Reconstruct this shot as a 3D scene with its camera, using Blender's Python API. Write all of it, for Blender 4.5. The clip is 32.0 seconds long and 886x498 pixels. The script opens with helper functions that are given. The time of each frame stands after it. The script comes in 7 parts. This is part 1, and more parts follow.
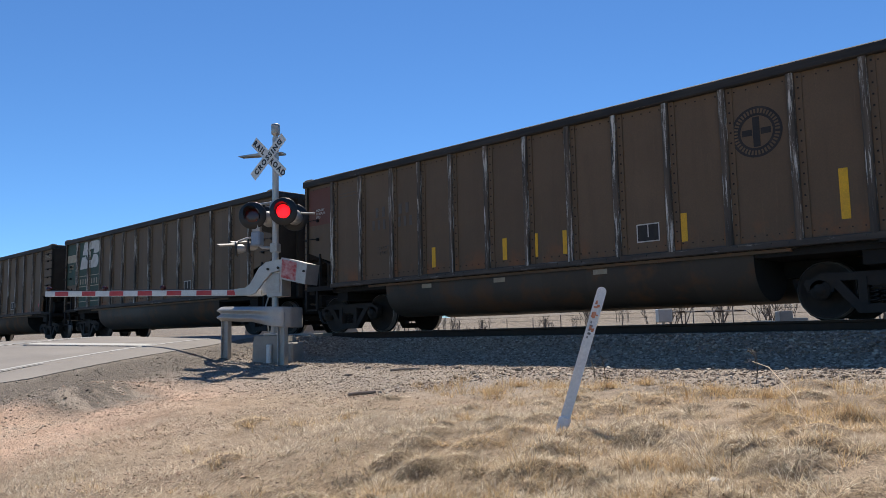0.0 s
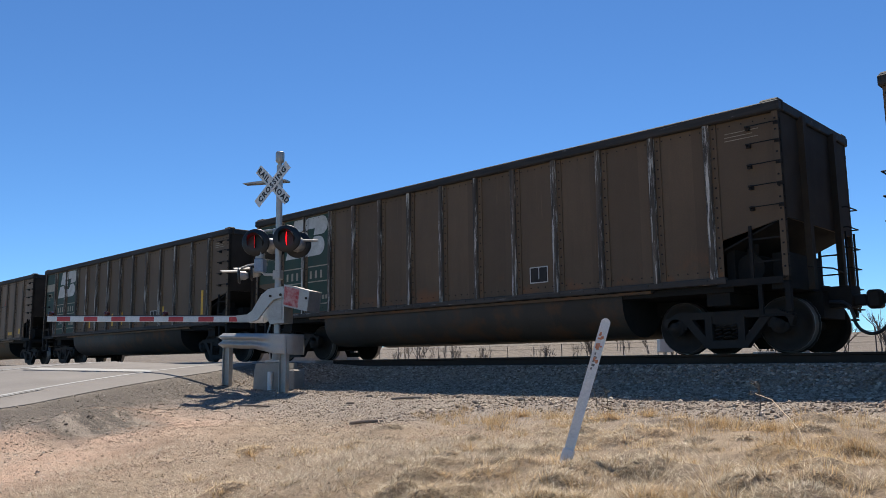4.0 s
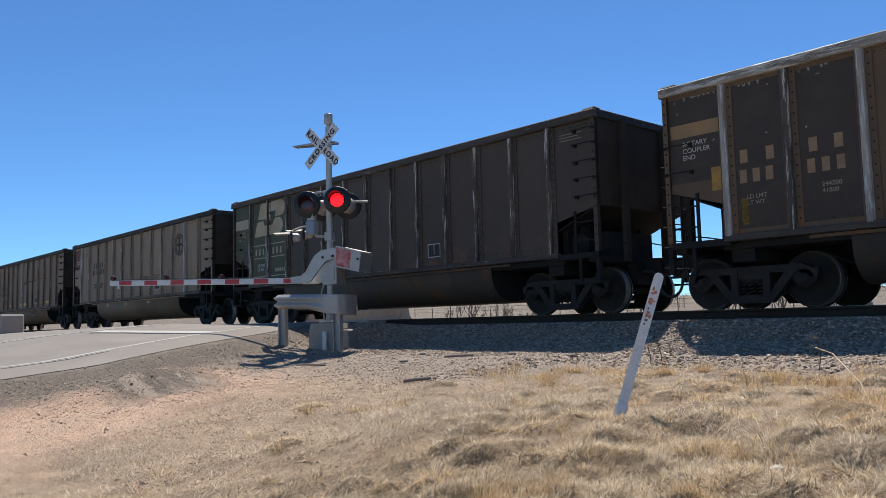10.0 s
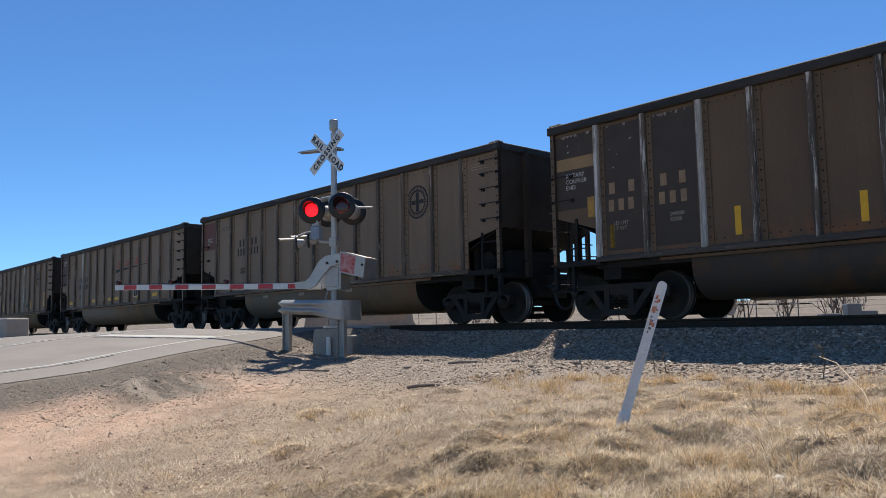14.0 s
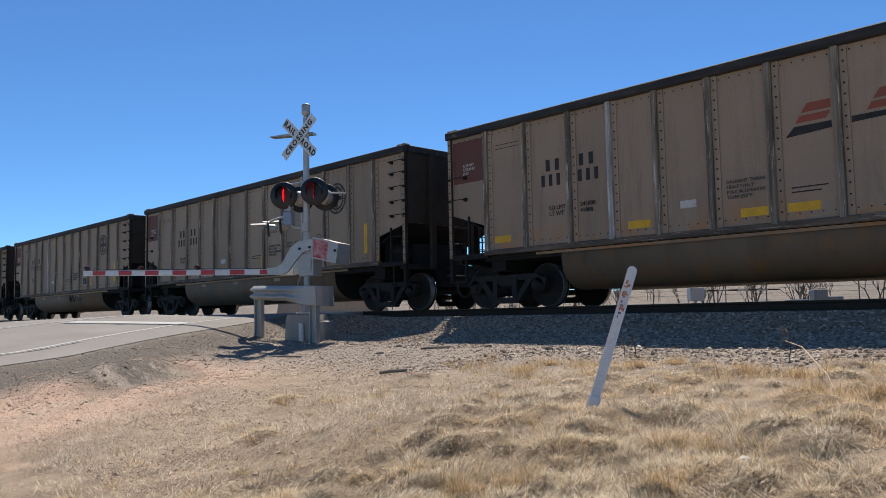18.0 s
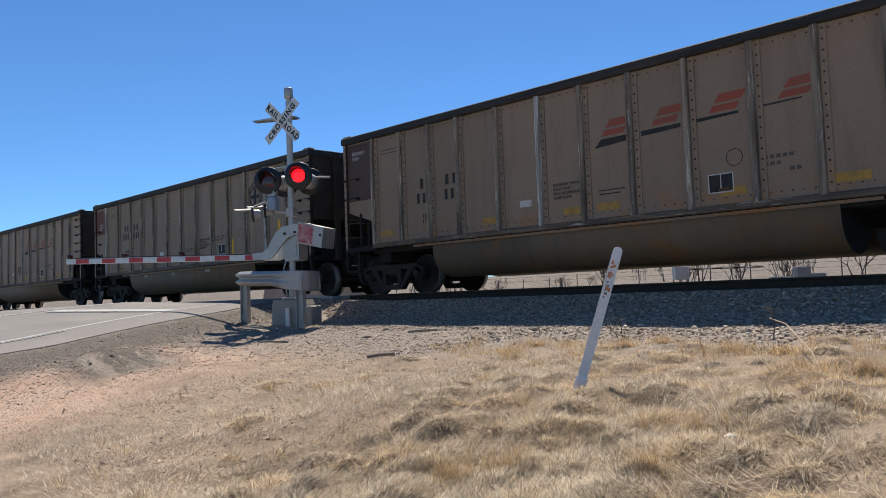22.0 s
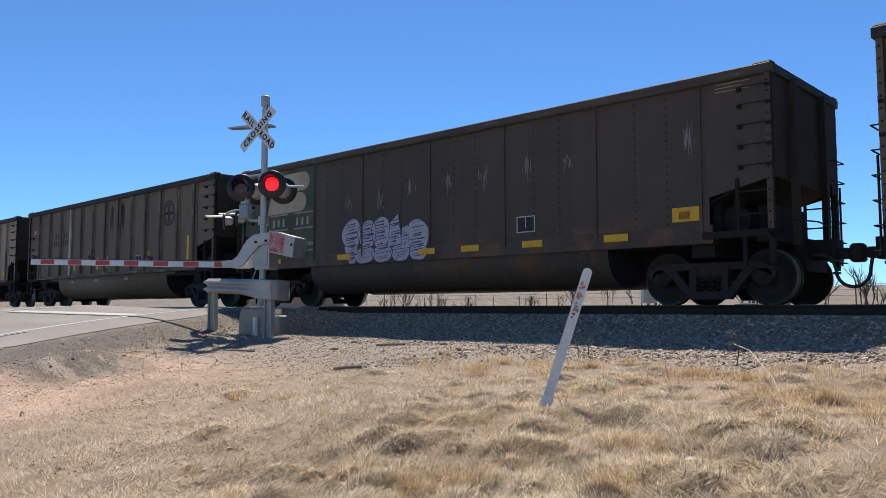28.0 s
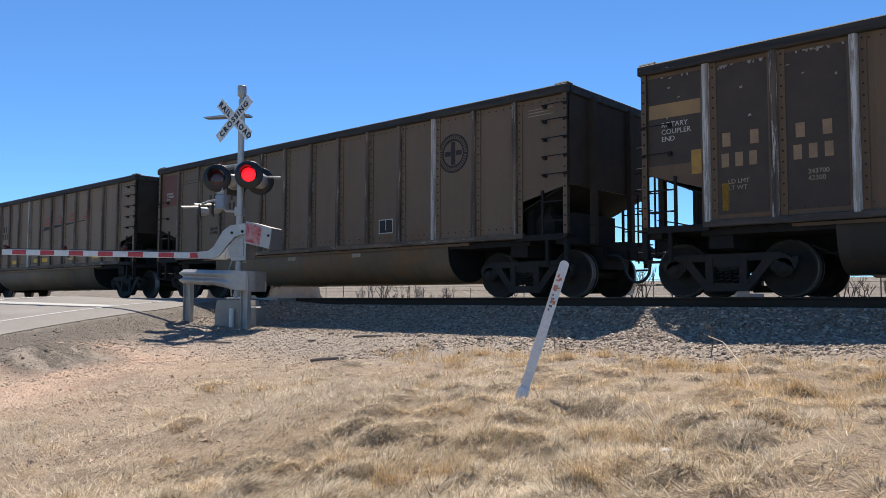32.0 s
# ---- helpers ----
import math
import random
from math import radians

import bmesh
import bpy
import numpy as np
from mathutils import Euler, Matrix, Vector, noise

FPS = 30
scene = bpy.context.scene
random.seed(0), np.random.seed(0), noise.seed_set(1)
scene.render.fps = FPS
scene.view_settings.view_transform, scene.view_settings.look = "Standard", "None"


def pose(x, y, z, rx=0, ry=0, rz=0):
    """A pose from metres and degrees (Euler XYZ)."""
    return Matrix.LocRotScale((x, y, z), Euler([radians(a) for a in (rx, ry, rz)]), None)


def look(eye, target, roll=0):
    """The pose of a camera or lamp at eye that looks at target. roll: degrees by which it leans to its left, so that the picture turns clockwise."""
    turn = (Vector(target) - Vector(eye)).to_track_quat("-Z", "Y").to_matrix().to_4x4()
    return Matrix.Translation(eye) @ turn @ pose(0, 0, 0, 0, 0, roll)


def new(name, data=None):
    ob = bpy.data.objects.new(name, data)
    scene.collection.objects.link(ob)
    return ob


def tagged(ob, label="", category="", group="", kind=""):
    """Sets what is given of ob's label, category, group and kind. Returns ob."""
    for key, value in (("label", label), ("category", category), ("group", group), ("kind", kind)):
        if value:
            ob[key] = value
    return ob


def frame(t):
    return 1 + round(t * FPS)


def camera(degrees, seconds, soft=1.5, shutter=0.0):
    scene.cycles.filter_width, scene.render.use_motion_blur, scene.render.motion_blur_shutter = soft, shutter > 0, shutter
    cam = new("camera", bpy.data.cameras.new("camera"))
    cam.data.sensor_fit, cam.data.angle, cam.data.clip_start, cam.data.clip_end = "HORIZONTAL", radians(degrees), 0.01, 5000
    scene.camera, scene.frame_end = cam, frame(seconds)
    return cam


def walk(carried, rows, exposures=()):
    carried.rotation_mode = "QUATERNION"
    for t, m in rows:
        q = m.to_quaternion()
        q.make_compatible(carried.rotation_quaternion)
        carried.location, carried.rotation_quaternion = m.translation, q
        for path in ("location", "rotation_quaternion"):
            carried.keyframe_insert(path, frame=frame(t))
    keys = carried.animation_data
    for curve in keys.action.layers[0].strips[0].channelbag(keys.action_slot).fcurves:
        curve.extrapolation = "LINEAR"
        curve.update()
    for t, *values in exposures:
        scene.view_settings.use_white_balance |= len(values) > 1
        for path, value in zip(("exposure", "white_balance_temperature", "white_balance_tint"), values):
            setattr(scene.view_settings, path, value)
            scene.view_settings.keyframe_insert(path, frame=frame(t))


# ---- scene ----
cam = camera(58.5, 32.0, soft=0.7)
PATH = [
    (0, (-0.017, 0.032, -0.093), (-3.475, 3.603, 0.441), -1.18),
    (0.5, (-0.013, 0.039, -0.089), (-3.473, 3.610, 0.440), -0.98),
    (1, (-0.009, 0.036, -0.086), (-3.456, 3.618, 0.446), -1.00),
    (1.5, (-0.015, 0.048, -0.086), (-3.451, 3.640, 0.457), -1.14),
    (2, (-0.015, 0.035, -0.081), (-3.447, 3.628, 0.475), -1.21),
    (2.5, (-0.014, 0.020, -0.088), (-3.437, 3.619, 0.490), -1.07),
    (4.5, (-0.006, -0.034, -0.069), (-3.472, 3.496, 0.654), -0.68),
    (5, (-0.007, -0.017, -0.066), (-3.540, 3.456, 0.610), -0.39),
    (5.5, (-0.001, -0.014, -0.065), (-3.586, 3.422, 0.519), -0.39),
    (6, (0.009, -0.002, -0.070), (-3.602, 3.416, 0.464), -0.52),
    (6.5, (-0.002, -0.005, -0.070), (-3.619, 3.407, 0.462), -0.72),
    (7, (0.004, -0.006, -0.071), (-3.613, 3.405, 0.455), -0.97),
    (7.5, (-0.002, 0.000, -0.074), (-3.624, 3.405, 0.459), -0.97),
    (8, (-0.008, -0.004, -0.074), (-3.637, 3.396, 0.452), -1.01),
    (8.5, (-0.012, 0.007, -0.079), (-3.660, 3.389, 0.425), -1.05),
    (9, (-0.011, -0.005, -0.083), (-3.672, 3.367, 0.390), -1.17),
    (9.5, (-0.011, -0.004, -0.077), (-3.683, 3.357, 0.388), -1.32),
    (10, (-0.016, -0.005, -0.086), (-3.707, 3.337, 0.370), -1.42),
    (10.5, (-0.020, -0.010, -0.087), (-3.734, 3.305, 0.372), -1.52),
    (11, (-0.019, -0.005, -0.081), (-3.748, 3.295, 0.377), -1.70),
    (11.5, (-0.019, 0.001, -0.078), (-3.755, 3.291, 0.390), -1.75),
    (12, (-0.013, -0.005, -0.070), (-3.739, 3.292, 0.429), -1.65),
    (12.5, (-0.012, -0.007, -0.072), (-3.729, 3.296, 0.452), -1.52),
    (13, (-0.008, -0.020, -0.081), (-3.721, 3.287, 0.446), -1.17),
    (13.5, (-0.005, -0.011, -0.080), (-3.717, 3.300, 0.431), -1.18),
    (14, (0.003, -0.020, -0.077), (-3.703, 3.300, 0.416), -1.06),
    (14.5, (0.001, -0.007, -0.079), (-3.693, 3.328, 0.404), -1.05),
    (15, (0.006, -0.015, -0.079), (-3.671, 3.340, 0.394), -1.14),
    (15.5, (0.007, -0.010, -0.080), (-3.657, 3.361, 0.377), -1.15),
    (17.5, (0.007, -0.006, -0.084), (-3.606, 3.427, 0.326), -1.09),
    (18, (0.009, -0.004, -0.088), (-3.592, 3.442, 0.316), -1.14),
    (18.5, (0.009, 0.006, -0.080), (-3.585, 3.461, 0.306), -1.25),
    (19, (0.006, 0.010, -0.086), (-3.580, 3.473, 0.293), -1.25),
    (19.5, (0.013, -0.011, -0.088), (-3.565, 3.464, 0.274), -1.18),
    (20, (0.008, -0.014, -0.086), (-3.560, 3.472, 0.259), -1.23),
    (20.5, (0.007, 0.002, -0.081), (-3.560, 3.490, 0.240), -1.35),
    (21, (-0.000, 0.001, -0.089), (-3.557, 3.502, 0.220), -1.30),
    (21.5, (0.009, 0.013, -0.086), (-3.545, 3.517, 0.212), -1.67),
    (22, (-0.000, 0.010, -0.081), (-3.547, 3.522, 0.210), -2.07),
    (22.5, (-0.001, 0.006, -0.082), (-3.550, 3.515, 0.212), -2.23),
    (23, (-0.008, 0.008, -0.086), (-3.567, 3.508, 0.212), -2.13),
    (23.5, (0.002, -0.007, -0.081), (-3.562, 3.486, 0.224), -2.03),
    (24, (0.005, -0.017, -0.082), (-3.567, 3.466, 0.241), -1.66),
    (24.5, (-0.001, 0.005, -0.083), (-3.570, 3.490, 0.247), -1.60),
    (26.5, (0.016, -0.005, -0.078), (-3.503, 3.530, 0.281), -0.99),
    (27, (0.017, -0.006, -0.081), (-3.466, 3.561, 0.294), -0.64),
    (27.5, (0.021, -0.005, -0.076), (-3.430, 3.593, 0.304), -0.37),
    (28, (0.012, -0.002, -0.080), (-3.402, 3.632, 0.302), 0.02),
    (28.5, (0.006, -0.004, -0.079), (-3.389, 3.648, 0.292), 0.02),
    (29, (0.013, 0.003, -0.080), (-3.369, 3.668, 0.287), 0.03),
    (29.5, (0.017, 0.001, -0.083), (-3.350, 3.679, 0.275), 0.03),
    (30, (0.014, 0.006, -0.078), (-3.329, 3.708, 0.270), -0.01),
    (30.5, (0.012, -0.004, -0.080), (-3.314, 3.712, 0.273), 0.14),
    (31, (0.009, -0.002, -0.078), (-3.311, 3.721, 0.272), 0.22),
    (31.5, (0.014, 0.004, -0.079), (-3.301, 3.731, 0.262), 0.17),
    (32, (0.013, 0.001, -0.075), (-3.300, 3.732, 0.253), 0.12),
]
walk(cam, [(t, look(eye, target, roll)) for t, eye, target, roll in PATH],
     exposures=[(0.0, 0.40), (5.0, 0.36), (13.0, 0.40), (20.0, 0.36), (24.0, 0.40), (27.0, 0.45), (28.0, 0.50), (29.0, 0.44), (30.0, 0.54), (31.0, 0.47), (32.0, 0.60)])

# ---- sun and sky ----
SUN_WAY = Vector((-0.40, 0.50, 1.0)).normalized()
world = bpy.data.worlds.new("sky")
scene.world = world
world.use_nodes = True
wn = world.node_tree
sky = wn.nodes.new("ShaderNodeTexSky")
sky.sky_type = "NISHITA"
sky.sun_disc = False
sky.sun_elevation = math.asin(SUN_WAY.z)
sky.sun_rotation = math.atan2(SUN_WAY.x, SUN_WAY.y)
sky.altitude = 2200
sky.air_density = 1.0
sky.dust_density = 0.0
sky.ozone_density = 3.0
tint = wn.nodes.new("ShaderNodeMix")
tint.data_type, tint.blend_type = "RGBA", "MULTIPLY"
tint.inputs[0].default_value = 1.0
tint.inputs[7].default_value = (0.67, 1.05, 1.38, 1)
wn.links.new(sky.outputs[0], tint.inputs[6])
wn.links.new(tint.outputs[2], wn.nodes["Background"].inputs[0])
wn.nodes["Background"].inputs[1].default_value = 0.075
sun = new("sun", bpy.data.lights.new("sun", "SUN"))
sun.data.energy = 5.0
sun.data.angle = radians(0.55)
sun.data.color = (1.0, 0.95, 0.87)
sun.matrix_world = look(SUN_WAY * 60, (0, 0, 0))
scene.view_settings.exposure = 0.4

# ---- plan: x along the track (the way the train runs), y across it, z = 0 at the rail heads ----
SIDE_Y = 12.23            # near side of the cars
TRACK_Y = SIDE_Y + 1.58   # centre line of the track
ROAD_E = (-17.0, 8.05)    # a point of the road's white edge line
ROAD_R = (-0.438, 0.899)   # the road's way, towards the track
ROAD_N = (-0.899, -0.438)  # across the road, away from the gate


# ---- mesh helpers ----
class Geo:
    """Collects vertices and faces of one mesh."""

    def __init__(self):
        self.v, self.f, self.s = [], [], []

    def add(self, verts, faces, smooth=False):
        n = len(self.v)
        self.v += [tuple(p) for p in verts]
        self.f += [tuple(i + n for i in f) for f in faces]
        self.s += [smooth] * len(faces)
        return self

    def box(self, x0, x1, y0, y1, z0, z1):
        v = [(x, y, z) for z in (z0, z1) for y in (y0, y1) for x in (x0, x1)]
        return self.add(v, [(0, 2, 3, 1), (4, 5, 7, 6), (0, 1, 5, 4), (2, 6, 7, 3), (0, 4, 6, 2), (1, 3, 7, 5)])

    def cbox(self, x0, x1, y0, y1, z0, z1, b=0.01):
        """A box with chamfered edges."""
        b = min(b, (x1 - x0) * 0.45, (y1 - y0) * 0.45, (z1 - z0) * 0.45)
        bm = bmesh.new()
        c = ((x0 + x1) / 2, (y0 + y1) / 2, (z0 + z1) / 2)
        h = ((x1 - x0) / 2, (y1 - y0) / 2, (z1 - z0) / 2)
        for sx in (-1, 1):
            for sy in (-1, 1):
                for sz in (-1, 1):
                    for k in range(3):
                        d = [h[0] - b, h[1] - b, h[2] - b]
                        d[k] = h[k]
                        bm.verts.new((c[0] + sx * d[0], c[1] + sy * d[1], c[2] + sz * d[2]))
        bmesh.ops.convex_hull(bm, input=bm.verts)
        bm.verts.index_update()
        self.add([v.co for v in bm.verts], [[v.index for v in f.verts] for f in bm.faces])
        bm.free()
        return self

    def cyl(self, p0, p1, r0, r1=None, n=12, caps=True):
        r1 = r0 if r1 is None else r1
        p0, p1 = Vector(p0), Vector(p1)
        q = (p1 - p0).to_track_quat("Z", "Y")
        ring = [q @ Vector((math.cos(2 * math.pi * i / n), math.sin(2 * math.pi * i / n), 0)) for i in range(n)]
        self.add([p0 + r0 * d for d in ring] + [p1 + r1 * d for d in ring],
                 [(i, (i + 1) % n, n + (i + 1) % n, n + i) for i in range(n)], True)
        if caps:
            self.add([p0 + r0 * d for d in ring], [tuple(range(n - 1, -1, -1))])
            self.add([p1 + r1 * d for d in ring], [tuple(range(n))])
        return self

    def tube(self, path, r, n=6):
        pts = [Vector(p) for p in path]
        rings = []
        for i, p in enumerate(pts):
            d = (pts[min(i + 1, len(pts) - 1)] - pts[max(i - 1, 0)]).normalized()
            q = d.to_track_quat("Z", "Y")
            rings += [p + r * (q @ Vector((math.cos(2 * math.pi * k / n), math.sin(2 * math.pi * k / n), 0))) for k in range(n)]
        m = len(pts)
        f = [(i * n + k, i * n + (k + 1) % n, (i + 1) * n + (k + 1) % n, (i + 1) * n + k) for i in range(m - 1) for k in range(n)]
        self.add(rings, f, True)
        self.add(rings[:n], [tuple(range(n - 1, -1, -1))])
        self.add(rings[-n:], [tuple(range(n))])
        return self

    def prism(self, pts, axis, a, b):
        """A flat outline (two coordinates a point), drawn out along the third axis from a to b."""
        def at(p, w):
            return {"x": (w, p[0], p[1]), "y": (p[0], w, p[1]), "z": (p[0], p[1], w)}[axis]
        n = len(pts)
        return self.add([at(p, a) for p in pts] + [at(p, b) for p in pts],
                        [tuple(range(n - 1, -1, -1)), tuple(range(n, 2 * n))] + [(i, (i + 1) % n, n + (i + 1) % n, n + i) for i in range(n)])

    def lathe(self, prof, centre, way, n=24, close=False):
        """A profile of (radius, along) pairs turned about the axis."""
        q = Vector(way).to_track_quat("Z", "Y")
        c = Vector(centre)
        v = []
        for r, a in prof:
            v += [c + q @ Vector((r * math.cos(2 * math.pi * i / n), r * math.sin(2 * math.pi * i / n), a)) for i in range(n)]
        m = len(prof)
        rows = range(m) if close else range(m - 1)
        f = [(j * n + i, j * n + (i + 1) % n, ((j + 1) % m) * n + (i + 1) % n, ((j + 1) % m) * n + i) for j in rows for i in range(n)]
        self.add(v, f, True)
        return self

    def mesh(self, name, material, normals=True):
        me = bpy.data.meshes.new(name)
        me.from_pydata(self.v, [], self.f)
        me.polygons.foreach_set("use_smooth", self.s)
        if material:
            me.materials.append(material)
        if normals:
            bm = bmesh.new()
            bm.from_mesh(me)
            bmesh.ops.recalc_face_normals(bm, faces=bm.faces)
            bm.to_mesh(me)
            bm.free()
        me.update()
        return me


def edge_wear(me, second, test):
    """Gives the faces that pass the test a second material."""
    me.materials.append(second)
    for p in me.polygons:
        if test(p):
            p.material_index = len(me.materials) - 1
    return me


def part(name, geo, material, parent=None, label=""):
    """Links a mesh as one object under a thing or a part."""
    me = geo.mesh(name, material) if isinstance(geo, Geo) else geo
    ob = new(name, me)
    if parent:
        ob.parent = parent
    return tagged(ob, label)


def thing(name, label, category, at=None, group="", kind=""):
    """An Empty that carries the parts of one thing."""
    ob = new(name)
    ob.empty_display_size = 0.2
    if at is not None:
        ob.matrix_basis = at
    return tagged(ob, label, category, group, kind)


def text_mesh(words, size, material, thick=0.004, spacing=1.0, align="LEFT", line=1.0, bold=0.0):
    cu = bpy.data.curves.new("lettering", "FONT")
    cu.body, cu.size, cu.extrude, cu.space_character, cu.align_x, cu.space_line = words, size, thick, spacing, align, line
    cu.resolution_u = 3
    cu.offset = bold
    ob = bpy.data.objects.new("lettering", cu)
    scene.collection.objects.link(ob)
    me = bpy.data.meshes.new_from_object(ob.evaluated_get(bpy.context.evaluated_depsgraph_get()))
    bpy.data.objects.remove(ob)
    me.name = "lettering"
    me.materials.clear()
    me.materials.append(material)
    return me


def pieces(name, verts, faces, material, label, category, smooth=False):
    """Many small alike pieces in one mesh, from arrays."""
    me = bpy.data.meshes.new(name)
    verts, faces = np.asarray(verts, np.float32), np.asarray(faces, np.int32)
    k = faces.shape[1]
    me.vertices.add(len(verts))
    me.vertices.foreach_set("co", verts.ravel())
    me.loops.add(faces.size)
    me.loops.foreach_set("vertex_index", faces.ravel())
    me.polygons.add(len(faces))
    me.polygons.foreach_set("loop_start", np.arange(len(faces), dtype=np.int32) * k)
    me.polygons.foreach_set("loop_total", np.full(len(faces), k, np.int32))
    me.polygons.foreach_set("use_smooth", np.full(len(faces), smooth))
    me.materials.append(material)
    me.update(calc_edges=True)
    return tagged(new(name, me), label, category, kind="stuff")


# ---- materials ----
def node_mat(name):
    m = bpy.data.materials.new(name)
    m.use_nodes = True
    nt = m.node_tree
    return m, nt, nt.nodes["Principled BSDF"]


def coords(nt, stretch=(1, 1, 1), world_space=False):
    src = nt.nodes.new("ShaderNodeNewGeometry").outputs["Position"] if world_space else nt.nodes.new("ShaderNodeTexCoord").outputs["Object"]
    mp = nt.nodes.new("ShaderNodeMapping")
    mp.inputs["Scale"].default_value = stretch
    nt.links.new(src, mp.inputs[0])
    return mp.outputs[0]


def noise_of(nt, vec, scale, detail=4, rough=0.6):
    n = nt.nodes.new("ShaderNodeTexNoise")
    n.inputs["Scale"].default_value, n.inputs["Detail"].default_value, n.inputs["Roughness"].default_value = scale, detail, rough
    nt.links.new(vec, n.inputs["Vector"])
    return n.outputs[0]


def ramp(nt, fac, stops):
    r = nt.nodes.new("ShaderNodeValToRGB")
    el = r.color_ramp.elements
    while len(el) < len(stops):
        el.new(0.5)
    for e, (p, c) in zip(el, stops):
        e.position = p
        e.color = (*c, 1) if len(c) == 3 else c
    nt.links.new(fac, r.inputs[0])
    return r.outputs[0]


def grey(nt, fac, lo, hi, a=0.0, b=1.0):
    return ramp(nt, fac, [(lo, (a, a, a)), (hi, (b, b, b))])


def mix(nt, fac, a, b, kind="MIX"):
    m = nt.nodes.new("ShaderNodeMix")
    m.data_type, m.blend_type = "RGBA", kind
    for sock, val in ((m.inputs[0], fac), (m.inputs[6], a), (m.inputs[7], b)):
        if isinstance(val, (int, float)):
            sock.default_value = val
        elif isinstance(val, tuple):
            sock.default_value = (*val, 1)
        else:
            nt.links.new(val, sock)
    return m.outputs[2]


def bump(nt, bsdf, height, strength, dist=0.01):
    b = nt.nodes.new("ShaderNodeBump")
    b.inputs["Strength"].default_value, b.inputs["Distance"].default_value = strength, dist
    nt.links.new(height, b.inputs["Height"])
    nt.links.new(b.outputs[0], bsdf.inputs["Normal"])


def surf(name, base, dirt, scale=3.0, rough=0.75, metal=0.0, amount=0.6, grain=60.0, relief=0.25, stretch=(1, 1, 1), jitter=0.0):
    """A worn surface: base colour, dirt in patches, fine grain and relief."""
    m, nt, b = node_mat(name)
    vec = coords(nt, stretch)
    patch = grey(nt, noise_of(nt, vec, scale, 6, 0.65), 0.35, 0.7, 0, amount)
    fine = noise_of(nt, coords(nt), grain, 3, 0.7)
    col = mix(nt, patch, base, dirt)
    col = mix(nt, 0.35, col, grey(nt, fine, 0.3, 0.7, 0.35, 1.0), "MULTIPLY")
    if jitter:
        oi = nt.nodes.new("ShaderNodeObjectInfo")
        col = mix(nt, 1.0, col, grey(nt, oi.outputs["Random"], 0, 1, 1 - jitter, 1.0), "MULTIPLY")
    nt.links.new(col, b.inputs["Base Color"])
    nt.links.new(grey(nt, fine, 0.2, 0.8, max(rough - 0.15, 0.05), min(rough + 0.12, 1)), b.inputs["Roughness"])
    b.inputs["Metallic"].default_value = metal
    b.inputs["Specular IOR Level"].default_value = 0.3
    bump(nt, b, fine, relief, 0.004)
    return m


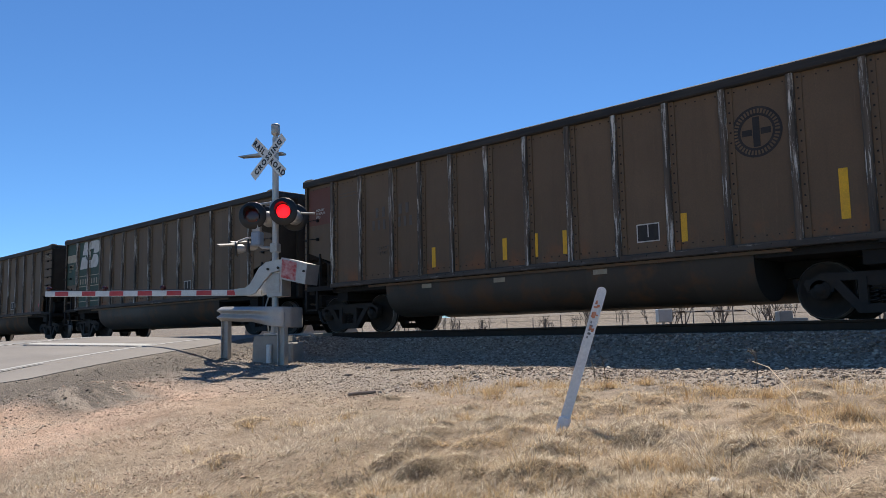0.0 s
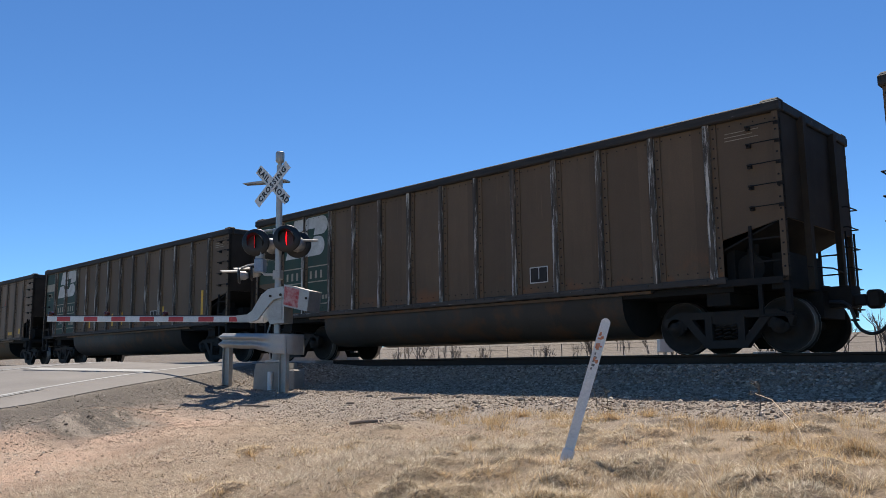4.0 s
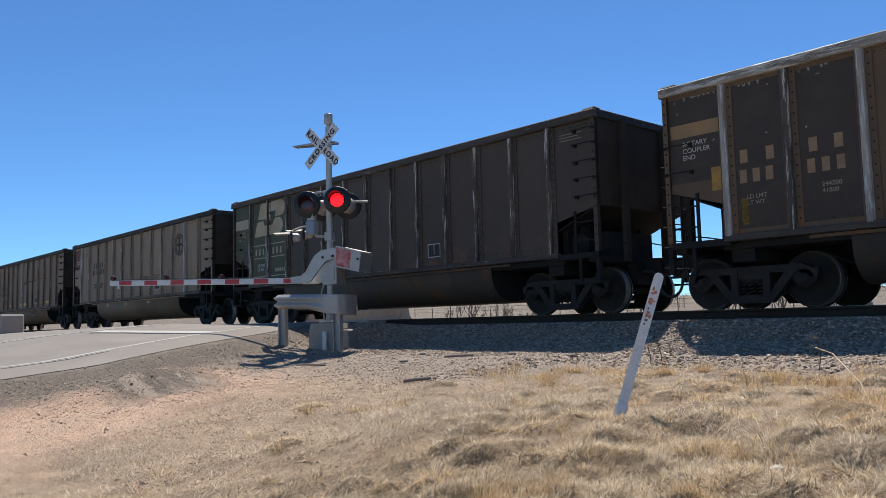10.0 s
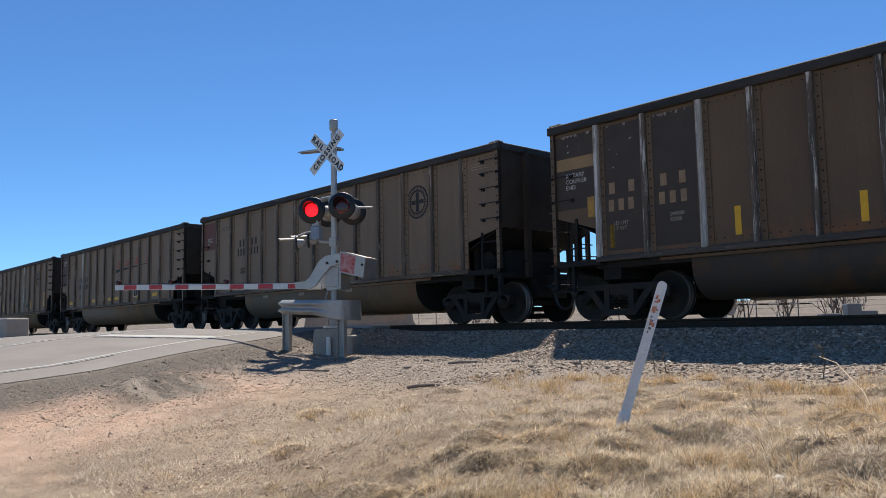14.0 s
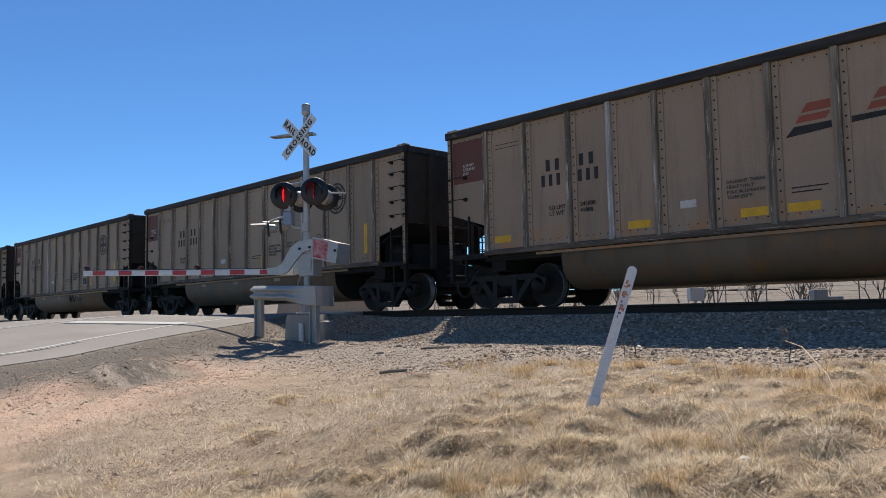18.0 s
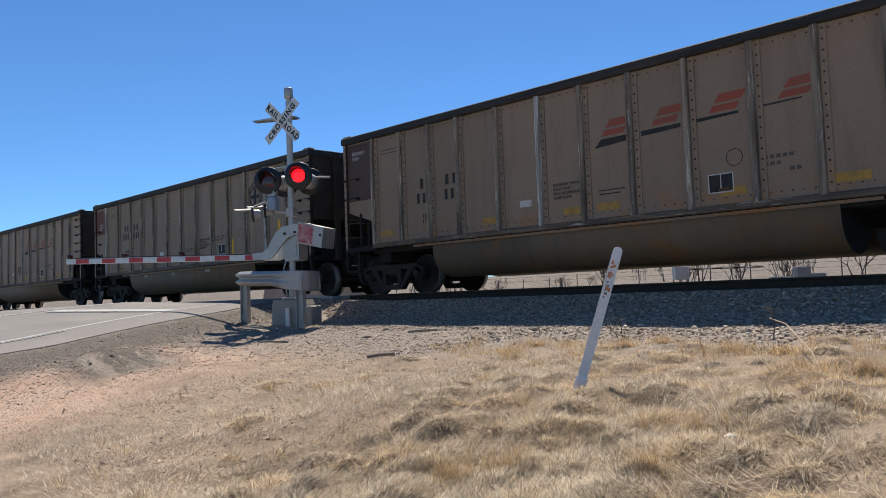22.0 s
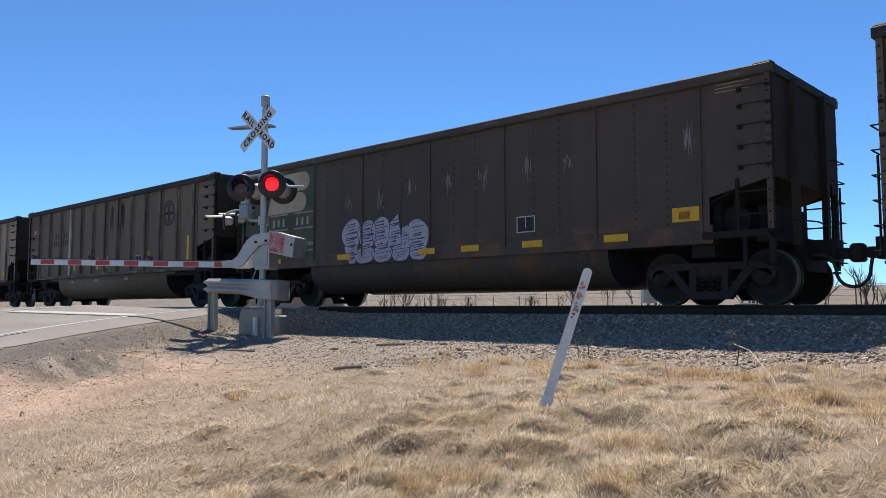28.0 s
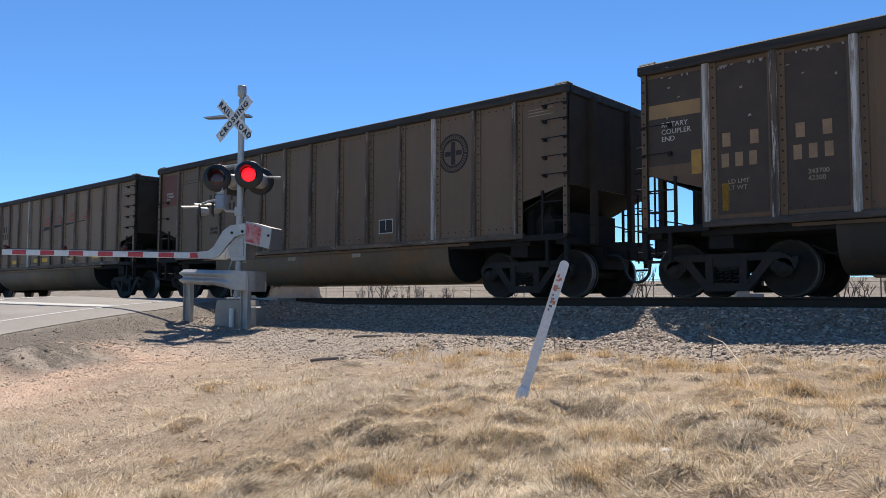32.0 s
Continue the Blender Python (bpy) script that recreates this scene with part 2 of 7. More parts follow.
def car_paint(name, base, dust, rust, amount=0.5, rough=0.6):
    """Weathered steel or aluminium sheet of a coal car: coal dust, vertical streaks, rust spots."""
    m, nt, b = node_mat(name)
    oi = nt.nodes.new("ShaderNodeObjectInfo")
    shift = nt.nodes.new("ShaderNodeVectorMath")
    shift.operation = "MULTIPLY_ADD"
    nt.links.new(nt.nodes.new("ShaderNodeTexCoord").outputs["Object"], shift.inputs[0])
    shift.inputs[1].default_value = (1, 1, 1)
    scl = nt.nodes.new("ShaderNodeVectorMath")
    scl.operation = "SCALE"
    scl.inputs[0].default_value = (37, 11, 5)
    nt.links.new(oi.outputs["Random"], scl.inputs["Scale"])
    nt.links.new(scl.outputs[0], shift.inputs[2])

    def mapped(s):
        mp = nt.nodes.new("ShaderNodeMapping")
        mp.inputs["Scale"].default_value = s
        nt.links.new(shift.outputs[0], mp.inputs[0])
        return mp.outputs[0]
    cloud = grey(nt, noise_of(nt, mapped((1, 1, 1)), 0.8, 6, 0.65), 0.3, 0.72, 0, amount)
    streak = grey(nt, noise_of(nt, mapped((2.4, 2.4, 0.3)), 1.5, 6, 0.72), 0.5, 0.78, 0, 0.5)
    spots = grey(nt, noise_of(nt, mapped((1, 1, 1)), 7, 6, 0.75), 0.62, 0.74, 0, 0.5)
    runs = grey(nt, noise_of(nt, mapped((9, 9, 0.6)), 1.3, 5, 0.75), 0.6, 0.74, 0, 0.28)
    fine = noise_of(nt, mapped((1, 1, 1)), 45, 4, 0.7)
    col = mix(nt, cloud, base, dust)
    # each panel has weathered a little differently
    px = nt.nodes.new("ShaderNodeSeparateXYZ")
    nt.links.new(shift.outputs[0], px.inputs[0])
    cell = nt.nodes.new("ShaderNodeMath")
    cell.operation = "SNAP"
    nt.links.new(px.outputs[0], cell.inputs[0])
    cell.inputs[1].default_value = 1.03
    dice = nt.nodes.new("ShaderNodeTexWhiteNoise")
    dice.noise_dimensions = "1D"
    nt.links.new(cell.outputs[0], dice.inputs["W"])
    col = mix(nt, 1.0, col, grey(nt, dice.outputs[0], 0, 1, 0.8, 1.0), "MULTIPLY")
    col = mix(nt, streak, col, tuple(c * 0.45 for c in dust))
    col = mix(nt, runs, col, tuple(min(1, c * 1.35) for c in dust))
    col = mix(nt, spots, col, rust)
    # rust that gathers above the sill, in blots
    sp = nt.nodes.new("ShaderNodeSeparateXYZ")
    nt.links.new(nt.nodes.new("ShaderNodeTexCoord").outputs["Object"], sp.inputs[0])
    foot = nt.nodes.new("ShaderNodeMapRange")
    foot.inputs[1].default_value, foot.inputs[2].default_value, foot.inputs[3].default_value, foot.inputs[4].default_value = 1.75, 1.3, 0.0, 1.0
    nt.links.new(sp.outputs[2], foot.inputs[0])
    blot = mix(nt, 1.0, grey(nt, noise_of(nt, mapped((1, 1, 1)), 1.9, 4, 0.6), 0.5, 0.66, 0, 0.75), foot.outputs[0], "MULTIPLY")
    col = mix(nt, blot, col, tuple(c * k for c, k in zip(rust, (1.5, 1.25, 1.0))))
    col = mix(nt, 0.4, col, grey(nt, fine, 0.3, 0.7, 0.4, 1.0), "MULTIPLY")
    nt.links.new(col, b.inputs["Base Color"])
    nt.links.new(grey(nt, fine, 0.25, 0.75, rough - 0.1, rough + 0.2), b.inputs["Roughness"])
    b.inputs["Specular IOR Level"].default_value = 0.35
    bump(nt, b, noise_of(nt, mapped((1, 1, 1)), 12, 5, 0.7), 0.3, 0.006)
    return m


def worn_post(name, base, grime, bare, share=0.55, along=(9, 9, 0.55)):
    """A side post scraped down to bare metal in long upright flakes."""
    m, nt, b = node_mat(name)
    oi = nt.nodes.new("ShaderNodeObjectInfo")
    vec = coords(nt, along)
    ad = nt.nodes.new("ShaderNodeVectorMath")
    nt.links.new(vec, ad.inputs[0])
    sc = nt.nodes.new("ShaderNodeVectorMath")
    sc.operation = "SCALE"
    sc.inputs[0].default_value = (19, 7, 31)
    nt.links.new(oi.outputs["Random"], sc.inputs["Scale"])
    nt.links.new(sc.outputs[0], ad.inputs[1])
    flake = grey(nt, noise_of(nt, ad.outputs[0], 2.0, 6, 0.75), share, share + 0.08)
    soil = grey(nt, noise_of(nt, ad.outputs[0], 0.9, 4, 0.6), 0.35, 0.6)
    col = mix(nt, soil, base, grime)
    col = mix(nt, flake, col, bare)
    nt.links.new(col, b.inputs["Base Color"])
    nt.links.new(grey(nt, flake, 0, 1, 0.8, 0.6), b.inputs["Roughness"])
    bump(nt, b, flake, 0.4, 0.003)
    return m


def plain(name, colour, rough=0.5, metal=0.0):
    m, nt, b = node_mat(name)
    fine = noise_of(nt, coords(nt), 35, 3)
    nt.links.new(mix(nt, 0.3, colour, grey(nt, fine, 0.3, 0.7, 0.55, 1.0), "MULTIPLY"), b.inputs["Base Color"])
    b.inputs["Roughness"].default_value, b.inputs["Metallic"].default_value = rough, metal
    return m


def glow(name, colour, strength):
    m, nt, b = node_mat(name)
    b.inputs["Base Color"].default_value = (*colour, 1)
    b.inputs["Emission Color"].default_value = (*colour, 1)
    b.inputs["Emission Strength"].default_value = strength
    b.inputs["Roughness"].default_value = 0.3
    return m


MAT = {}
MAT["dark"] = car_paint("dark_brown_paint", (0.143, 0.090, 0.049), (0.215, 0.138, 0.078), (0.169, 0.078, 0.033))
MAT["brown"] = car_paint("dusty_brown_sheet", (0.262, 0.173, 0.107), (0.325, 0.222, 0.138), (0.19, 0.10, 0.042))
MAT["umber"] = car_paint("umber_sheet", (0.185, 0.124, 0.077), (0.225, 0.153, 0.095), (0.14, 0.075, 0.033))
MAT["tan"] = car_paint("dusty_aluminium_sheet", (0.441, 0.311, 0.206), (0.342, 0.239, 0.153), (0.336, 0.180, 0.077))
MAT["taupe"] = car_paint("dusty_taupe_sheet", (0.355, 0.248, 0.163), (0.285, 0.198, 0.127), (0.27, 0.145, 0.062))
MAT["black"] = car_paint("black_steel_sheet", (0.083, 0.060, 0.043), (0.135, 0.095, 0.066), (0.14, 0.075, 0.04))
MAT["tub_light"] = car_paint("tub_tan_sheet", (0.225, 0.155, 0.092), (0.15, 0.103, 0.062), (0.17, 0.10, 0.048))
MAT["tub_dark"] = car_paint("tub_dark_sheet", (0.073, 0.057, 0.042), (0.110, 0.083, 0.057), (0.099, 0.057, 0.029))
MAT["chord"] = worn_post("bare_worn_chord", (0.045, 0.037, 0.03), (0.018, 0.016, 0.014), (0.42, 0.38, 0.33), 0.645, (0.8, 9, 9))
MAT["chord_pale"] = worn_post("scraped_grey_chord", (0.36, 0.31, 0.25), (0.17, 0.14, 0.105), (0.55, 0.50, 0.43), 0.5, (0.8, 9, 9))
MAT["rib_dark"] = worn_post("rib_worn_dark", (0.17, 0.12, 0.08), (0.055, 0.042, 0.03), (0.46, 0.385, 0.30), 0.575)
MAT["rib_flaked"] = worn_post("rib_flaked_dark", (0.13, 0.095, 0.066), (0.045, 0.036, 0.027), (0.55, 0.50, 0.43), 0.53)
MAT["rib_tan"] = worn_post("rib_worn_tan", (0.30, 0.235, 0.165), (0.10, 0.073, 0.05), (0.54, 0.45, 0.35), 0.55)
MAT["rib_pale"] = worn_post("rib_bare_aluminium", (0.40, 0.37, 0.32), (0.20, 0.165, 0.125), (0.55, 0.52, 0.47), 0.5)
MAT["sill_dark"] = worn_post("sill_worn_dark", (0.09, 0.07, 0.052), (0.05, 0.04, 0.032), (0.3, 0.27, 0.23), 0.6, (0.8, 9, 9))
MAT["sill_dusty"] = worn_post("sill_worn_dusty", (0.17, 0.12, 0.078), (0.075, 0.055, 0.038), (0.40, 0.33, 0.25), 0.57, (0.8, 9, 9))
MAT["rivet"] = surf("sooty_rivet", (0.016, 0.013, 0.011), (0.035, 0.027, 0.02), 6, 0.8)
MAT["end_dark"] = surf("dark_end_sheet", (0.042, 0.031, 0.022), (0.07, 0.052, 0.036), 1.5, 0.95, 0.0, 0.7, 40, 0.3)
MAT["iron"] = surf("cast_iron_grimy", (0.03, 0.026, 0.023), (0.06, 0.046, 0.034), 4, 0.8, 0.1)
# sooty steel; its near-black also paints the shade in the end recesses
MAT["soot_shade"] = surf("sooty_shaded_steel", (0.016, 0.0145, 0.013), (0.032, 0.026, 0.021), 3, 0.9, 0.0)
MAT["wheel"] = surf("wheel_steel_dirty", (0.03, 0.025, 0.021), (0.055, 0.042, 0.031), 5, 0.75, 0.2)
MAT["tread"] = surf("worn_wheel_tread", (0.26, 0.24, 0.22), (0.12, 0.10, 0.085), 6, 0.45, 0.6, 0.6)
MAT["bright"] = surf("polished_steel", (0.55, 0.54, 0.53), (0.35, 0.33, 0.31), 8, 0.28, 1.0, 0.4)
MAT["coal"] = surf("coal_lumps", (0.02, 0.02, 0.02), (0.05, 0.045, 0.04), 6, 0.6, 0.0, 0.7, 25, 0.9)
MAT["yellow"] = surf("yellow_reflector", (0.86, 0.46, 0.02), (0.55, 0.31, 0.04), 5, 0.5, 0.0, 0.55)
MAT["yellow_worn"] = surf("yellow_reflector_worn", (0.52, 0.29, 0.05), (0.26, 0.15, 0.06), 6, 0.6, 0.0, 0.8)
MAT["red_patch"] = surf("red_panel_paint", (0.16, 0.052, 0.034), (0.15, 0.08, 0.05), 2.5, 0.65, 0.0, 0.6)
MAT["red_fresh"] = surf("fresh_red_paint", (0.27, 0.045, 0.04), (0.19, 0.06, 0.045), 2.5, 0.6, 0.0, 0.6)
MAT["plum_patch"] = surf("plum_panel_paint", (0.09, 0.05, 0.04), (0.115, 0.073, 0.052), 2.5, 0.65, 0.0, 0.6)
MAT["black_patch"] = surf("black_panel_paint", (0.062, 0.046, 0.034), (0.09, 0.064, 0.044), 2.5, 0.65, 0.0, 0.6)
MAT["green_patch"] = surf("green_panel_paint", (0.034, 0.078, 0.05), (0.19, 0.115, 0.055), 1.9, 0.7, 0.0, 0.75)
MAT["green_fresh"] = surf("dark_green_panel_paint", (0.03, 0.07, 0.046), (0.06, 0.066, 0.045), 2.2, 0.65, 0.0, 0.8)
MAT["white_mark"] = surf("white_stencil", (0.66, 0.62, 0.56), (0.36, 0.31, 0.25), 4, 0.6, 0.0, 0.6)
MAT["cream_mark"] = surf("cream_stencil", (0.46, 0.38, 0.27), (0.24, 0.185, 0.12), 4, 0.65, 0.0, 0.7)
MAT["grey_pale"] = surf("chipped_bare_metal", (0.36, 0.33, 0.29), (0.2, 0.17, 0.14), 7, 0.7)
MAT["tan_print"] = surf("faded_tan_print", (0.36, 0.235, 0.13), (0.22, 0.145, 0.085), 5, 0.7, 0.0, 0.8)
MAT["emblem_cream"] = surf("faded_emblem_paint", (0.50, 0.40, 0.27), (0.34, 0.235, 0.13), 2.5, 0.65, 0.0, 0.7)
MAT["tan_mark"] = surf("tan_stripe", (0.38, 0.23, 0.10), (0.26, 0.165, 0.08), 3, 0.65, 0.0, 0.6)
MAT["black_mark"] = surf("black_stencil", (0.026, 0.023, 0.021), (0.07, 0.055, 0.042), 5, 0.7, 0.0, 0.6)
MAT["grey_mark"] = surf("grey_stencil", (0.13, 0.11, 0.09), (0.09, 0.075, 0.06), 6, 0.7, 0.0, 0.7)
MAT["orange_mark"] = surf("orange_wedge_paint", (0.40, 0.085, 0.045), (0.22, 0.10, 0.06), 3, 0.65, 0.0, 0.75)
MAT["pink_mark"] = surf("red_sticker", (0.55, 0.06, 0.08), (0.35, 0.08, 0.07), 5, 0.6)
MAT["smear"] = surf("pale_wash", (0.30, 0.28, 0.27), (0.16, 0.14, 0.125), 9, 0.8, 0.0, 0.9)
MAT["graffiti"] = surf("lilac_spray", (0.52, 0.49, 0.55), (0.36, 0.33, 0.38), 4, 0.6, 0.0, 0.6)
MAT["graffiti_line"] = surf("dark_spray", (0.07, 0.06, 0.12), (0.10, 0.09, 0.14), 4, 0.6)
MAT["galv"] = surf("galvanised_steel", (0.49, 0.46, 0.42), (0.36, 0.33, 0.30), 6, 0.5, 0.45, 0.6)
MAT["mast_paint"] = surf("aluminium_paint", (0.54, 0.51, 0.47), (0.38, 0.35, 0.32), 5, 0.45, 0.35, 0.5)
MAT["blue_grey"] = surf("blue_grey_enamel", (0.26, 0.32, 0.40), (0.36, 0.36, 0.36), 6, 0.5, 0.1, 0.6)
MAT["rail_side"] = surf("rail_rust", (0.07, 0.04, 0.024), (0.035, 0.026, 0.02), 6, 0.8, 0.1)
MAT["sign_white"] = surf("sign_white_sheet", (0.74, 0.73, 0.70), (0.58, 0.56, 0.52), 5, 0.45, 0.0, 0.5)
MAT["sign_black"] = plain("sign_black", (0.02, 0.02, 0.02), 0.5)
MAT["lamp_black"] = plain("lamp_black_enamel", (0.012, 0.012, 0.012), 0.45)
MAT["lens_off"] = plain("red_lens_unlit", (0.055, 0.008, 0.007), 0.15)
MAT["lens_on"] = glow("red_lens_lit", (1.0, 0.006, 0.012), 1.5)
MAT["arm_red"] = surf("red_sheeting", (0.52, 0.04, 0.045), (0.45, 0.14, 0.13), 6, 0.45, 0.0, 0.5)
MAT["scuffed_red"] = surf("scuffed_red_sheeting", (0.42, 0.035, 0.04), (0.62, 0.42, 0.38), 9, 0.5, 0.0, 0.95)
MAT["concrete"] = surf("concrete_grey", (0.42, 0.375, 0.32), (0.30, 0.26, 0.22), 3, 0.85, 0.0, 0.6, 40, 0.5)
MAT["post_white"] = surf("white_plastic_post", (0.85, 0.82, 0.77), (0.70, 0.66, 0.60), 4, 0.45, 0.0, 0.4)
MAT["decal_orange"] = surf("orange_decal", (0.62, 0.17, 0.05), (0.70, 0.42, 0.30), 14, 0.5, 0.0, 0.8)
MAT["faint_print"] = surf("faint_grey_print", (0.12, 0.11, 0.10), (0.4, 0.38, 0.35), 9, 0.6)
MAT["line_white"] = surf("road_paint_white", (0.50, 0.48, 0.44), (0.32, 0.29, 0.255), 3, 0.75, 0.0, 0.6)
MAT["wood"] = surf("weathered_wood", (0.17, 0.13, 0.10), (0.26, 0.22, 0.18), 4, 0.85, 0.0, 0.6, 60, 0.5, (1, 8, 8))
MAT["far_bush"] = surf("bare_twigs", (0.15, 0.12, 0.095), (0.21, 0.17, 0.13), 2, 0.9)
MAT["box_silver"] = surf("equipment_box_paint", (0.34, 0.32, 0.28), (0.25, 0.23, 0.20), 3, 0.5, 0.2)


# ---- terrain ----
def smooth(t):
    t = np.clip(t, 0, 1)
    return t * t * (3 - 2 * t)


def road_off(x, y):
    return (x - ROAD_E[0]) * ROAD_N[0] + (y - ROAD_E[1]) * ROAD_N[1]


def road_z(x, y):
    """Height of the road: it climbs to the rails along its own way and falls off from its middle."""
    along = ROAD_E[1] + ROAD_R[1] * ((x - ROAD_E[0]) * ROAD_R[0] + (y - ROAD_E[1]) * ROAD_R[1])
    o = road_off(x, y)
    k = smooth((TRACK_Y - y - 1.8) / 3.0)
    d = np.abs(TRACK_Y - (along * k + y * (1 - k))) / 0.9
    near = -0.0055 * np.minimum(d, 10.5) ** 2 - 0.055 * np.clip(d - 10.5, 0, 18) + k * 0.024 * (np.clip(o, 0, 3.9) - np.clip(o - 3.9, 0, 5))
    near = near - k * 0.14 * np.clip(-0.3 - o, 0, 30)
    return np.where(y < TRACK_Y, near, np.maximum(-0.004 * d * d, -0.3))


def land(x, y):
    """Height of the open ground."""
    x, y = np.asarray(x, float), np.asarray(y, float)
    w = np.clip(-x, 0, 9.0)
    near = -1.5 + 0.155 * np.clip(y, -1, 5) + 0.045 * np.clip(y - 5, 0, 6) - 0.03 * w - 0.06 * np.clip(-y - 1, 0, 12)
    far = -0.75 + 0.034 * np.clip(y - 18, 0, 250) + 0.006 * np.clip(y - 268, 0, 2500)
    f = np.where(y < TRACK_Y, near, far)
    # the ballast bank: a level crown, stony slopes
    e = np.abs(y - TRACK_Y)
    bank = np.where(e < 1.85, -0.19, -0.19 - (e - 1.85) * 0.46)
    apron = -0.52 - (e - 2.6) * 0.085
    f = np.maximum(f, np.maximum(bank, apron))
    # the road on its own low bank
    o = road_off(x, y)
    beside = np.where(o < -0.9, (-0.9 - o) / 3.2, np.where(o > 8.8, (o - 8.8) / 4.0, 0))
    k = 1 - smooth(beside)
    f = f * (1 - k) + (road_z(x, y) - 0.012) * k
    return f


hum_rng = random.Random(31)
HUMMOCKS = []
while len(HUMMOCKS) < 190:
    px, py = hum_rng.uniform(-7.6, 2.0), hum_rng.uniform(2.0, 7.9)
    share = 0.12 + 0.88 * min(1, max(0, (px + 0.25 * py + 4.2) / 2.0))
    if hum_rng.random() < share and -px < 1.6 * py + 1 and all((px - q[0]) ** 2 + (py - q[1]) ** 2 > 0.05 for q in HUMMOCKS) and (px + 3.6) ** 2 + (py - 5.0) ** 2 > 0.1:
        hr = hum_rng.uniform(0.08, 0.20)
        HUMMOCKS.append((px, py, hr, hr * hum_rng.uniform(0.28, 0.5)))


def rough_land(x, y):
    """The ground with its lumps: hummocks under the grass, flat on the road."""
    z = land(x, y)
    o = road_off(x, y)
    lump = 0.035 * np.sin(2.1 * x + 0.7 * y) * np.sin(1.3 * y - 0.6 * x + 1) + 0.02 * np.sin(5.3 * x + 1.1) * np.sin(4.7 * y + 0.4 * x)
    lump += 0.012 * np.sin(11.3 * x + 3.0 * y) * np.sin(9.1 * y - 2 * x)
    mask = np.clip((-1.2 - o) / 1.0, 0, 1) * np.clip((10.8 - y) / 2, 0, 1)
    hum = np.zeros(np.shape(x))
    for hx, hy, hr, hh in HUMMOCKS:
        d = ((x - hx) ** 2 + (y - hy) ** 2) / (hr * hr)
        hum = np.maximum(hum, hh * np.exp(-d ** 1.5))
    # a heap of graded gravel at the edge of the road
    heap = 0.26 * np.exp(-(((x + 12.5) * ROAD_R[0] + (y - 5.05) * ROAD_R[1]) / 1.5) ** 2 - (((x + 12.5) * ROAD_N[0] + (y - 5.05) * ROAD_N[1]) / 0.5) ** 2)
    return z + (0.7 * lump + hum) * mask + heap


def spread(lo, fine_lo, fine_hi, hi, step):
    mid = np.arange(fine_lo, fine_hi + 1e-6, step)
    out = [mid]
    g, p = step, fine_hi
    right = []
    while p < hi:
        g *= 1.22
        p += g
        right.append(min(p, hi))
    g, p = step, fine_lo
    left = []
    while p > lo:
        g *= 1.22
        p -= g
        left.append(max(p, lo))
    return np.concatenate([left[::-1], mid, right])


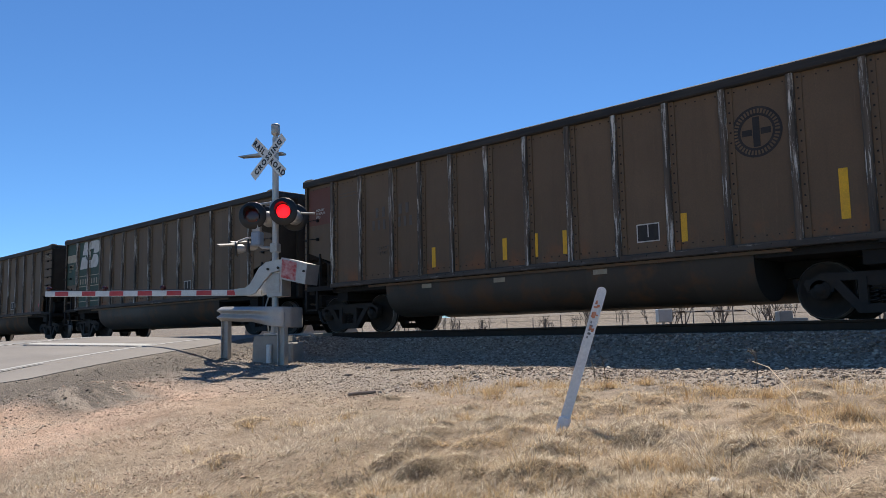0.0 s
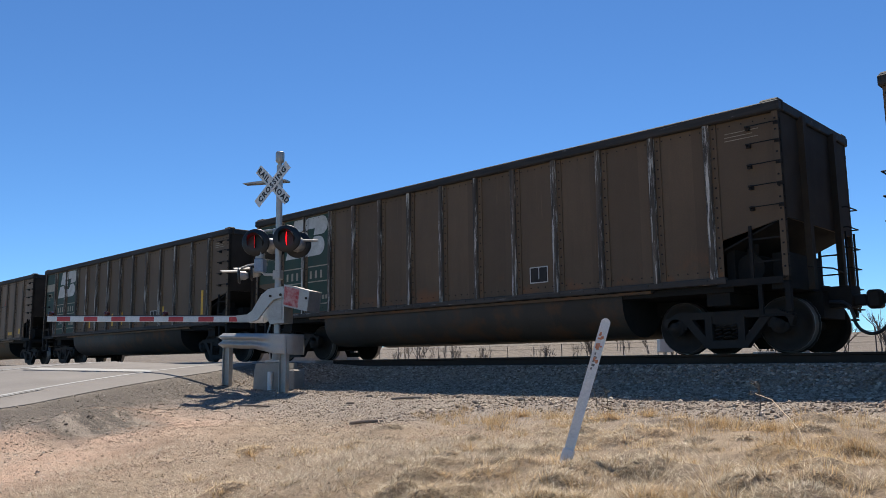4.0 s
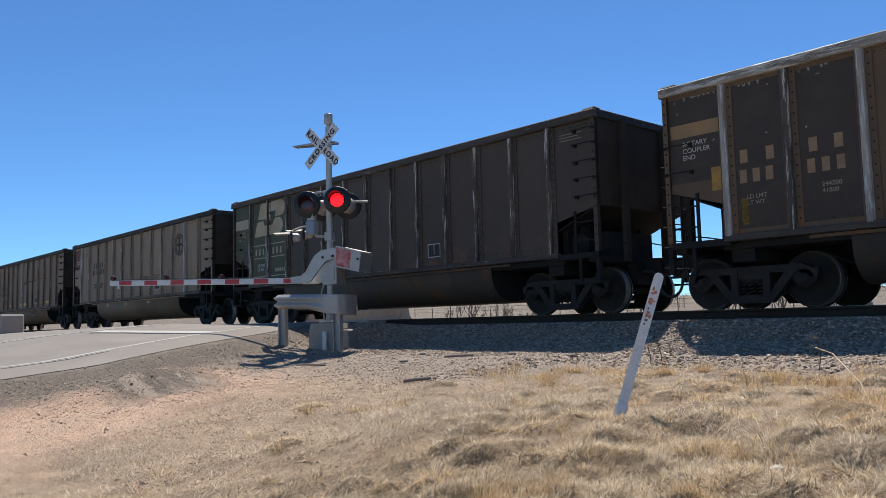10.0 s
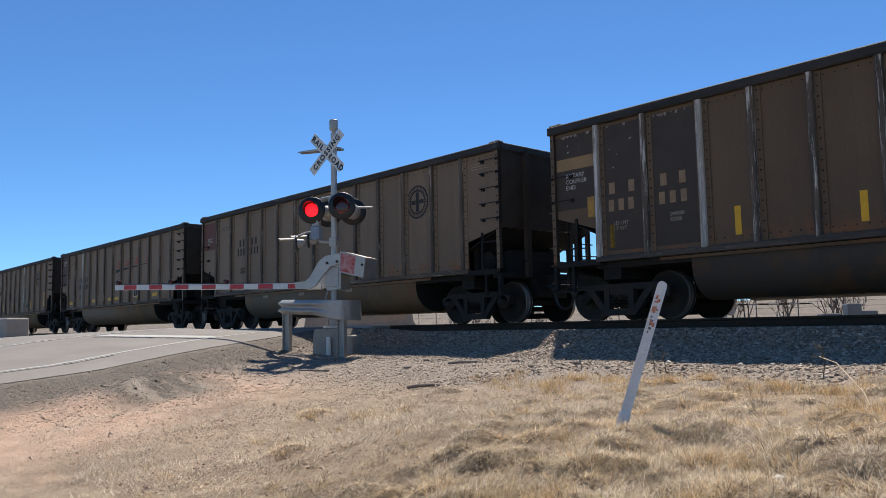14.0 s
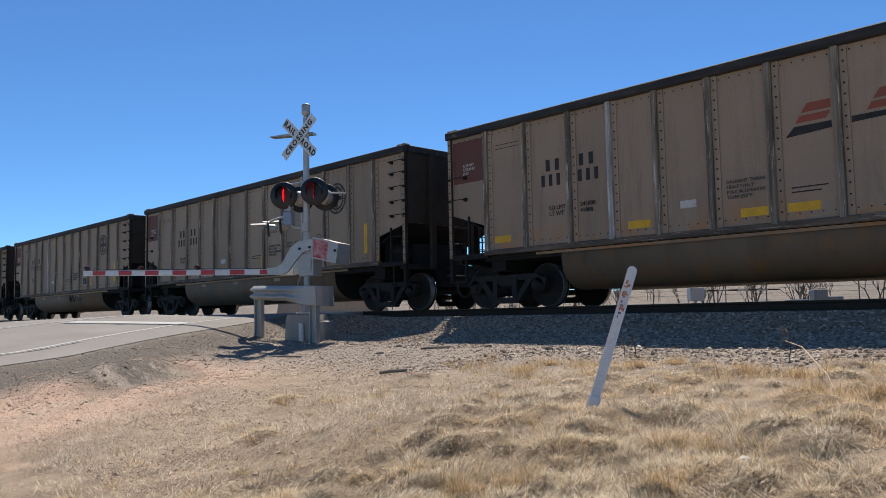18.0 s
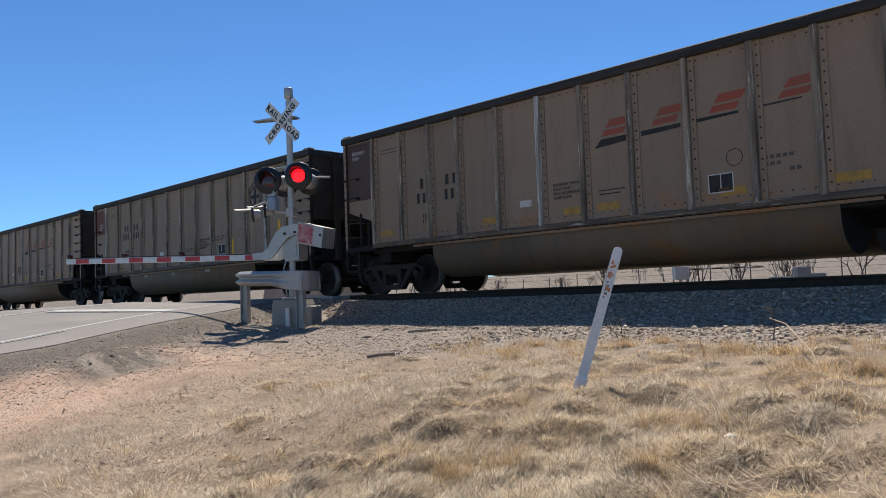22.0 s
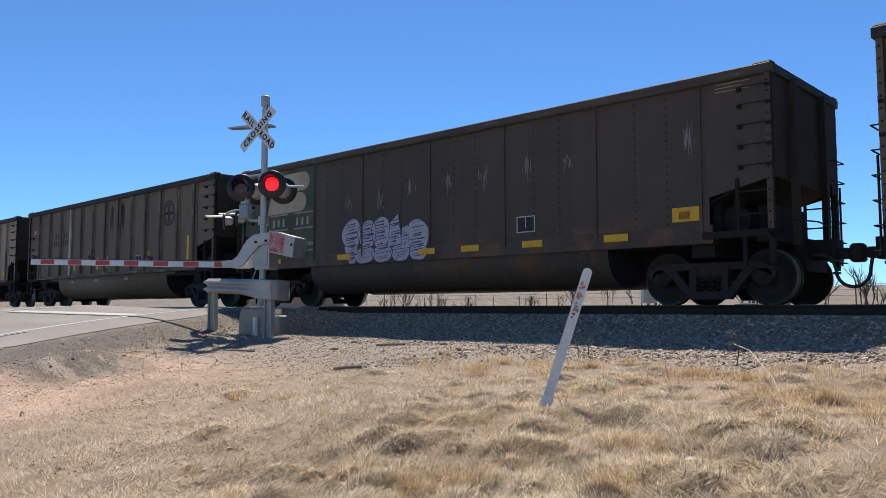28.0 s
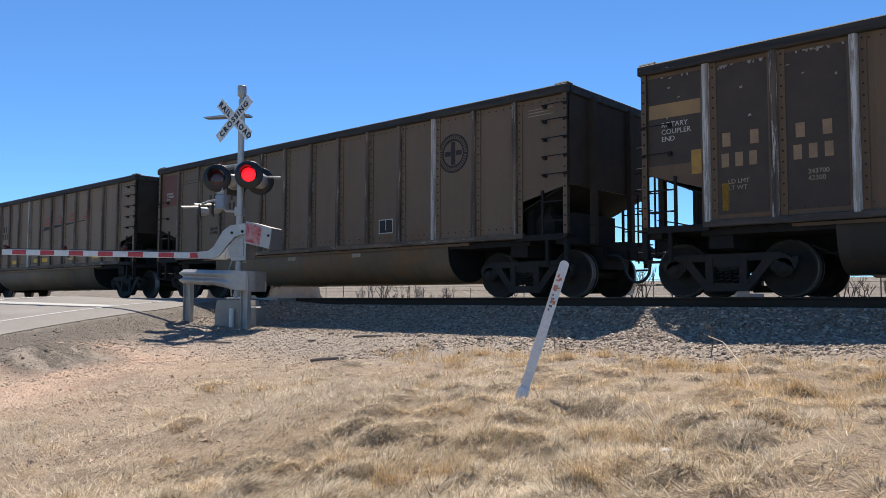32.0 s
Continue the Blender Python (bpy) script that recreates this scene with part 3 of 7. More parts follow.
def ground_mat():
    m, nt, b = node_mat("dry_ground")
    pos = coords(nt, (1, 1, 1), True)
    big = noise_of(nt, pos, 0.35, 5, 0.6)
    mid = noise_of(nt, pos, 2.2, 6, 0.7)
    fine = noise_of(nt, pos, 38, 5, 0.75)
    sep = nt.nodes.new("ShaderNodeSeparateXYZ")
    nt.links.new(pos, sep.inputs[0])

    def lin(ax, ay, c):
        a = nt.nodes.new("ShaderNodeMath")
        a.operation = "MULTIPLY_ADD"
        nt.links.new(sep.outputs[0], a.inputs[0])
        a.inputs[1].default_value, a.inputs[2].default_value = ax, c
        d = nt.nodes.new("ShaderNodeMath")
        d.operation = "MULTIPLY_ADD"
        nt.links.new(sep.outputs[1], d.inputs[0])
        d.inputs[1].default_value = ay
        nt.links.new(a.outputs[0], d.inputs[2])
        return d.outputs[0]

    def wobble(v, k, src):
        a = nt.nodes.new("ShaderNodeMath")
        a.operation = "MULTIPLY_ADD"
        nt.links.new(src, a.inputs[0])
        a.inputs[1].default_value = k
        nt.links.new(v, a.inputs[2])
        return a.outputs[0]
    straw = ramp(nt, mid, [(0.28, (0.24, 0.165, 0.10)), (0.5, (0.46, 0.33, 0.21)), (0.72, (0.62, 0.455, 0.30))])
    dirt = ramp(nt, mid, [(0.25, (0.52, 0.325, 0.21)), (0.55, (0.72, 0.475, 0.32)), (0.8, (0.78, 0.55, 0.385))])
    gravel = ramp(nt, fine, [(0.25, (0.20, 0.155, 0.115)), (0.5, (0.40, 0.315, 0.24)), (0.75, (0.58, 0.475, 0.38))])
    shoulder = ramp(nt, fine, [(0.25, (0.085, 0.066, 0.048)), (0.5, (0.18, 0.142, 0.106)), (0.75, (0.36, 0.29, 0.22))])
    # bare red dirt between the road and the grass
    o = lin(ROAD_N[0], ROAD_N[1], -ROAD_E[0] * ROAD_N[0] - ROAD_E[1] * ROAD_N[1])

    def shifted(v, k=0.1, c=0.5):
        a = nt.nodes.new("ShaderNodeMath")
        a.operation = "MULTIPLY_ADD"
        nt.links.new(v, a.inputs[0])
        a.inputs[1].default_value, a.inputs[2].default_value = k, c
        return a.outputs[0]
    ow = shifted(wobble(o, 2.6, big))
    dirt_in = grey(nt, ow, 0.5 + 0.1 * -6.3 + 0.13, 0.5 + 0.1 * -4.4 + 0.13)
    yw = shifted(wobble(lin(0, 1, 0), 1.6, mid), 0.05, 0.0)
    stones_in = grey(nt, shifted(wobble(lin(-0.12, 1, 0), 2.2, big), 0.05, 0.0), 0.42, 0.50)
    dirt = mix(nt, grey(nt, noise_of(nt, pos, 0.9, 6, 0.7), 0.45, 0.62, 0, 0.7), dirt, (0.60, 0.435, 0.30))
    col = mix(nt, dirt_in, straw, dirt)
    col = mix(nt, stones_in, col, gravel)
    # the gravel shoulder and its heap
    sh = shifted(wobble(o, 1.6, mid))
    heap_at = nt.nodes.new("ShaderNodeVectorMath")
    heap_at.operation = "SUBTRACT"
    heap_at.inputs[1].default_value = (-12.3, 4.95, -0.7)
    nt.links.new(pos, heap_at.inputs[0])
    reach = nt.nodes.new("ShaderNodeVectorMath")
    reach.operation = "LENGTH"
    nt.links.new(heap_at.outputs[0], reach.inputs[0])
    in_heap = grey(nt, shifted(wobble(reach.outputs["Value"], 1.2, mid), 0.2, 0.0), 0.26, 0.4, 1.0, 0.0)
    both = nt.nodes.new("ShaderNodeMath")
    both.operation = "MAXIMUM"
    nt.links.new(grey(nt, sh, 0.31, 0.39), both.inputs[0])
    nt.links.new(in_heap, both.inputs[1])
    col = mix(nt, both.outputs[0], col, shoulder)
    dust = mix(nt, 1.0, grey(nt, noise_of(nt, coords(nt, (1, 2.5, 1), True), 1.1, 5, 0.65), 0.47, 0.58), grey(nt, shifted(wobble(reach.outputs["Value"], 0.7, mid), 0.3, 0.0), 0.25, 0.5, 1.0, 0.0), "MULTIPLY")
    col = mix(nt, dust, col, (0.50, 0.40, 0.30))
    # dust blown over the edge of the asphalt
    col = mix(nt, grey(nt, shifted(wobble(o, 0.9, mid)), 0.43, 0.475, 0, 0.85), col, (0.37, 0.305, 0.24))
    brush = noise_of(nt, coords(nt, (0.25, 1, 1), True), 0.9, 6, 0.75)
    far_field = mix(nt, grey(nt, brush, 0.46, 0.6, 0, 0.8), ramp(nt, big, [(0.3, (0.185, 0.137, 0.092)), (0.7, (0.265, 0.203, 0.137))]), (0.10, 0.075, 0.053))
    col = mix(nt, grey(nt, yw, 0.86, 0.93), col, far_field)
    speck = noise_of(nt, pos, 95, 3, 0.8)
    col = mix(nt, 0.55, col, grey(nt, fine, 0.3, 0.7, 0.45, 1.0), "MULTIPLY")
    col = mix(nt, 0.9, col, grey(nt, speck, 0.36, 0.52, 0.25, 1.0), "MULTIPLY")
    col = mix(nt, grey(nt, speck, 0.6, 0.68, 0, 0.55), col, (0.74, 0.62, 0.49))
    nt.links.new(col, b.inputs["Base Color"])
    b.inputs["Roughness"].default_value = 0.95
    h = mix(nt, 0.5, fine, noise_of(nt, pos, 9, 5, 0.7))
    bump(nt, b, h, 1.0, 0.05)
    return m


def asphalt_mat():
    m, nt, b = node_mat("worn_asphalt")
    pos = coords(nt, (1, 1, 1), True)
    fine = noise_of(nt, pos, 70, 4, 0.8)
    big = noise_of(nt, pos, 0.7, 5, 0.6)
    col = ramp(nt, big, [(0.3, (0.205, 0.178, 0.152)), (0.7, (0.27, 0.237, 0.204))])
    col = mix(nt, 0.5, col, grey(nt, fine, 0.3, 0.7, 0.5, 1.0), "MULTIPLY")
    nt.links.new(col, b.inputs["Base Color"])
    b.inputs["Roughness"].default_value = 0.9
    bump(nt, b, fine, 0.5, 0.006)
    return m


MAT["ground"] = ground_mat()
MAT["asphalt"] = asphalt_mat()

gx = np.unique(np.round(np.concatenate([spread(-1600, -25, 3, 1200, 0.12), np.arange(-8.0, 2.2, 0.045)]), 3))
gy = np.unique(np.round(np.concatenate([spread(-60, 1.5, 19, 2600, 0.12), np.arange(2.0, 8.2, 0.045)]), 3))
XX, YY = np.meshgrid(gx, gy)
ZZ = rough_land(XX, YY)
idx = np.arange(XX.size).reshape(XX.shape)
quads = np.stack([idx[:-1, :-1], idx[:-1, 1:], idx[1:, 1:], idx[1:, :-1]], -1).reshape(-1, 4)
ground = pieces("ground", np.stack([XX, YY, ZZ], -1).reshape(-1, 3), quads, MAT["ground"], "dry straw-coloured ground with bare reddish dirt and gravel", "ground", True)
ground["kind"] = "structure"

# ---- the road, its lines ----
def road_point(s, o, lift=0.0):
    """A place on the road: s metres towards the track from the edge point, o metres across."""
    x = ROAD_E[0] + ROAD_R[0] * s + ROAD_N[0] * o
    y = ROAD_E[1] + ROAD_R[1] * s + ROAD_N[1] * o
    return x, y, float(road_z(np.float64(x), np.float64(y))) + lift


def road_strip(s0, s1, o0, o1, lift, thick=0.0, step=0.5):
    g = Geo()
    n = max(2, int((s1 - s0) / step) + 1)
    m = max(2, int((o1 - o0) / 0.4) + 1)
    v = [road_point(s0 + (s1 - s0) * i / (n - 1), o0 + (o1 - o0) * j / (m - 1), lift) for i in range(n) for j in range(m)]
    f = [(i * m + j, i * m + j + 1, (i + 1) * m + j + 1, (i + 1) * m + j) for i in range(n - 1) for j in range(m - 1)]
    g.add(v, f, True)
    if thick:
        edge = [j for j in range(m)] + [(i + 1) * m - 1 for i in range(1, n)] + [n * m - 1 - j for j in range(1, m)] + [i * m for i in range(n - 2, 0, -1)]
        k = len(edge)
        g.add([v[e] for e in edge] + [(v[e][0], v[e][1], v[e][2] - thick) for e in edge], [(a, (a + 1) % k, k + (a + 1) % k, k + a) for a in range(k)])
    return g


road = part("road", road_strip(-45, 90, -0.95, 8.9, 0.0, 0.12), MAT["asphalt"])
tagged(road, "sun-bleached grey asphalt road over the level crossing", "road", kind="structure")
for nm, a in (("edge_line", (-45, 5.2, -0.06, 0.06)), ("edge_line", (-45, 4.0, 7.75, 7.87)), ("edge_line", (-6.5, -3.0, -0.19, -0.14)), ("centre_line", (-45, 4.0, 3.75, 3.86)),
              ("centre_line", (-45, 4.0, 4.0, 4.11)), ("stop_line", (0.05, 0.55, 0.1, 3.5))):
    part(nm, road_strip(*a, 0.006), MAT["line_white"], road)

# ---- the track ----
track = thing("railway_track", "dark railway track on a stone ballast bank", "railway track", kind="structure")
RAIL_PROFILE = [(-0.07, -0.186), (0.07, -0.186), (0.07, -0.172), (0.012, -0.15), (0.009, -0.05), (0.036, -0.038), (0.037, -0.008), (0.03, 0.0), (-0.03, 0.0),
                (-0.037, -0.008), (-0.036, -0.038), (-0.009, -0.05), (-0.012, -0.15), (-0.07, -0.172)]
for s in (-1, 1):
    rail = part("rail", Geo().prism([(TRACK_Y + s * 0.754 + a, z) for a, z in RAIL_PROFILE], "x", -420, 160), MAT["rail_side"], track, "rusty steel rail")
    part("rail_head", Geo().box(-420, 160, TRACK_Y + s * 0.754 - 0.026, TRACK_Y + s * 0.754 + 0.026, -0.002, 0.001), MAT["bright"], rail, "polished running surface")
tie_mesh = Geo().cbox(-0.115, 0.115, -1.3, 1.3, -0.17, 0.0, 0.02).mesh("sleeper", MAT["wood"])
for i in range(150):
    tie = part("sleeper", tie_mesh, None, track)
    tie.location = (-62 + i * 0.52, TRACK_Y, -0.186)
panel_mesh = Geo().cbox(-0.6, 0.6, -0.62, 0.62, -0.16, 0.0, 0.02).mesh("crossing_panel", MAT["concrete"])
outer_mesh = Geo().cbox(-0.6, 0.6, -0.3, 0.3, -0.16, 0.0, 0.02).mesh("crossing_panel", MAT["concrete"])
for i in range(11):
    for me, dy in ((panel_mesh, 0), (outer_mesh, -1.15), (outer_mesh, 1.15)):
        pn = part("crossing_panel", me, None, track)
        pn.location = (-30.3 + i * 1.21 - dy * 0.85, TRACK_Y + dy, -0.004)


# ---- the coal train ----
CAR_L = 14.68            # over the body ends
NEAR = -1.58             # near side, in a car's own space
TOP = 3.94
SILL = 1.22
RIBS = [1.13, 2.20, 3.33, 4.27, 5.24, 6.25, 7.28, 8.30, 9.32, 10.34, 11.36, 12.45, 13.48]
RIBS_EVEN = [1.10, 2.10, 3.05, 3.97, 5.10, 6.20, 7.22, 8.28, 9.37, 10.50, 11.50, 12.48, 13.42]   # the pale cars of another builder
MESHES = {}


def cached(key, make):
    if key not in MESHES:
        MESHES[key] = make()
    return MESHES[key]


def lx(x):
    """From metres ahead of the body's rear end to the car's own space."""
    return x - CAR_L / 2


def body_mesh(material, smooth_side, ribs):
    g = Geo()
    L = CAR_L
    t = 0.03
    for s in (-1, 1):
        y0, y1 = (NEAR + 0.06, NEAR + 0.06 + t) if s < 0 else (-NEAR - 0.06 - t, -NEAR - 0.06)
        # side sheet with both sloping end cut-outs
        pts = [(lx(1.1), SILL), (lx(L - 1.05), SILL), (lx(L - 1.05), 1.82), (lx(L), 2.08), (lx(L), TOP - 0.1), (lx(0), TOP - 0.1), (lx(0), 2.08), (lx(1.1), 1.74)]
        g.prism(pts, "y", y0, y1)
    # end sheets and slope sheets
    w = -NEAR - 0.09
    for s in (-1, 1):
        e = s * L / 2
        g.box(min(e, e - s * t), max(e, e - s * t), -w, w, 2.08, TOP - 0.1)
        # two end posts
        for y in (-0.72, 0.72):
            g.box(min(e, e + s * 0.1), max(e, e + s * 0.1), y - 0.07, y + 0.07, 1.0, TOP - 0.12)
    # floor between the slopes
    g.box(lx(2.4), lx(L - 2.4), -w, w, 1.05, 1.1)
    # corner posts with rivets
    for s in (-1, 1):
        for k in (-1, 1):
            x, y = s * (L / 2 - 0.045), k * (-NEAR - 0.045)
            g.box(x - 0.045, x + 0.045, y - 0.045, y + 0.045, 1.1, TOP - 0.1)
            for i in range(14):
                g.box(x - 0.014, x + 0.014, y + k * 0.045, y + k * 0.057, 1.3 + i * 0.18, 1.328 + i * 0.18)
                if k < 0:
                    g.box(x + s * 0.045, x + s * 0.056, y - 0.014, y + 0.014, 1.3 + i * 0.18, 1.328 + i * 0.18)
    if smooth_side:
        for x in (2.1, 4.0, 6.1, 8.3, 10.4, 12.6):
            for i in range(16):
                for dx in (-0.3, 0.3):
                    g.box(lx(x) + dx - 0.013, lx(x) + dx + 0.013, NEAR + 0.05, NEAR + 0.062, 1.4 + i * 0.15, 1.426 + i * 0.15)
    else:
        # bolt rows along the head and the foot of each panel
        edges = [0.1] + ribs + [L - 0.1]
        for a, b in zip(edges[:-1], edges[1:]):
            count = 5
            for i in range(count):
                x = lx(a + 0.2 + (b - a - 0.32) * i / (count - 1))
                g.box(x - 0.009, x + 0.009, NEAR + 0.048, NEAR + 0.062, TOP - 0.259, TOP - 0.241)
                if 1.2 < a and b < L - 1:
                    g.box(x - 0.009, x + 0.009, NEAR + 0.048, NEAR + 0.062, SILL + 0.1, SILL + 0.118)
    me = edge_wear(g.mesh("body", material), MAT["rivet"], lambda p: p.area < 0.0016)
    # inner side faces coloured near-black to hold the shade under the slopes
    me = edge_wear(me, MAT["soot_shade"], lambda p: abs(p.normal.y) > 0.9 and p.area > 5 and abs(p.center.y) < -NEAR - 0.08)
    # end-facing sheets and the end posts are darker than the sides
    return edge_wear(me, MAT["end_dark"], lambda p: p.area > 0.01 and (abs(p.normal.x) > 0.8 and abs(p.center.x) > CAR_L / 2 - 0.2 or abs(p.center.x) > CAR_L / 2 + 0.01))


def slope_mesh(s):
    """The floor that slopes up to one end: sooty, with the recess shade in its colour."""
    g = Geo()
    w, t, e = -NEAR - 0.095, 0.03, s * (CAR_L / 2 - 0.035)
    a, b = (e, 2.08), (e - s * 2.4, 1.05)
    g.add([(a[0], -w, a[1]), (a[0], w, a[1]), (b[0], w, b[1]), (b[0], -w, b[1]), (a[0], -w, a[1] + t), (a[0], w, a[1] + t), (b[0], w, b[1] + t), (b[0], -w, b[1] + t)],
          [(0, 1, 2, 3), (4, 5, 6, 7), (0, 1, 5, 4), (2, 3, 7, 6), (1, 2, 6, 5), (0, 3, 7, 4)])
    return g.mesh("slope_sheet", MAT["soot_shade"])


def rib_mesh(material, flange):
    """A hat-shaped side post with a riveted flange beside it."""
    g = Geo()
    g.prism([(-0.06, 0.058), (-0.055, 0.0), (-0.04, -0.018), (0.04, -0.018), (0.055, 0.0), (0.06, 0.058)], "z", SILL - 0.02, TOP - 0.14)
    me_hat = len(g.f)
    g.box(0.06, 0.165, 0.042, 0.058, SILL, TOP - 0.15)
    g.box(-0.10, -0.06, 0.045, 0.058, SILL, TOP - 0.15)
    me_flange = len(g.f)
    for i in range(15):
        g.box(0.10, 0.124, 0.03, 0.044, 1.36 + i * 0.166, 1.384 + i * 0.166)
    me = g.mesh("side_post", material)
    for m in (flange, MAT["rivet"]):
        me.materials.append(m)
    for k, p in enumerate(me.polygons):
        if k >= me_flange:
            p.material_index = 2
        elif k >= me_hat:
            p.material_index = 1
    return me


def thin_rib_mesh(material):
    g = Geo()
    g.box(-0.022, 0.022, 0.035, 0.07, SILL, TOP - 0.14)
    for i in range(15):
        g.box(-0.011, 0.011, 0.022, 0.036, 1.36 + i * 0.166, 1.384 + i * 0.166)
    return g.mesh("side_post", material)


def chord_mesh(material, y0, y1):
    g = Geo().cbox(-CAR_L / 2 - 0.05, CAR_L / 2 + 0.04, y0, y1, TOP - 0.17, TOP, 0.02)
    return g.mesh("top_chord", material)


def end_chord_mesh(material, s):
    g = Geo()
    x = s * (CAR_L / 2 - 0.01)
    g.cbox(x - 0.06, x + 0.06, NEAR + 0.11, -NEAR - 0.11, TOP - 0.16, TOP + 0.002, 0.015)
    for y in (NEAR + 0.09, -NEAR - 0.09):
        g.cbox(x - 0.22 * (s > 0) - 0.05, x + 0.22 * (s < 0) + 0.05, y - 0.1, y + 0.1, TOP - 0.03, TOP + 0.045, 0.03)
    return g.mesh("end_chord", material)


def sill_mesh(material, s):
    g = Geo()
    y0, y1 = (NEAR - 0.012, NEAR + 0.1) if s < 0 else (-NEAR - 0.1, -NEAR + 0.012)
    g.cbox(lx(1.05), lx(CAR_L - 1.0), y0, y1, SILL - 0.11, SILL, 0.012)
    for i in range(46):
        x = lx(1.3) + i * 0.268
        g.box(x - 0.014, x + 0.014, y0 - 0.012 if s < 0 else y1, y0 if s < 0 else y1 + 0.012, SILL - 0.055, SILL - 0.027)
    return g.mesh("side_sill", material)


def tub_mesh(material, half):
    """One of the two rounded tubs that hang between the trucks."""
    g = Geo()
    a, b = lx(3.0), lx(CAR_L - 3.0)
    c0 = -0.75 if half < 0 else 0.75
    prof = []
    n = 14
    for i in range(n + 1):
        ang = math.pi * i / n
        prof.append((c0 - 0.70 * math.cos(ang), 0.98 - 0.66 * math.sin(ang) ** 0.85))
    prof = [(prof[0][0], 1.1)] + prof + [(prof[-1][0], 1.1)]
    m = len(prof)
    v = [(a, y, z) for y, z in prof] + [(b, y, z) for y, z in prof]
    g.add(v, [(i, (i + 1) % m, m + (i + 1) % m, m + i) for i in range(m)] + [tuple(range(m)), tuple(range(m, 2 * m))], True)
    g.s[-2:] = [False, False]
    # tub ends coloured near-black, for the shade beside the trucks
    return edge_wear(g.mesh("tub", material), MAT["soot_shade"], lambda p: abs(p.normal.x) > 0.8)


def load_mesh():
    """Heaped coal, seen just over the top."""
    rng = random.Random(5)
    g = Geo()
    nx, ny = 58, 12
    v = []
    for i in range(nx + 1):
        for j in range(ny + 1):
            u, w = i / nx, j / ny
            edge = min(1, min(u, 1 - u) * 12) * min(1, min(w, 1 - w) * 5)
            v.append((lx(0.12) + (CAR_L - 0.24) * u, (NEAR + 0.12) + (-2 * NEAR - 0.24) * w, 3.62 + 0.36 * edge + rng.uniform(-0.06, 0.05)))
    g.add(v, [(i * (ny + 1) + j, (i + 1) * (ny + 1) + j, (i + 1) * (ny + 1) + j + 1, i * (ny + 1) + j + 1) for i in range(nx) for j in range(ny)])
    return g.mesh("coal_load", MAT["coal"])


def under_parts(car):
    """Centre sill, body bolsters, shear plates, end sills and a brake rod."""
    soot_shade = MAT["soot_shade"]
    part("centre_sill", cached(("csill",), lambda: Geo().box(lx(-0.45), lx(CAR_L + 0.45), -0.23, 0.23, 0.72, 1.06).mesh("centre_sill", soot_shade)), None, car)
    part("brake_rod", cached(("rod",), lambda: Geo().tube([(lx(2.5), -0.9, 0.8), (lx(2.9), -0.95, 0.62), (lx(4.2), -0.2, 0.62)], 0.018).mesh("brake_rod", soot_shade)), None, car)
    for s in (-1, 1):
        e = s * CAR_L / 2
        a, b, c = e - s * 1.25, e - s * 0.95, e - s * 3.2
        part("shear_plate", cached(("shear", s), lambda: Geo().box(min(b, c), max(b, c), -1.42, 1.42, 0.99, 1.16).mesh("shear_plate", soot_shade)), None, car)
        part("body_bolster", cached(("bbol", s), lambda: Geo().box(a - 0.2, a + 0.2, -1.35, 1.35, 0.78, 0.99).mesh("body_bolster", soot_shade)), None, car)
        part("end_sill", cached(("esill", s), lambda: Geo().box(min(e, e - s * 0.3), max(e, e - s * 0.3), -1.5, 1.5, 0.98, 1.1).mesh("end_sill", soot_shade)), None, car)
        part("draft_pocket", cached(("draft", s), lambda: Geo().box(min(e + s * 0.1, e - s * 0.12), max(e + s * 0.1, e - s * 0.12), -0.5, 0.5, 0.55, 0.97).mesh("draft_pocket", soot_shade)), None, car)


def platform_mesh(end, material):
    """The side sill's end piece below the ladder, with a step."""
    g = Geo()
    s = -1 if end == "rear" else 1
    e = s * CAR_L / 2
    for k in (-1, 1):
        y = k * (-NEAR - 0.05)
        g.box(min(e, e - s * 1.15), max(e, e - s * 1.15), y - 0.05, y + 0.05, 1.06, 1.17)
        g.box(min(e, e - s * 0.08), max(e, e - s * 0.08), y - 0.05, y + 0.05, 0.62, 1.1)
        g.box(min(e, e - s * 0.5), max(e, e - s * 0.5), y - 0.05, y + 0.05, 0.56, 0.6)
        g.box(min(e - s * 0.44, e - s * 0.5), max(e - s * 0.44, e - s * 0.5), y - 0.03, y + 0.03, 0.6, 1.1)
    g.box(min(e, e - s * 2.9), max(e, e - s * 2.9), -1.45, 1.45, 1.07, 1.09)
    for y in (-0.95, 0.95):
        g.box(min(e - s * 0.72, e - s * 0.86), max(e - s * 0.72, e - s * 0.86), y - 0.07, y + 0.07, 1.09, 1.85)
    return g.mesh("end_platform", material)


def grab_mesh(end, side):
    """One grab iron, at height nought."""
    s = -1 if end == "rear" else 1
    e = s * CAR_L / 2
    y, d = side * -NEAR, side * 0.09
    return (Geo().tube([(e - s * 0.04, y, 0), (e - s * 0.04, y + d, 0), (e - s * 0.5, y + d, 0), (e - s * 0.5, y - side * 0.06, 0)], 0.0095, 5)
            .box(min(e - s * 0.47, e - s * 0.53), max(e - s * 0.47, e - s * 0.53), y - side * 0.03 - 0.035, y - side * 0.03 + 0.035, -0.035, 0.035)
            .box(min(e, e - s * 0.075), max(e, e - s * 0.075), y - 0.012, y + 0.012, -0.03, 0.03).mesh("grab_iron", MAT["soot_shade"]))


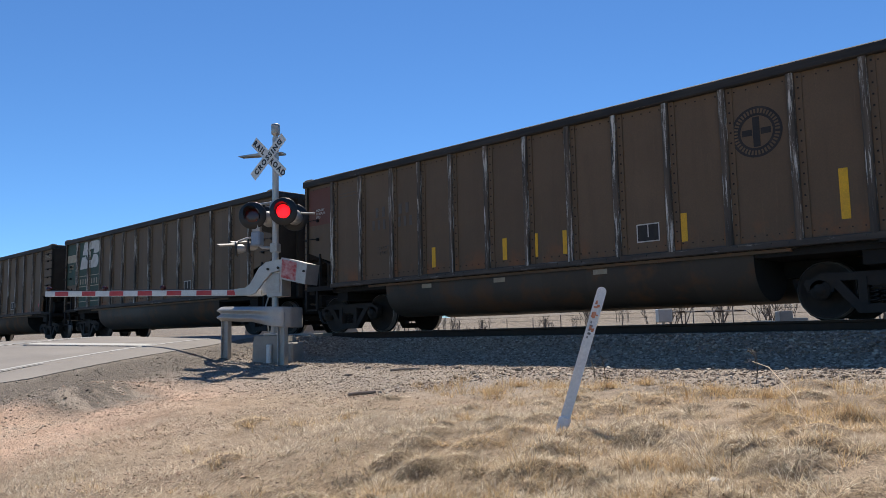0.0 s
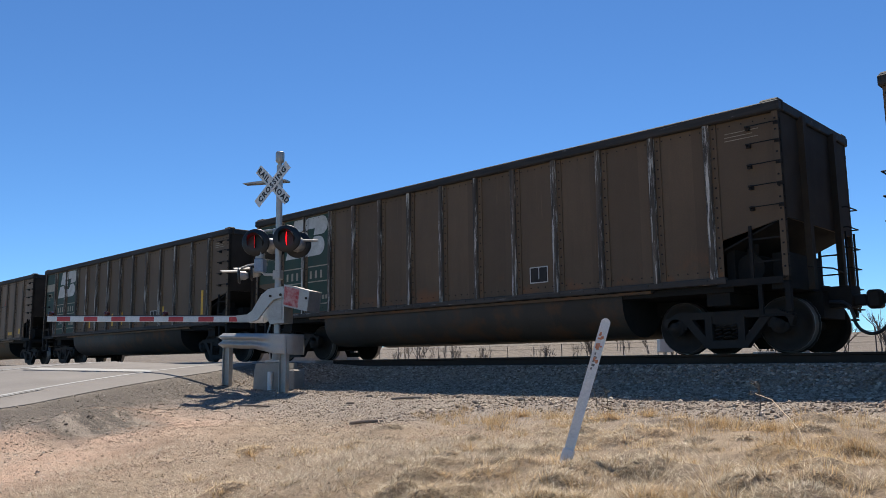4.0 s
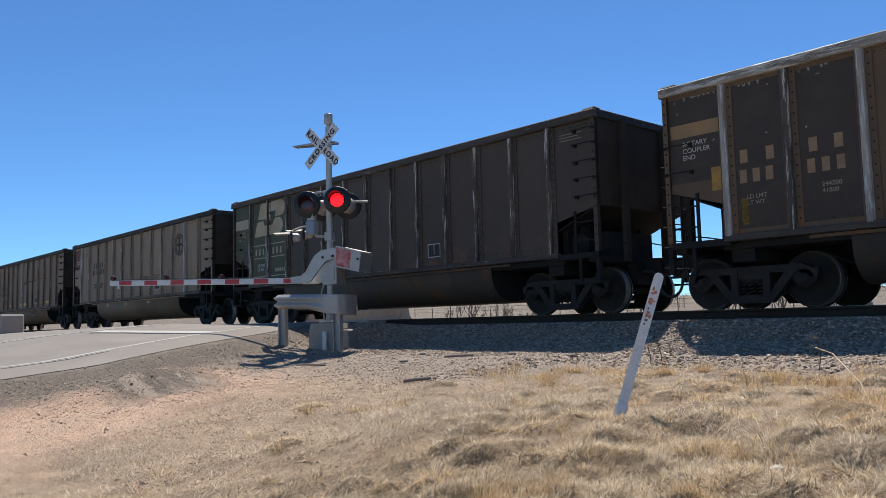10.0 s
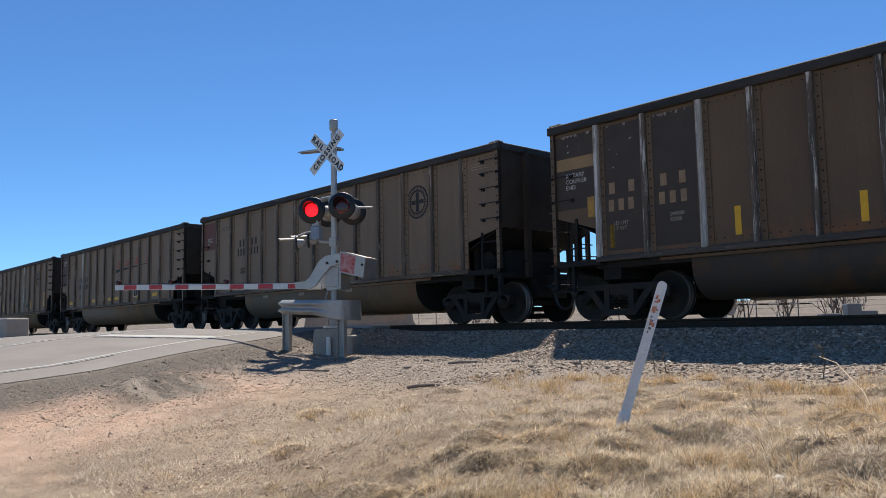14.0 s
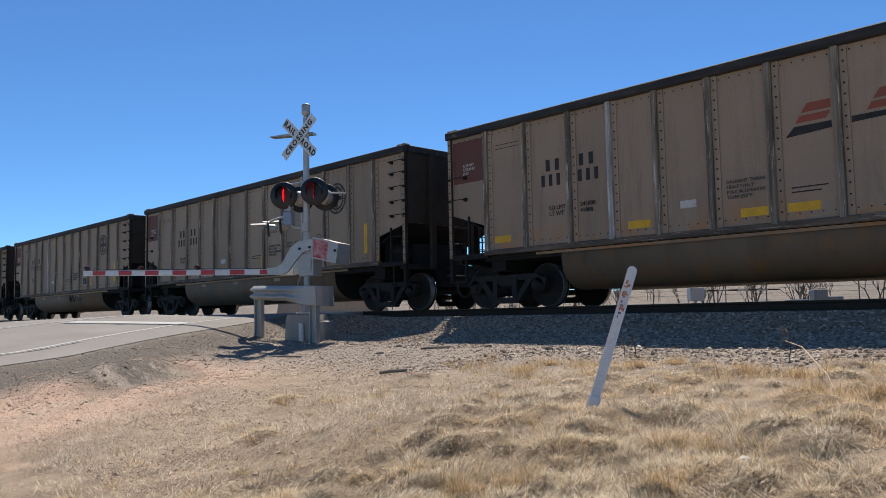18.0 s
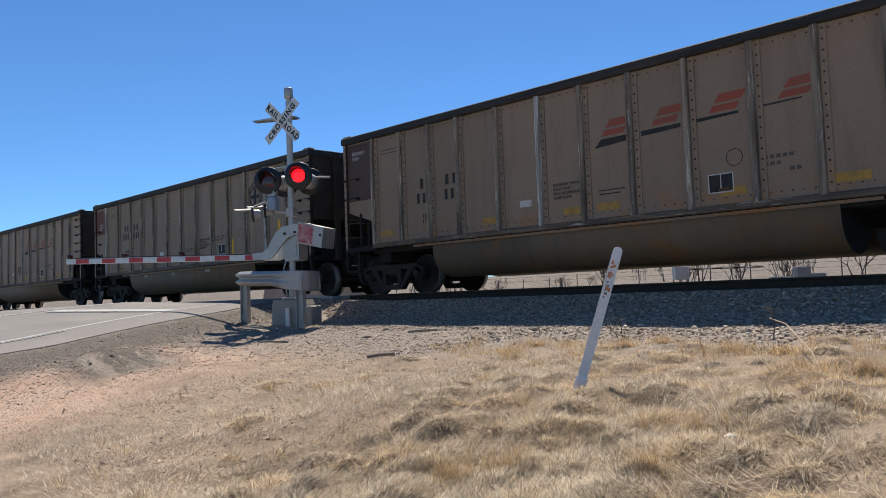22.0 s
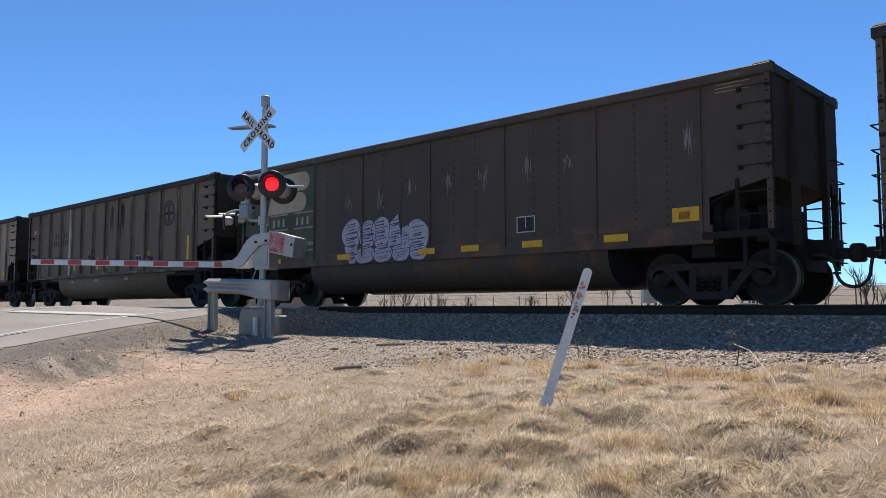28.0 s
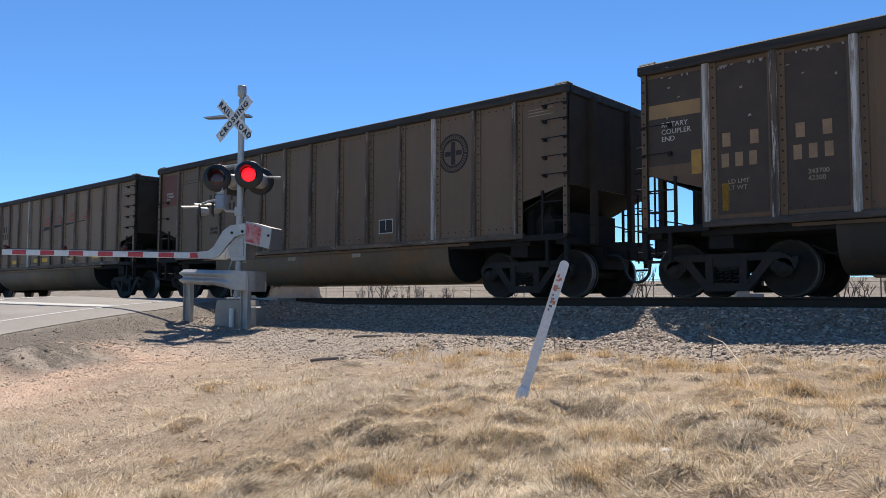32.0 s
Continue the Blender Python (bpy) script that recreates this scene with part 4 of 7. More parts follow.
def step_mesh(end, side):
    """The short ladder in the cut-out: a stile with two rungs."""
    s = -1 if end == "rear" else 1
    e = s * CAR_L / 2
    y = side * -NEAR
    g = Geo()
    g.box(min(e - s * 0.6, e - s * 0.55), max(e - s * 0.6, e - s * 0.55), y - side * 0.05 - 0.02, y - side * 0.05 + 0.02, 1.1, 2.0)
    for z in (1.42, 1.78):
        g.box(min(e - s * 0.58, e - s * 0.03), max(e - s * 0.58, e - s * 0.03), y - side * 0.05 - 0.013, y - side * 0.05 + 0.013, z - 0.013, z + 0.013)
    return g.mesh("step_ladder", MAT["soot_shade"])


def end_rung_mesh(end):
    s = -1 if end == "rear" else 1
    e = s * (CAR_L / 2 + 0.06)
    y0, y1 = (-1.5, -0.95) if end == "rear" else (0.95, 1.5)
    return Geo().tube([(e - s * 0.05, y0, 0), (e + s * 0.07, y0, 0), (e + s * 0.07, y1, 0), (e - s * 0.05, y1, 0)], 0.013, 5).mesh("end_rung", MAT["soot_shade"])


def end_stile_mesh(end, y):
    s = -1 if end == "rear" else 1
    e = s * (CAR_L / 2 + 0.06)
    return Geo().tube([(e, y, 0.7), (e, y, 2.12)], 0.02, 5).mesh("end_stile", MAT["soot_shade"])


def end_rail_mesh(end):
    s = -1 if end == "rear" else 1
    e = s * (CAR_L / 2 + 0.06)
    return Geo().tube([(e, -0.9, 1.35), (e + s * 0.08, 0, 1.38), (e, 0.9, 1.35)], 0.014, 5).mesh("hand_rail", MAT["soot_shade"])


def tank_mesh(end):
    """The brake gear under a slope: an air tank in front, a box and levers behind."""
    g = Geo()
    s = -1 if end == "rear" else 1
    e = s * (CAR_L / 2 - 0.75)
    if end == "front":
        g.cyl((e, -1.2, 1.36), (e, 0.9, 1.36), 0.24, n=16)
        g.box(e - 0.34, e - 0.2, -1.3, 1.3, 1.09, 1.7)
        g.box(e + 0.25, e + 0.5, -0.9, 0.6, 1.09, 1.62)
    else:
        g.box(e - 0.1, e + 0.12, -0.9, 0.9, 1.09, 1.3)
        g.tube([(e, -0.5, 1.28), (e + 0.2, -0.2, 1.4), (e + 0.25, 0.6, 1.34)], 0.03, 6)
    return g.mesh("air_tank" if end == "front" else "draft_box", MAT["soot_shade"])


def coupler_mesh(end):
    g = Geo()
    s = -1 if end == "rear" else 1
    e = s * CAR_L / 2
    g.cbox(min(e, e + s * 0.62), max(e, e + s * 0.62), -0.1, 0.1, 0.74, 0.92, 0.02)
    k = e + s * 0.66
    g.cbox(min(k, k + s * 0.2), max(k, k + s * 0.2), -0.17, 0.06, 0.68, 0.98, 0.04)
    g.cyl((k + s * 0.1, 0.1, 0.7), (k + s * 0.1, 0.1, 0.96), 0.07, n=8)
    return g.mesh("coupler", MAT["iron"])


def hose_mesh(end):
    g = Geo()
    s = -1 if end == "rear" else 1
    e = s * CAR_L / 2
    pts = [(e + s * 0.16, -0.40, 0.80), (e + s * 0.36, -0.40, 0.79), (e + s * 0.46, -0.39, 0.72)]
    for i in range(9):
        a = math.pi / 2 * i / 8
        pts.append((e + s * (0.75 - 0.25 * math.cos(a)), -0.36, 0.55 - 0.27 * math.sin(a)))
    g.tube(pts, 0.028, 7)
    return g.mesh("air_hose", MAT["lamp_black"])


def wheelset_mesh():
    g = Geo()
    g.cyl((0, -1.0, 0), (0, 1.0, 0), 0.085, n=10)
    for s in (-1, 1):
        # flange inside, tread, dished plate, hub
        prof = [(0.0, -0.09), (0.12, -0.09), (0.14, -0.03), (0.34, -0.012), (0.385, -0.06), (0.436, -0.064), (0.454, -0.05), (0.456, 0.05), (0.485, 0.062), (0.482, 0.085), (0.40, 0.085), (0.36, 0.03),
                (0.15, 0.02), (0.13, 0.085), (0.0, 0.09)]
        g.lathe(prof, (0, s * 0.79, 0), (0, -s, 0), 22)
    return edge_wear(g.mesh("wheelset", MAT["wheel"]), MAT["tread"], lambda p: math.hypot(p.center.x, p.center.z) > 0.438 and abs(p.normal.y) < 0.9)


def side_frame_mesh(s):
    """A cast truck side frame: arched top chord, slanting legs, spring pocket."""
    g = Geo()
    y0, y1 = (-1.16, -1.02) if s < 0 else (1.02, 1.16)
    bars = [[(-1.12, 0.56), (-0.86, 0.70), (0.86, 0.70), (1.12, 0.56), (1.08, 0.44), (0.8, 0.58), (-0.8, 0.58), (-1.08, 0.44)],
            [(-0.80, 0.62), (-0.62, 0.62), (-0.28, 0.20), (-0.36, 0.10)], [(0.80, 0.62), (0.62, 0.62), (0.28, 0.20), (0.36, 0.10)],
            [(-0.44, 0.22), (0.44, 0.22), (0.36, 0.09), (-0.36, 0.09)],
            [(-0.34, 0.62), (-0.22, 0.62), (-0.22, 0.2), (-0.34, 0.2)], [(0.34, 0.62), (0.22, 0.62), (0.22, 0.2), (0.34, 0.2)]]
    for k, b in enumerate(bars):
        o = 0.006 * k
        g.prism(b, "y", y0 - o, y1 - o)
    for x in (-0.89, 0.89):
        g.lathe([(0.0, -0.02), (0.13, -0.02), (0.15, 0.01), (0.15, 0.14), (0.0, 0.14)], (x, y1 if s < 0 else y0, 0.457), (0, s, 0), 14)
        g.lathe([(0.0, 0.0), (0.085, 0.0), (0.085, 0.19), (0.0, 0.195)], (x, y1 if s < 0 else y0, 0.457), (0, s, 0), 10)
        g.prism([(x - 0.22, 0.62), (x + 0.22, 0.62), (x + 0.19, 0.42), (x + 0.15, 0.42), (x + 0.12, 0.56), (x - 0.12, 0.56), (x - 0.15, 0.42), (x - 0.19, 0.42)], "y", y0 + 0.02, y1 + 0.01)
    return g.mesh("side_frame", MAT["iron"])


def spring_mesh():
    pts = [(0.058 * math.cos(i * 0.9), 0.05 * math.sin(i * 0.9), 0.23 + i * 0.0087) for i in range(30)]
    return Geo().tube(pts, 0.014, 4).mesh("spring", MAT["iron"])


def bolster_mesh():
    g = Geo().cbox(-0.2, 0.2, -1.12, 1.12, 0.42, 0.68, 0.03)
    g.cyl((0, 0, 0.66), (0, 0, 0.79), 0.2, n=14)
    for s in (-1, 1):
        g.cbox(s * 0.34 - 0.05, s * 0.34 + 0.05, -0.85, 0.85, 0.26, 0.38, 0.02)
    return g.mesh("bolster", MAT["iron"])


FACE = NEAR + 0.06       # the sheet's face, where the markings lie


def plate(name, shapes, material, lift=0.004, face=FACE, thick=0.003):
    """Flat painted shapes on the near side; each a polygon in (x from the rear, z)."""
    g = Geo()
    for p in shapes:
        g.prism([(lx(a), b) for a, b in p], "y", face - lift - thick, face - lift)
    return g.mesh(name, material)


def rect(x0, x1, z0, z1):
    return [(x0, z0), (x1, z0), (x1, z1), (x0, z1)]


def ring(cx, cz, r0, r1, n=28, a0=0.0, a1=2 * math.pi):
    out = []
    for i in range(n):
        a, b = a0 + (a1 - a0) * i / n, a0 + (a1 - a0) * (i + 1) / n
        out.append([(cx + r0 * math.cos(a), cz + r0 * math.sin(a)), (cx + r1 * math.cos(a), cz + r1 * math.sin(a)),
                    (cx + r1 * math.cos(b), cz + r1 * math.sin(b)), (cx + r0 * math.cos(b), cz + r0 * math.sin(b))])
    return out


def annulus(cx, cz, r0, r1, n=36):
    """A ring as one outline, slit along one radius."""
    a = [2 * math.pi * i / n for i in range(n + 1)]
    return [[(cx + r1 * math.cos(t), cz + r1 * math.sin(t)) for t in a] + [(cx + r0 * math.cos(t), cz + r0 * math.sin(t)) for t in a[::-1]]]


def bars(groups, z, h, w, gap):
    """Unreadable or withheld characters, as plain upright bars."""
    out = []
    for x, n in groups:
        out += [rect(x + i * (w + gap), x + i * (w + gap) + w, z, z + h) for i in range(n)]
    return out


def mark(car, name, key, make, label=""):
    return part(name, cached(("mark",) + key, make), None, car, label)


def marks(car, name, key, shapes, material, label="", lift=0.004):
    """The same, one part for each shape."""
    for i, p in enumerate(shapes):
        part(name, cached(("mark", i) + key, lambda: plate(name, [p], material, lift)), None, car, label)


def letters(car, key, words, size, material, x, z, spacing=1.0, label=""):
    me = cached(("text", words, size, material.name), lambda: text_mesh(words, size, material, 0.003, spacing))
    ob = part("lettering", me, None, car, label)
    ob.matrix_basis = Matrix.Translation((lx(x), FACE - 0.012, z)) @ Euler((radians(90), 0, 0)).to_matrix().to_4x4()
    return ob


PAINT = {"dark": ("dark", "rib_flaked", "tub_dark"), "brown": ("brown", "rib_dark", "tub_light"), "umber": ("umber", "rib_dark", "tub_light"), "tan": ("tan", "rib_tan", "tub_light"), "taupe": ("taupe", "rib_tan", "tub_light"), "black": ("black", "rib_flaked", "tub_dark")}
WORDS = {"dark": "dark brown", "brown": "dusty brown", "umber": "dark umber", "tan": "dusty tan-grey", "taupe": "dusty taupe", "black": "sooty black"}
MOVING = []


def coal_car(n, paint, logo, patch, ticks="", weights="", extra=()):
    """One loaded gondola. n counts the cars from the first that fills the view."""
    flat = logo == "flat"
    sheet, rib, tub = (MAT[k] for k in PAINT[paint])
    says = {"roundel": "with a round emblem", "wedge": "with orange slanted blocks", "serif": "with four white blocks", "green": "with a green-white end panel",
            "flat": "with flat riveted sides", "none": "with plain ribbed sides"}[logo]
    car = thing("coal_car", f"{WORDS[paint]} coal gondola {says}, rolling by", "railway car", group="coal cars of the train")
    ribs = [1.1, 2.1, 3.21, 4.1, 5.06, 6.2, 7.29, 8.3, 9.37, 10.4, 11.5, 12.5, 13.5] if flat else RIBS_EVEN if n in (7, 8, 21, 23) else RIBS
    part("body", cached(("body", sheet.name, flat, ribs[0]), lambda: body_mesh(sheet, flat, ribs)), None, car)
    for s in (-1, 1):
        part("top_chord", cached(("chord", s, n == 9, paint == "black"), lambda: chord_mesh(MAT["chord_pale" if n == 9 else "sill_dark" if paint == "black" else "chord"], *((NEAR - 0.045, NEAR + 0.1) if s < 0 else (-NEAR - 0.1, -NEAR + 0.045)))), None, car, "worn bare-edged top rail")
        if flat:
            part("side_skirt", cached(("skirt", s), lambda: Geo().cbox(lx(1.05), lx(CAR_L - 1.0), *((FACE - 0.002, NEAR + 0.1) if s < 0 else (-NEAR - 0.1, -FACE + 0.002)), 0.99, 1.3, 0.012).mesh("side_skirt", sheet)), None, car)
        else:
            part("side_sill", cached(("sill", s, paint in ("dark", "black")), lambda: sill_mesh(MAT["sill_dark" if paint in ("dark", "black") else "sill_dusty"], s)), None, car)
        part("tub", cached(("tub", tub.name, s), lambda: tub_mesh(tub, s)), None, car, "rounded dusty belly tub")
    for s in (-1, 1):
        part("end_chord", cached(("end_chord", s), lambda: end_chord_mesh(MAT["chord"], s)), None, car)
        part("slope_sheet", cached(("slope", s), lambda: slope_mesh(s)), None, car, "sooty sloping end floor, coloured black for the recess shade")
    flange = sheet
    wide = cached(("rib", rib.name, flange.name), lambda: rib_mesh(rib, flange))
    pale = cached(("rib_pale", flange.name), lambda: rib_mesh(MAT["rib_pale"], flange))
    thin = cached(("thin", sheet.name), lambda: thin_rib_mesh(sheet))
    for i, x in enumerate(ribs):
        for s in (-1, 1):
            if flat and s < 0 and i % 2:
                continue
            bare = s < 0 and not flat and (logo == "serif" and i in (0, 2, 12) or paint in ("brown", "tan", "taupe", "umber") and (i * 5 + n * 3) % 11 == 0)
            r = part("side_post", thin if flat and s < 0 else pale if bare else wide, None, car, "bare scraped aluminium post" if bare else "")
            r.matrix_basis = Matrix.Translation((lx(x), NEAR, 0)) if s < 0 else Matrix.Translation((lx(x), -NEAR, 0)) @ Matrix.Rotation(math.pi, 4, "Z")
    part("coal_load", cached(("load",), load_mesh), None, car, "heaped black coal")
    under_parts(car)
    for end in ("rear", "front"):
        part("end_platform", cached(("plat", end), lambda: platform_mesh(end, MAT["soot_shade"])), None, car)
        for s in (-1, 1):
            for z in (2.38, 2.86) if end == "rear" else (2.27, 2.61, 2.95, 3.29, 3.58):
                part("grab_iron", cached(("grab", end, s), lambda: grab_mesh(end, s)), None, car).location = (0, 0, z)
            part("step_ladder", cached(("step", end, s), lambda: step_mesh(end, s)), None, car)
        part("air_tank" if end == "front" else "draft_box", cached(("tank", end), lambda: tank_mesh(end)), None, car)
        for k in range(6):
            part("end_rung", cached(("rung", end), lambda: end_rung_mesh(end)), None, car).location = (0, 0, 0.75 + 0.36 * k)
        for y in (-1.46, -1.0) if end == "rear" else (1.0, 1.46):
            part("end_stile", cached(("stile", end, y), lambda: end_stile_mesh(end, y)), None, car)
        part("hand_rail", cached(("rail", end), lambda: end_rail_mesh(end)), None, car)
        part("coupler", cached(("cp", end), lambda: coupler_mesh(end)), None, car)
        part("air_hose", cached(("hose", end), lambda: hose_mesh(end)), None, car, "black rubber hose")
    for x in (1.25, CAR_L - 1.25):
        truck = new("truck")
        truck.empty_display_size = 0.2
        truck.parent = car
        truck.location = (lx(x), 0, 0)
        part("bolster", cached(("bolster",), bolster_mesh), None, truck)
        for s in (-1, 1):
            part("side_frame", cached(("frame", s), lambda: side_frame_mesh(s)), None, truck)
            part("spring_seat", cached(("seat", s), lambda: Geo().box(-0.22, 0.22, s * 1.09 - 0.07, s * 1.09 + 0.07, 0.49, 0.58).mesh("spring_seat", MAT["iron"])), None, truck)
        for dx in (-0.145, 0.0, 0.145):
            part("spring", cached(("spring",), spring_mesh), None, truck).location = (dx, -1.09, 0)
        for dx in (-0.89, 0.89):
            w = part("wheelset", cached(("wheels",), wheelset_mesh), None, truck)
            w.location = (dx, 0, 0.457)
            MOVING.append((n, w, dx))
    if flat:
        # the flat-sided cars are lower
        for ob in car.children:
            if ob.name.split(".")[0] in ("body", "top_chord", "end_chord", "side_post", "coal_load", "grab_iron"):
                ob.scale.z = 0.955
                ob.location.z *= 0.955
    # --- markings ---
    if patch == "red":
        marks(car, "end_panel", ("red",), [rect(0.12, 1.06, 2.75, 3.68)], MAT["red_patch"], "faded red end panel")
        letters(car, "rc", "ROTARY\nCOUPLER\nEND", 0.088, MAT["white_mark"], 0.42, 3.1)
    elif patch == "plum":
        marks(car, "end_panel", ("plum",), [rect(0.1, 1.08, 2.32, 3.74)], MAT["plum_patch"], "dull plum end panel")
        letters(car, "re", "ROTARY\nEND", 0.125, MAT["white_mark"], 0.3, 3.46)
    elif patch == "black":
        marks(car, "end_panel", ("black",), [rect(0.1, 1.06, 2.2, 3.7), rect(1.2, 2.13, 1.3, 3.7), rect(2.27, 3.26, 1.3, 3.7)], MAT["black_patch"], "black painted end panels")
        mark(car, "tan_stripe", ("stripe",), lambda: plate("tan_stripe", [rect(0.12, 1.06, 3.0, 3.24)], MAT["tan_mark"], 0.008))
        mark(car, "tan_stripe", ("stripe2",), lambda: plate("tan_stripe", [rect(0.86, 1.06, 2.0, 2.4)], MAT["yellow_worn"], 0.008))
        letters(car, "rcb", "ROTARY\nCOUPLER\nEND", 0.12, MAT["white_mark"], 0.34, 2.84)
        marks(car, "lettering_block", ("tanbars",), bars([(1.38, 1), (1.82, 1), (2.5, 1), (2.88, 1)], 2.38, 0.22, 0.13, 0.1), MAT["tan_print"], "", 0.008)
        marks(car, "number_bar", ("tanbars2",), bars([(1.36, 3), (2.46, 3)], 2.05, 0.22, 0.12, 0.1), MAT["tan_print"], "", 0.008)
        letters(car, "ldb", "LD LMT\nLT WT", 0.1, MAT["cream_mark"], 1.46, 1.78)
        if weights:
            letters(car, "wb" + weights, weights, 0.1, MAT["cream_mark"], 2.66, 1.82)
        chip_rng = random.Random(n)
        chips = []
        for k in range(9):
            x, z = chip_rng.choice((chip_rng.uniform(0.2, 0.95), chip_rng.uniform(1.3, 2.05), chip_rng.uniform(2.35, 3.2))), chip_rng.uniform(2.75, 3.66)
            w, h = chip_rng.uniform(0.015, 0.06), chip_rng.uniform(0.015, 0.05)
            chips.append([(x, z), (x + w, z + h * 0.2), (x + w * 0.8, z + h), (x + w * 0.1, z + h * 0.7)])
        for k in range(26):
            x = chip_rng.choice((chip_rng.uniform(0.2, 1.0), chip_rng.uniform(1.3, 2.05), chip_rng.uniform(2.35, 3.2)))
            w, h = chip_rng.uniform(0.03, 0.08), chip_rng.uniform(0.02, 0.07)
            chips.append([(x, 3.7), (x + w * 0.2, 3.7 - h * 0.8), (x + w * 0.6, 3.7 - h), (x + w, 3.7)])
        mark(car, "paint_wear", ("chips", n), lambda: plate("paint_wear", chips, MAT["grey_pale"], 0.008), "chipped bare spots")
    elif patch == "green":
        marks(car, "end_panel", ("green", n < 6), [rect(0.1, 1.06, 2.12, 3.74), rect(1.2, 2.13, 1.24, 3.74), rect(2.27, 3.26, 1.24, 3.74)], MAT["green_fresh" if n < 6 else "green_patch"], "faded green end panels")
        marks(car, "white_stripe", ("gstripe",), [rect(0.1, 1.06, 3.02, 3.32), rect(1.3, 2.1, 2.4, 2.43), rect(2.38, 3.22, 2.4, 2.43), rect(1.3, 2.1, 2.0, 2.03), rect(2.38, 3.22, 2.0, 2.03), rect(1.3, 2.1, 1.42, 1.45), rect(2.38, 3.22, 1.42, 1.45)], MAT["cream_mark"], "", 0.008)
        dx, dz = (-0.2, -0.24) if flat else (0, 0)
        lobe = [math.radians(90 - 18 * i) for i in range(11)]
        upper = [(1.58, 3.24), (1.75, 3.72)] + [(2.95 + 0.25 * math.cos(a), 3.48 + 0.24 * math.sin(a)) for a in lobe] + [(2.6, 3.24), (2.66, 3.42), (2.2, 3.42), (2.1, 3.2)]
        lower = [(1.36, 2.69), (1.52, 3.14), (1.9, 3.18), (1.98, 3.0), (2.45, 3.0), (2.62, 3.2)] + [(2.82 + 0.25 * math.cos(a), 2.95 + 0.25 * math.sin(a)) for a in lobe]
        marks(car, "emblem", ("lobe", n < 6, flat), [[(x + dx, z + dz) for x, z in p] for p in (upper, lower)], MAT["white_mark" if n < 6 else "emblem_cream"], "white slanted emblem band" if n < 6 else "faded cream slanted emblem band", 0.008)
        if not flat:
            tone = MAT["white_mark" if n < 6 else "emblem_cream"]
            for k, (x0, x1, face) in enumerate(((2.162, 2.238, NEAR - 0.0185), (2.262, 2.363, NEAR + 0.0415))):
                mark(car, "emblem", ("over", n < 6, k), lambda: plate("emblem", [rect(x0, x1, 3.4, 3.7), rect(x0, x1, 2.69, 3.0), [(x0, 3.2), (x1, 3.12), (x1, 3.3), (x0, 3.4)]], tone, 0.001, face, 0.002))
        marks(car, "number_bar", ("gnum",), bars([(1.42, 3), (2.46, 3)], 2.1, 0.2, 0.08, 0.14) + bars([(2.6, 5)], 1.55, 0.1, 0.09, 0.04), MAT["cream_mark"], "", 0.008)
        letters(car, "ld", "LD LMT\nLT WT", 0.13, MAT["white_mark"], 1.56, 1.74)
        letters(car, "rcg", "ROTARY\nCOUPLER\nEND", 0.11, MAT["cream_mark"], 0.3, 2.86)
    if patch in ("red", "plum"):
        ink = MAT["black_mark"] if paint in ("tan", "taupe", "brown", "umber") else MAT["grey_mark"]
        marks(car, "lettering_block", ("mark", patch, ink.name), bars([(2.74, 2), (3.55, 2)], 2.68 if patch == "red" else 2.35, 0.23, 0.1, 0.13), ink, "")
        marks(car, "number_bar", ("num", patch, ink.name), bars([(2.62, 3), (3.52, 3)], 2.38 if patch == "red" else 2.02, 0.23, 0.085, 0.105), ink, "")
        letters(car, "ld2", "LD LMT\nLT WT", 0.12, ink, 2.8, 1.9 if patch == "red" else 1.68)
        if weights:
            letters(car, "w" + weights, weights, 0.12, ink, 3.55, 1.9 if patch == "red" else 1.68)
        marks(car, "stencil_line", ("sl", ink.name), [rect(1.4, 2.05, 3.42 - k * 0.08, 3.433 - k * 0.08) for k in range(2)], ink)
    marks(car, "stencil_line", ("fsl", paint), [rect(13.78, 14.34 - 0.1 * (k == 1), 3.56 - k * 0.06, 3.572 - k * 0.06) for k in range(3)], MAT["cream_mark"])
    if logo == "roundel":
        ink = MAT["black_mark"]
        mark(car, "round_emblem", ("roundel",), lambda: plate("round_emblem", annulus(11.88, 2.98, 0.26, 0.41) + [rect(11.825, 11.935, 2.74, 3.22), rect(11.65, 11.81, 2.93, 3.03), rect(11.95, 12.11, 2.93, 3.03)], ink), "dark round emblem with a cross")
        mark(car, "emblem_ring", ("roundel2", paint), lambda: plate("emblem_ring", [[(11.88 + r * math.cos(a + d), 2.98 + r * math.sin(a + d)) for r, d in ((0.30, -0.045), (0.37, -0.045), (0.37, 0.045), (0.30, 0.045))] for a in [0.16 * k for k in range(39)]], sheet, 0.0075))
    elif logo == "wedge":
        blocks = []
        for k, x in enumerate((7.66, 8.69, 9.76, 10.9)):
            z = 2.72 + 0.016 * k
            blocks += [[(x, z), (x + 0.46, z + 0.01), (x + 0.53, z + 0.12), (x + 0.07, z + 0.11)], [(x + 0.09, z + 0.15), (x + 0.56, z + 0.16), (x + 0.66, z + 0.3), (x + 0.19, z + 0.29)]]
        marks(car, "lettering_block", ("wedge",), blocks, MAT["orange_mark"], "orange-red slanted block")
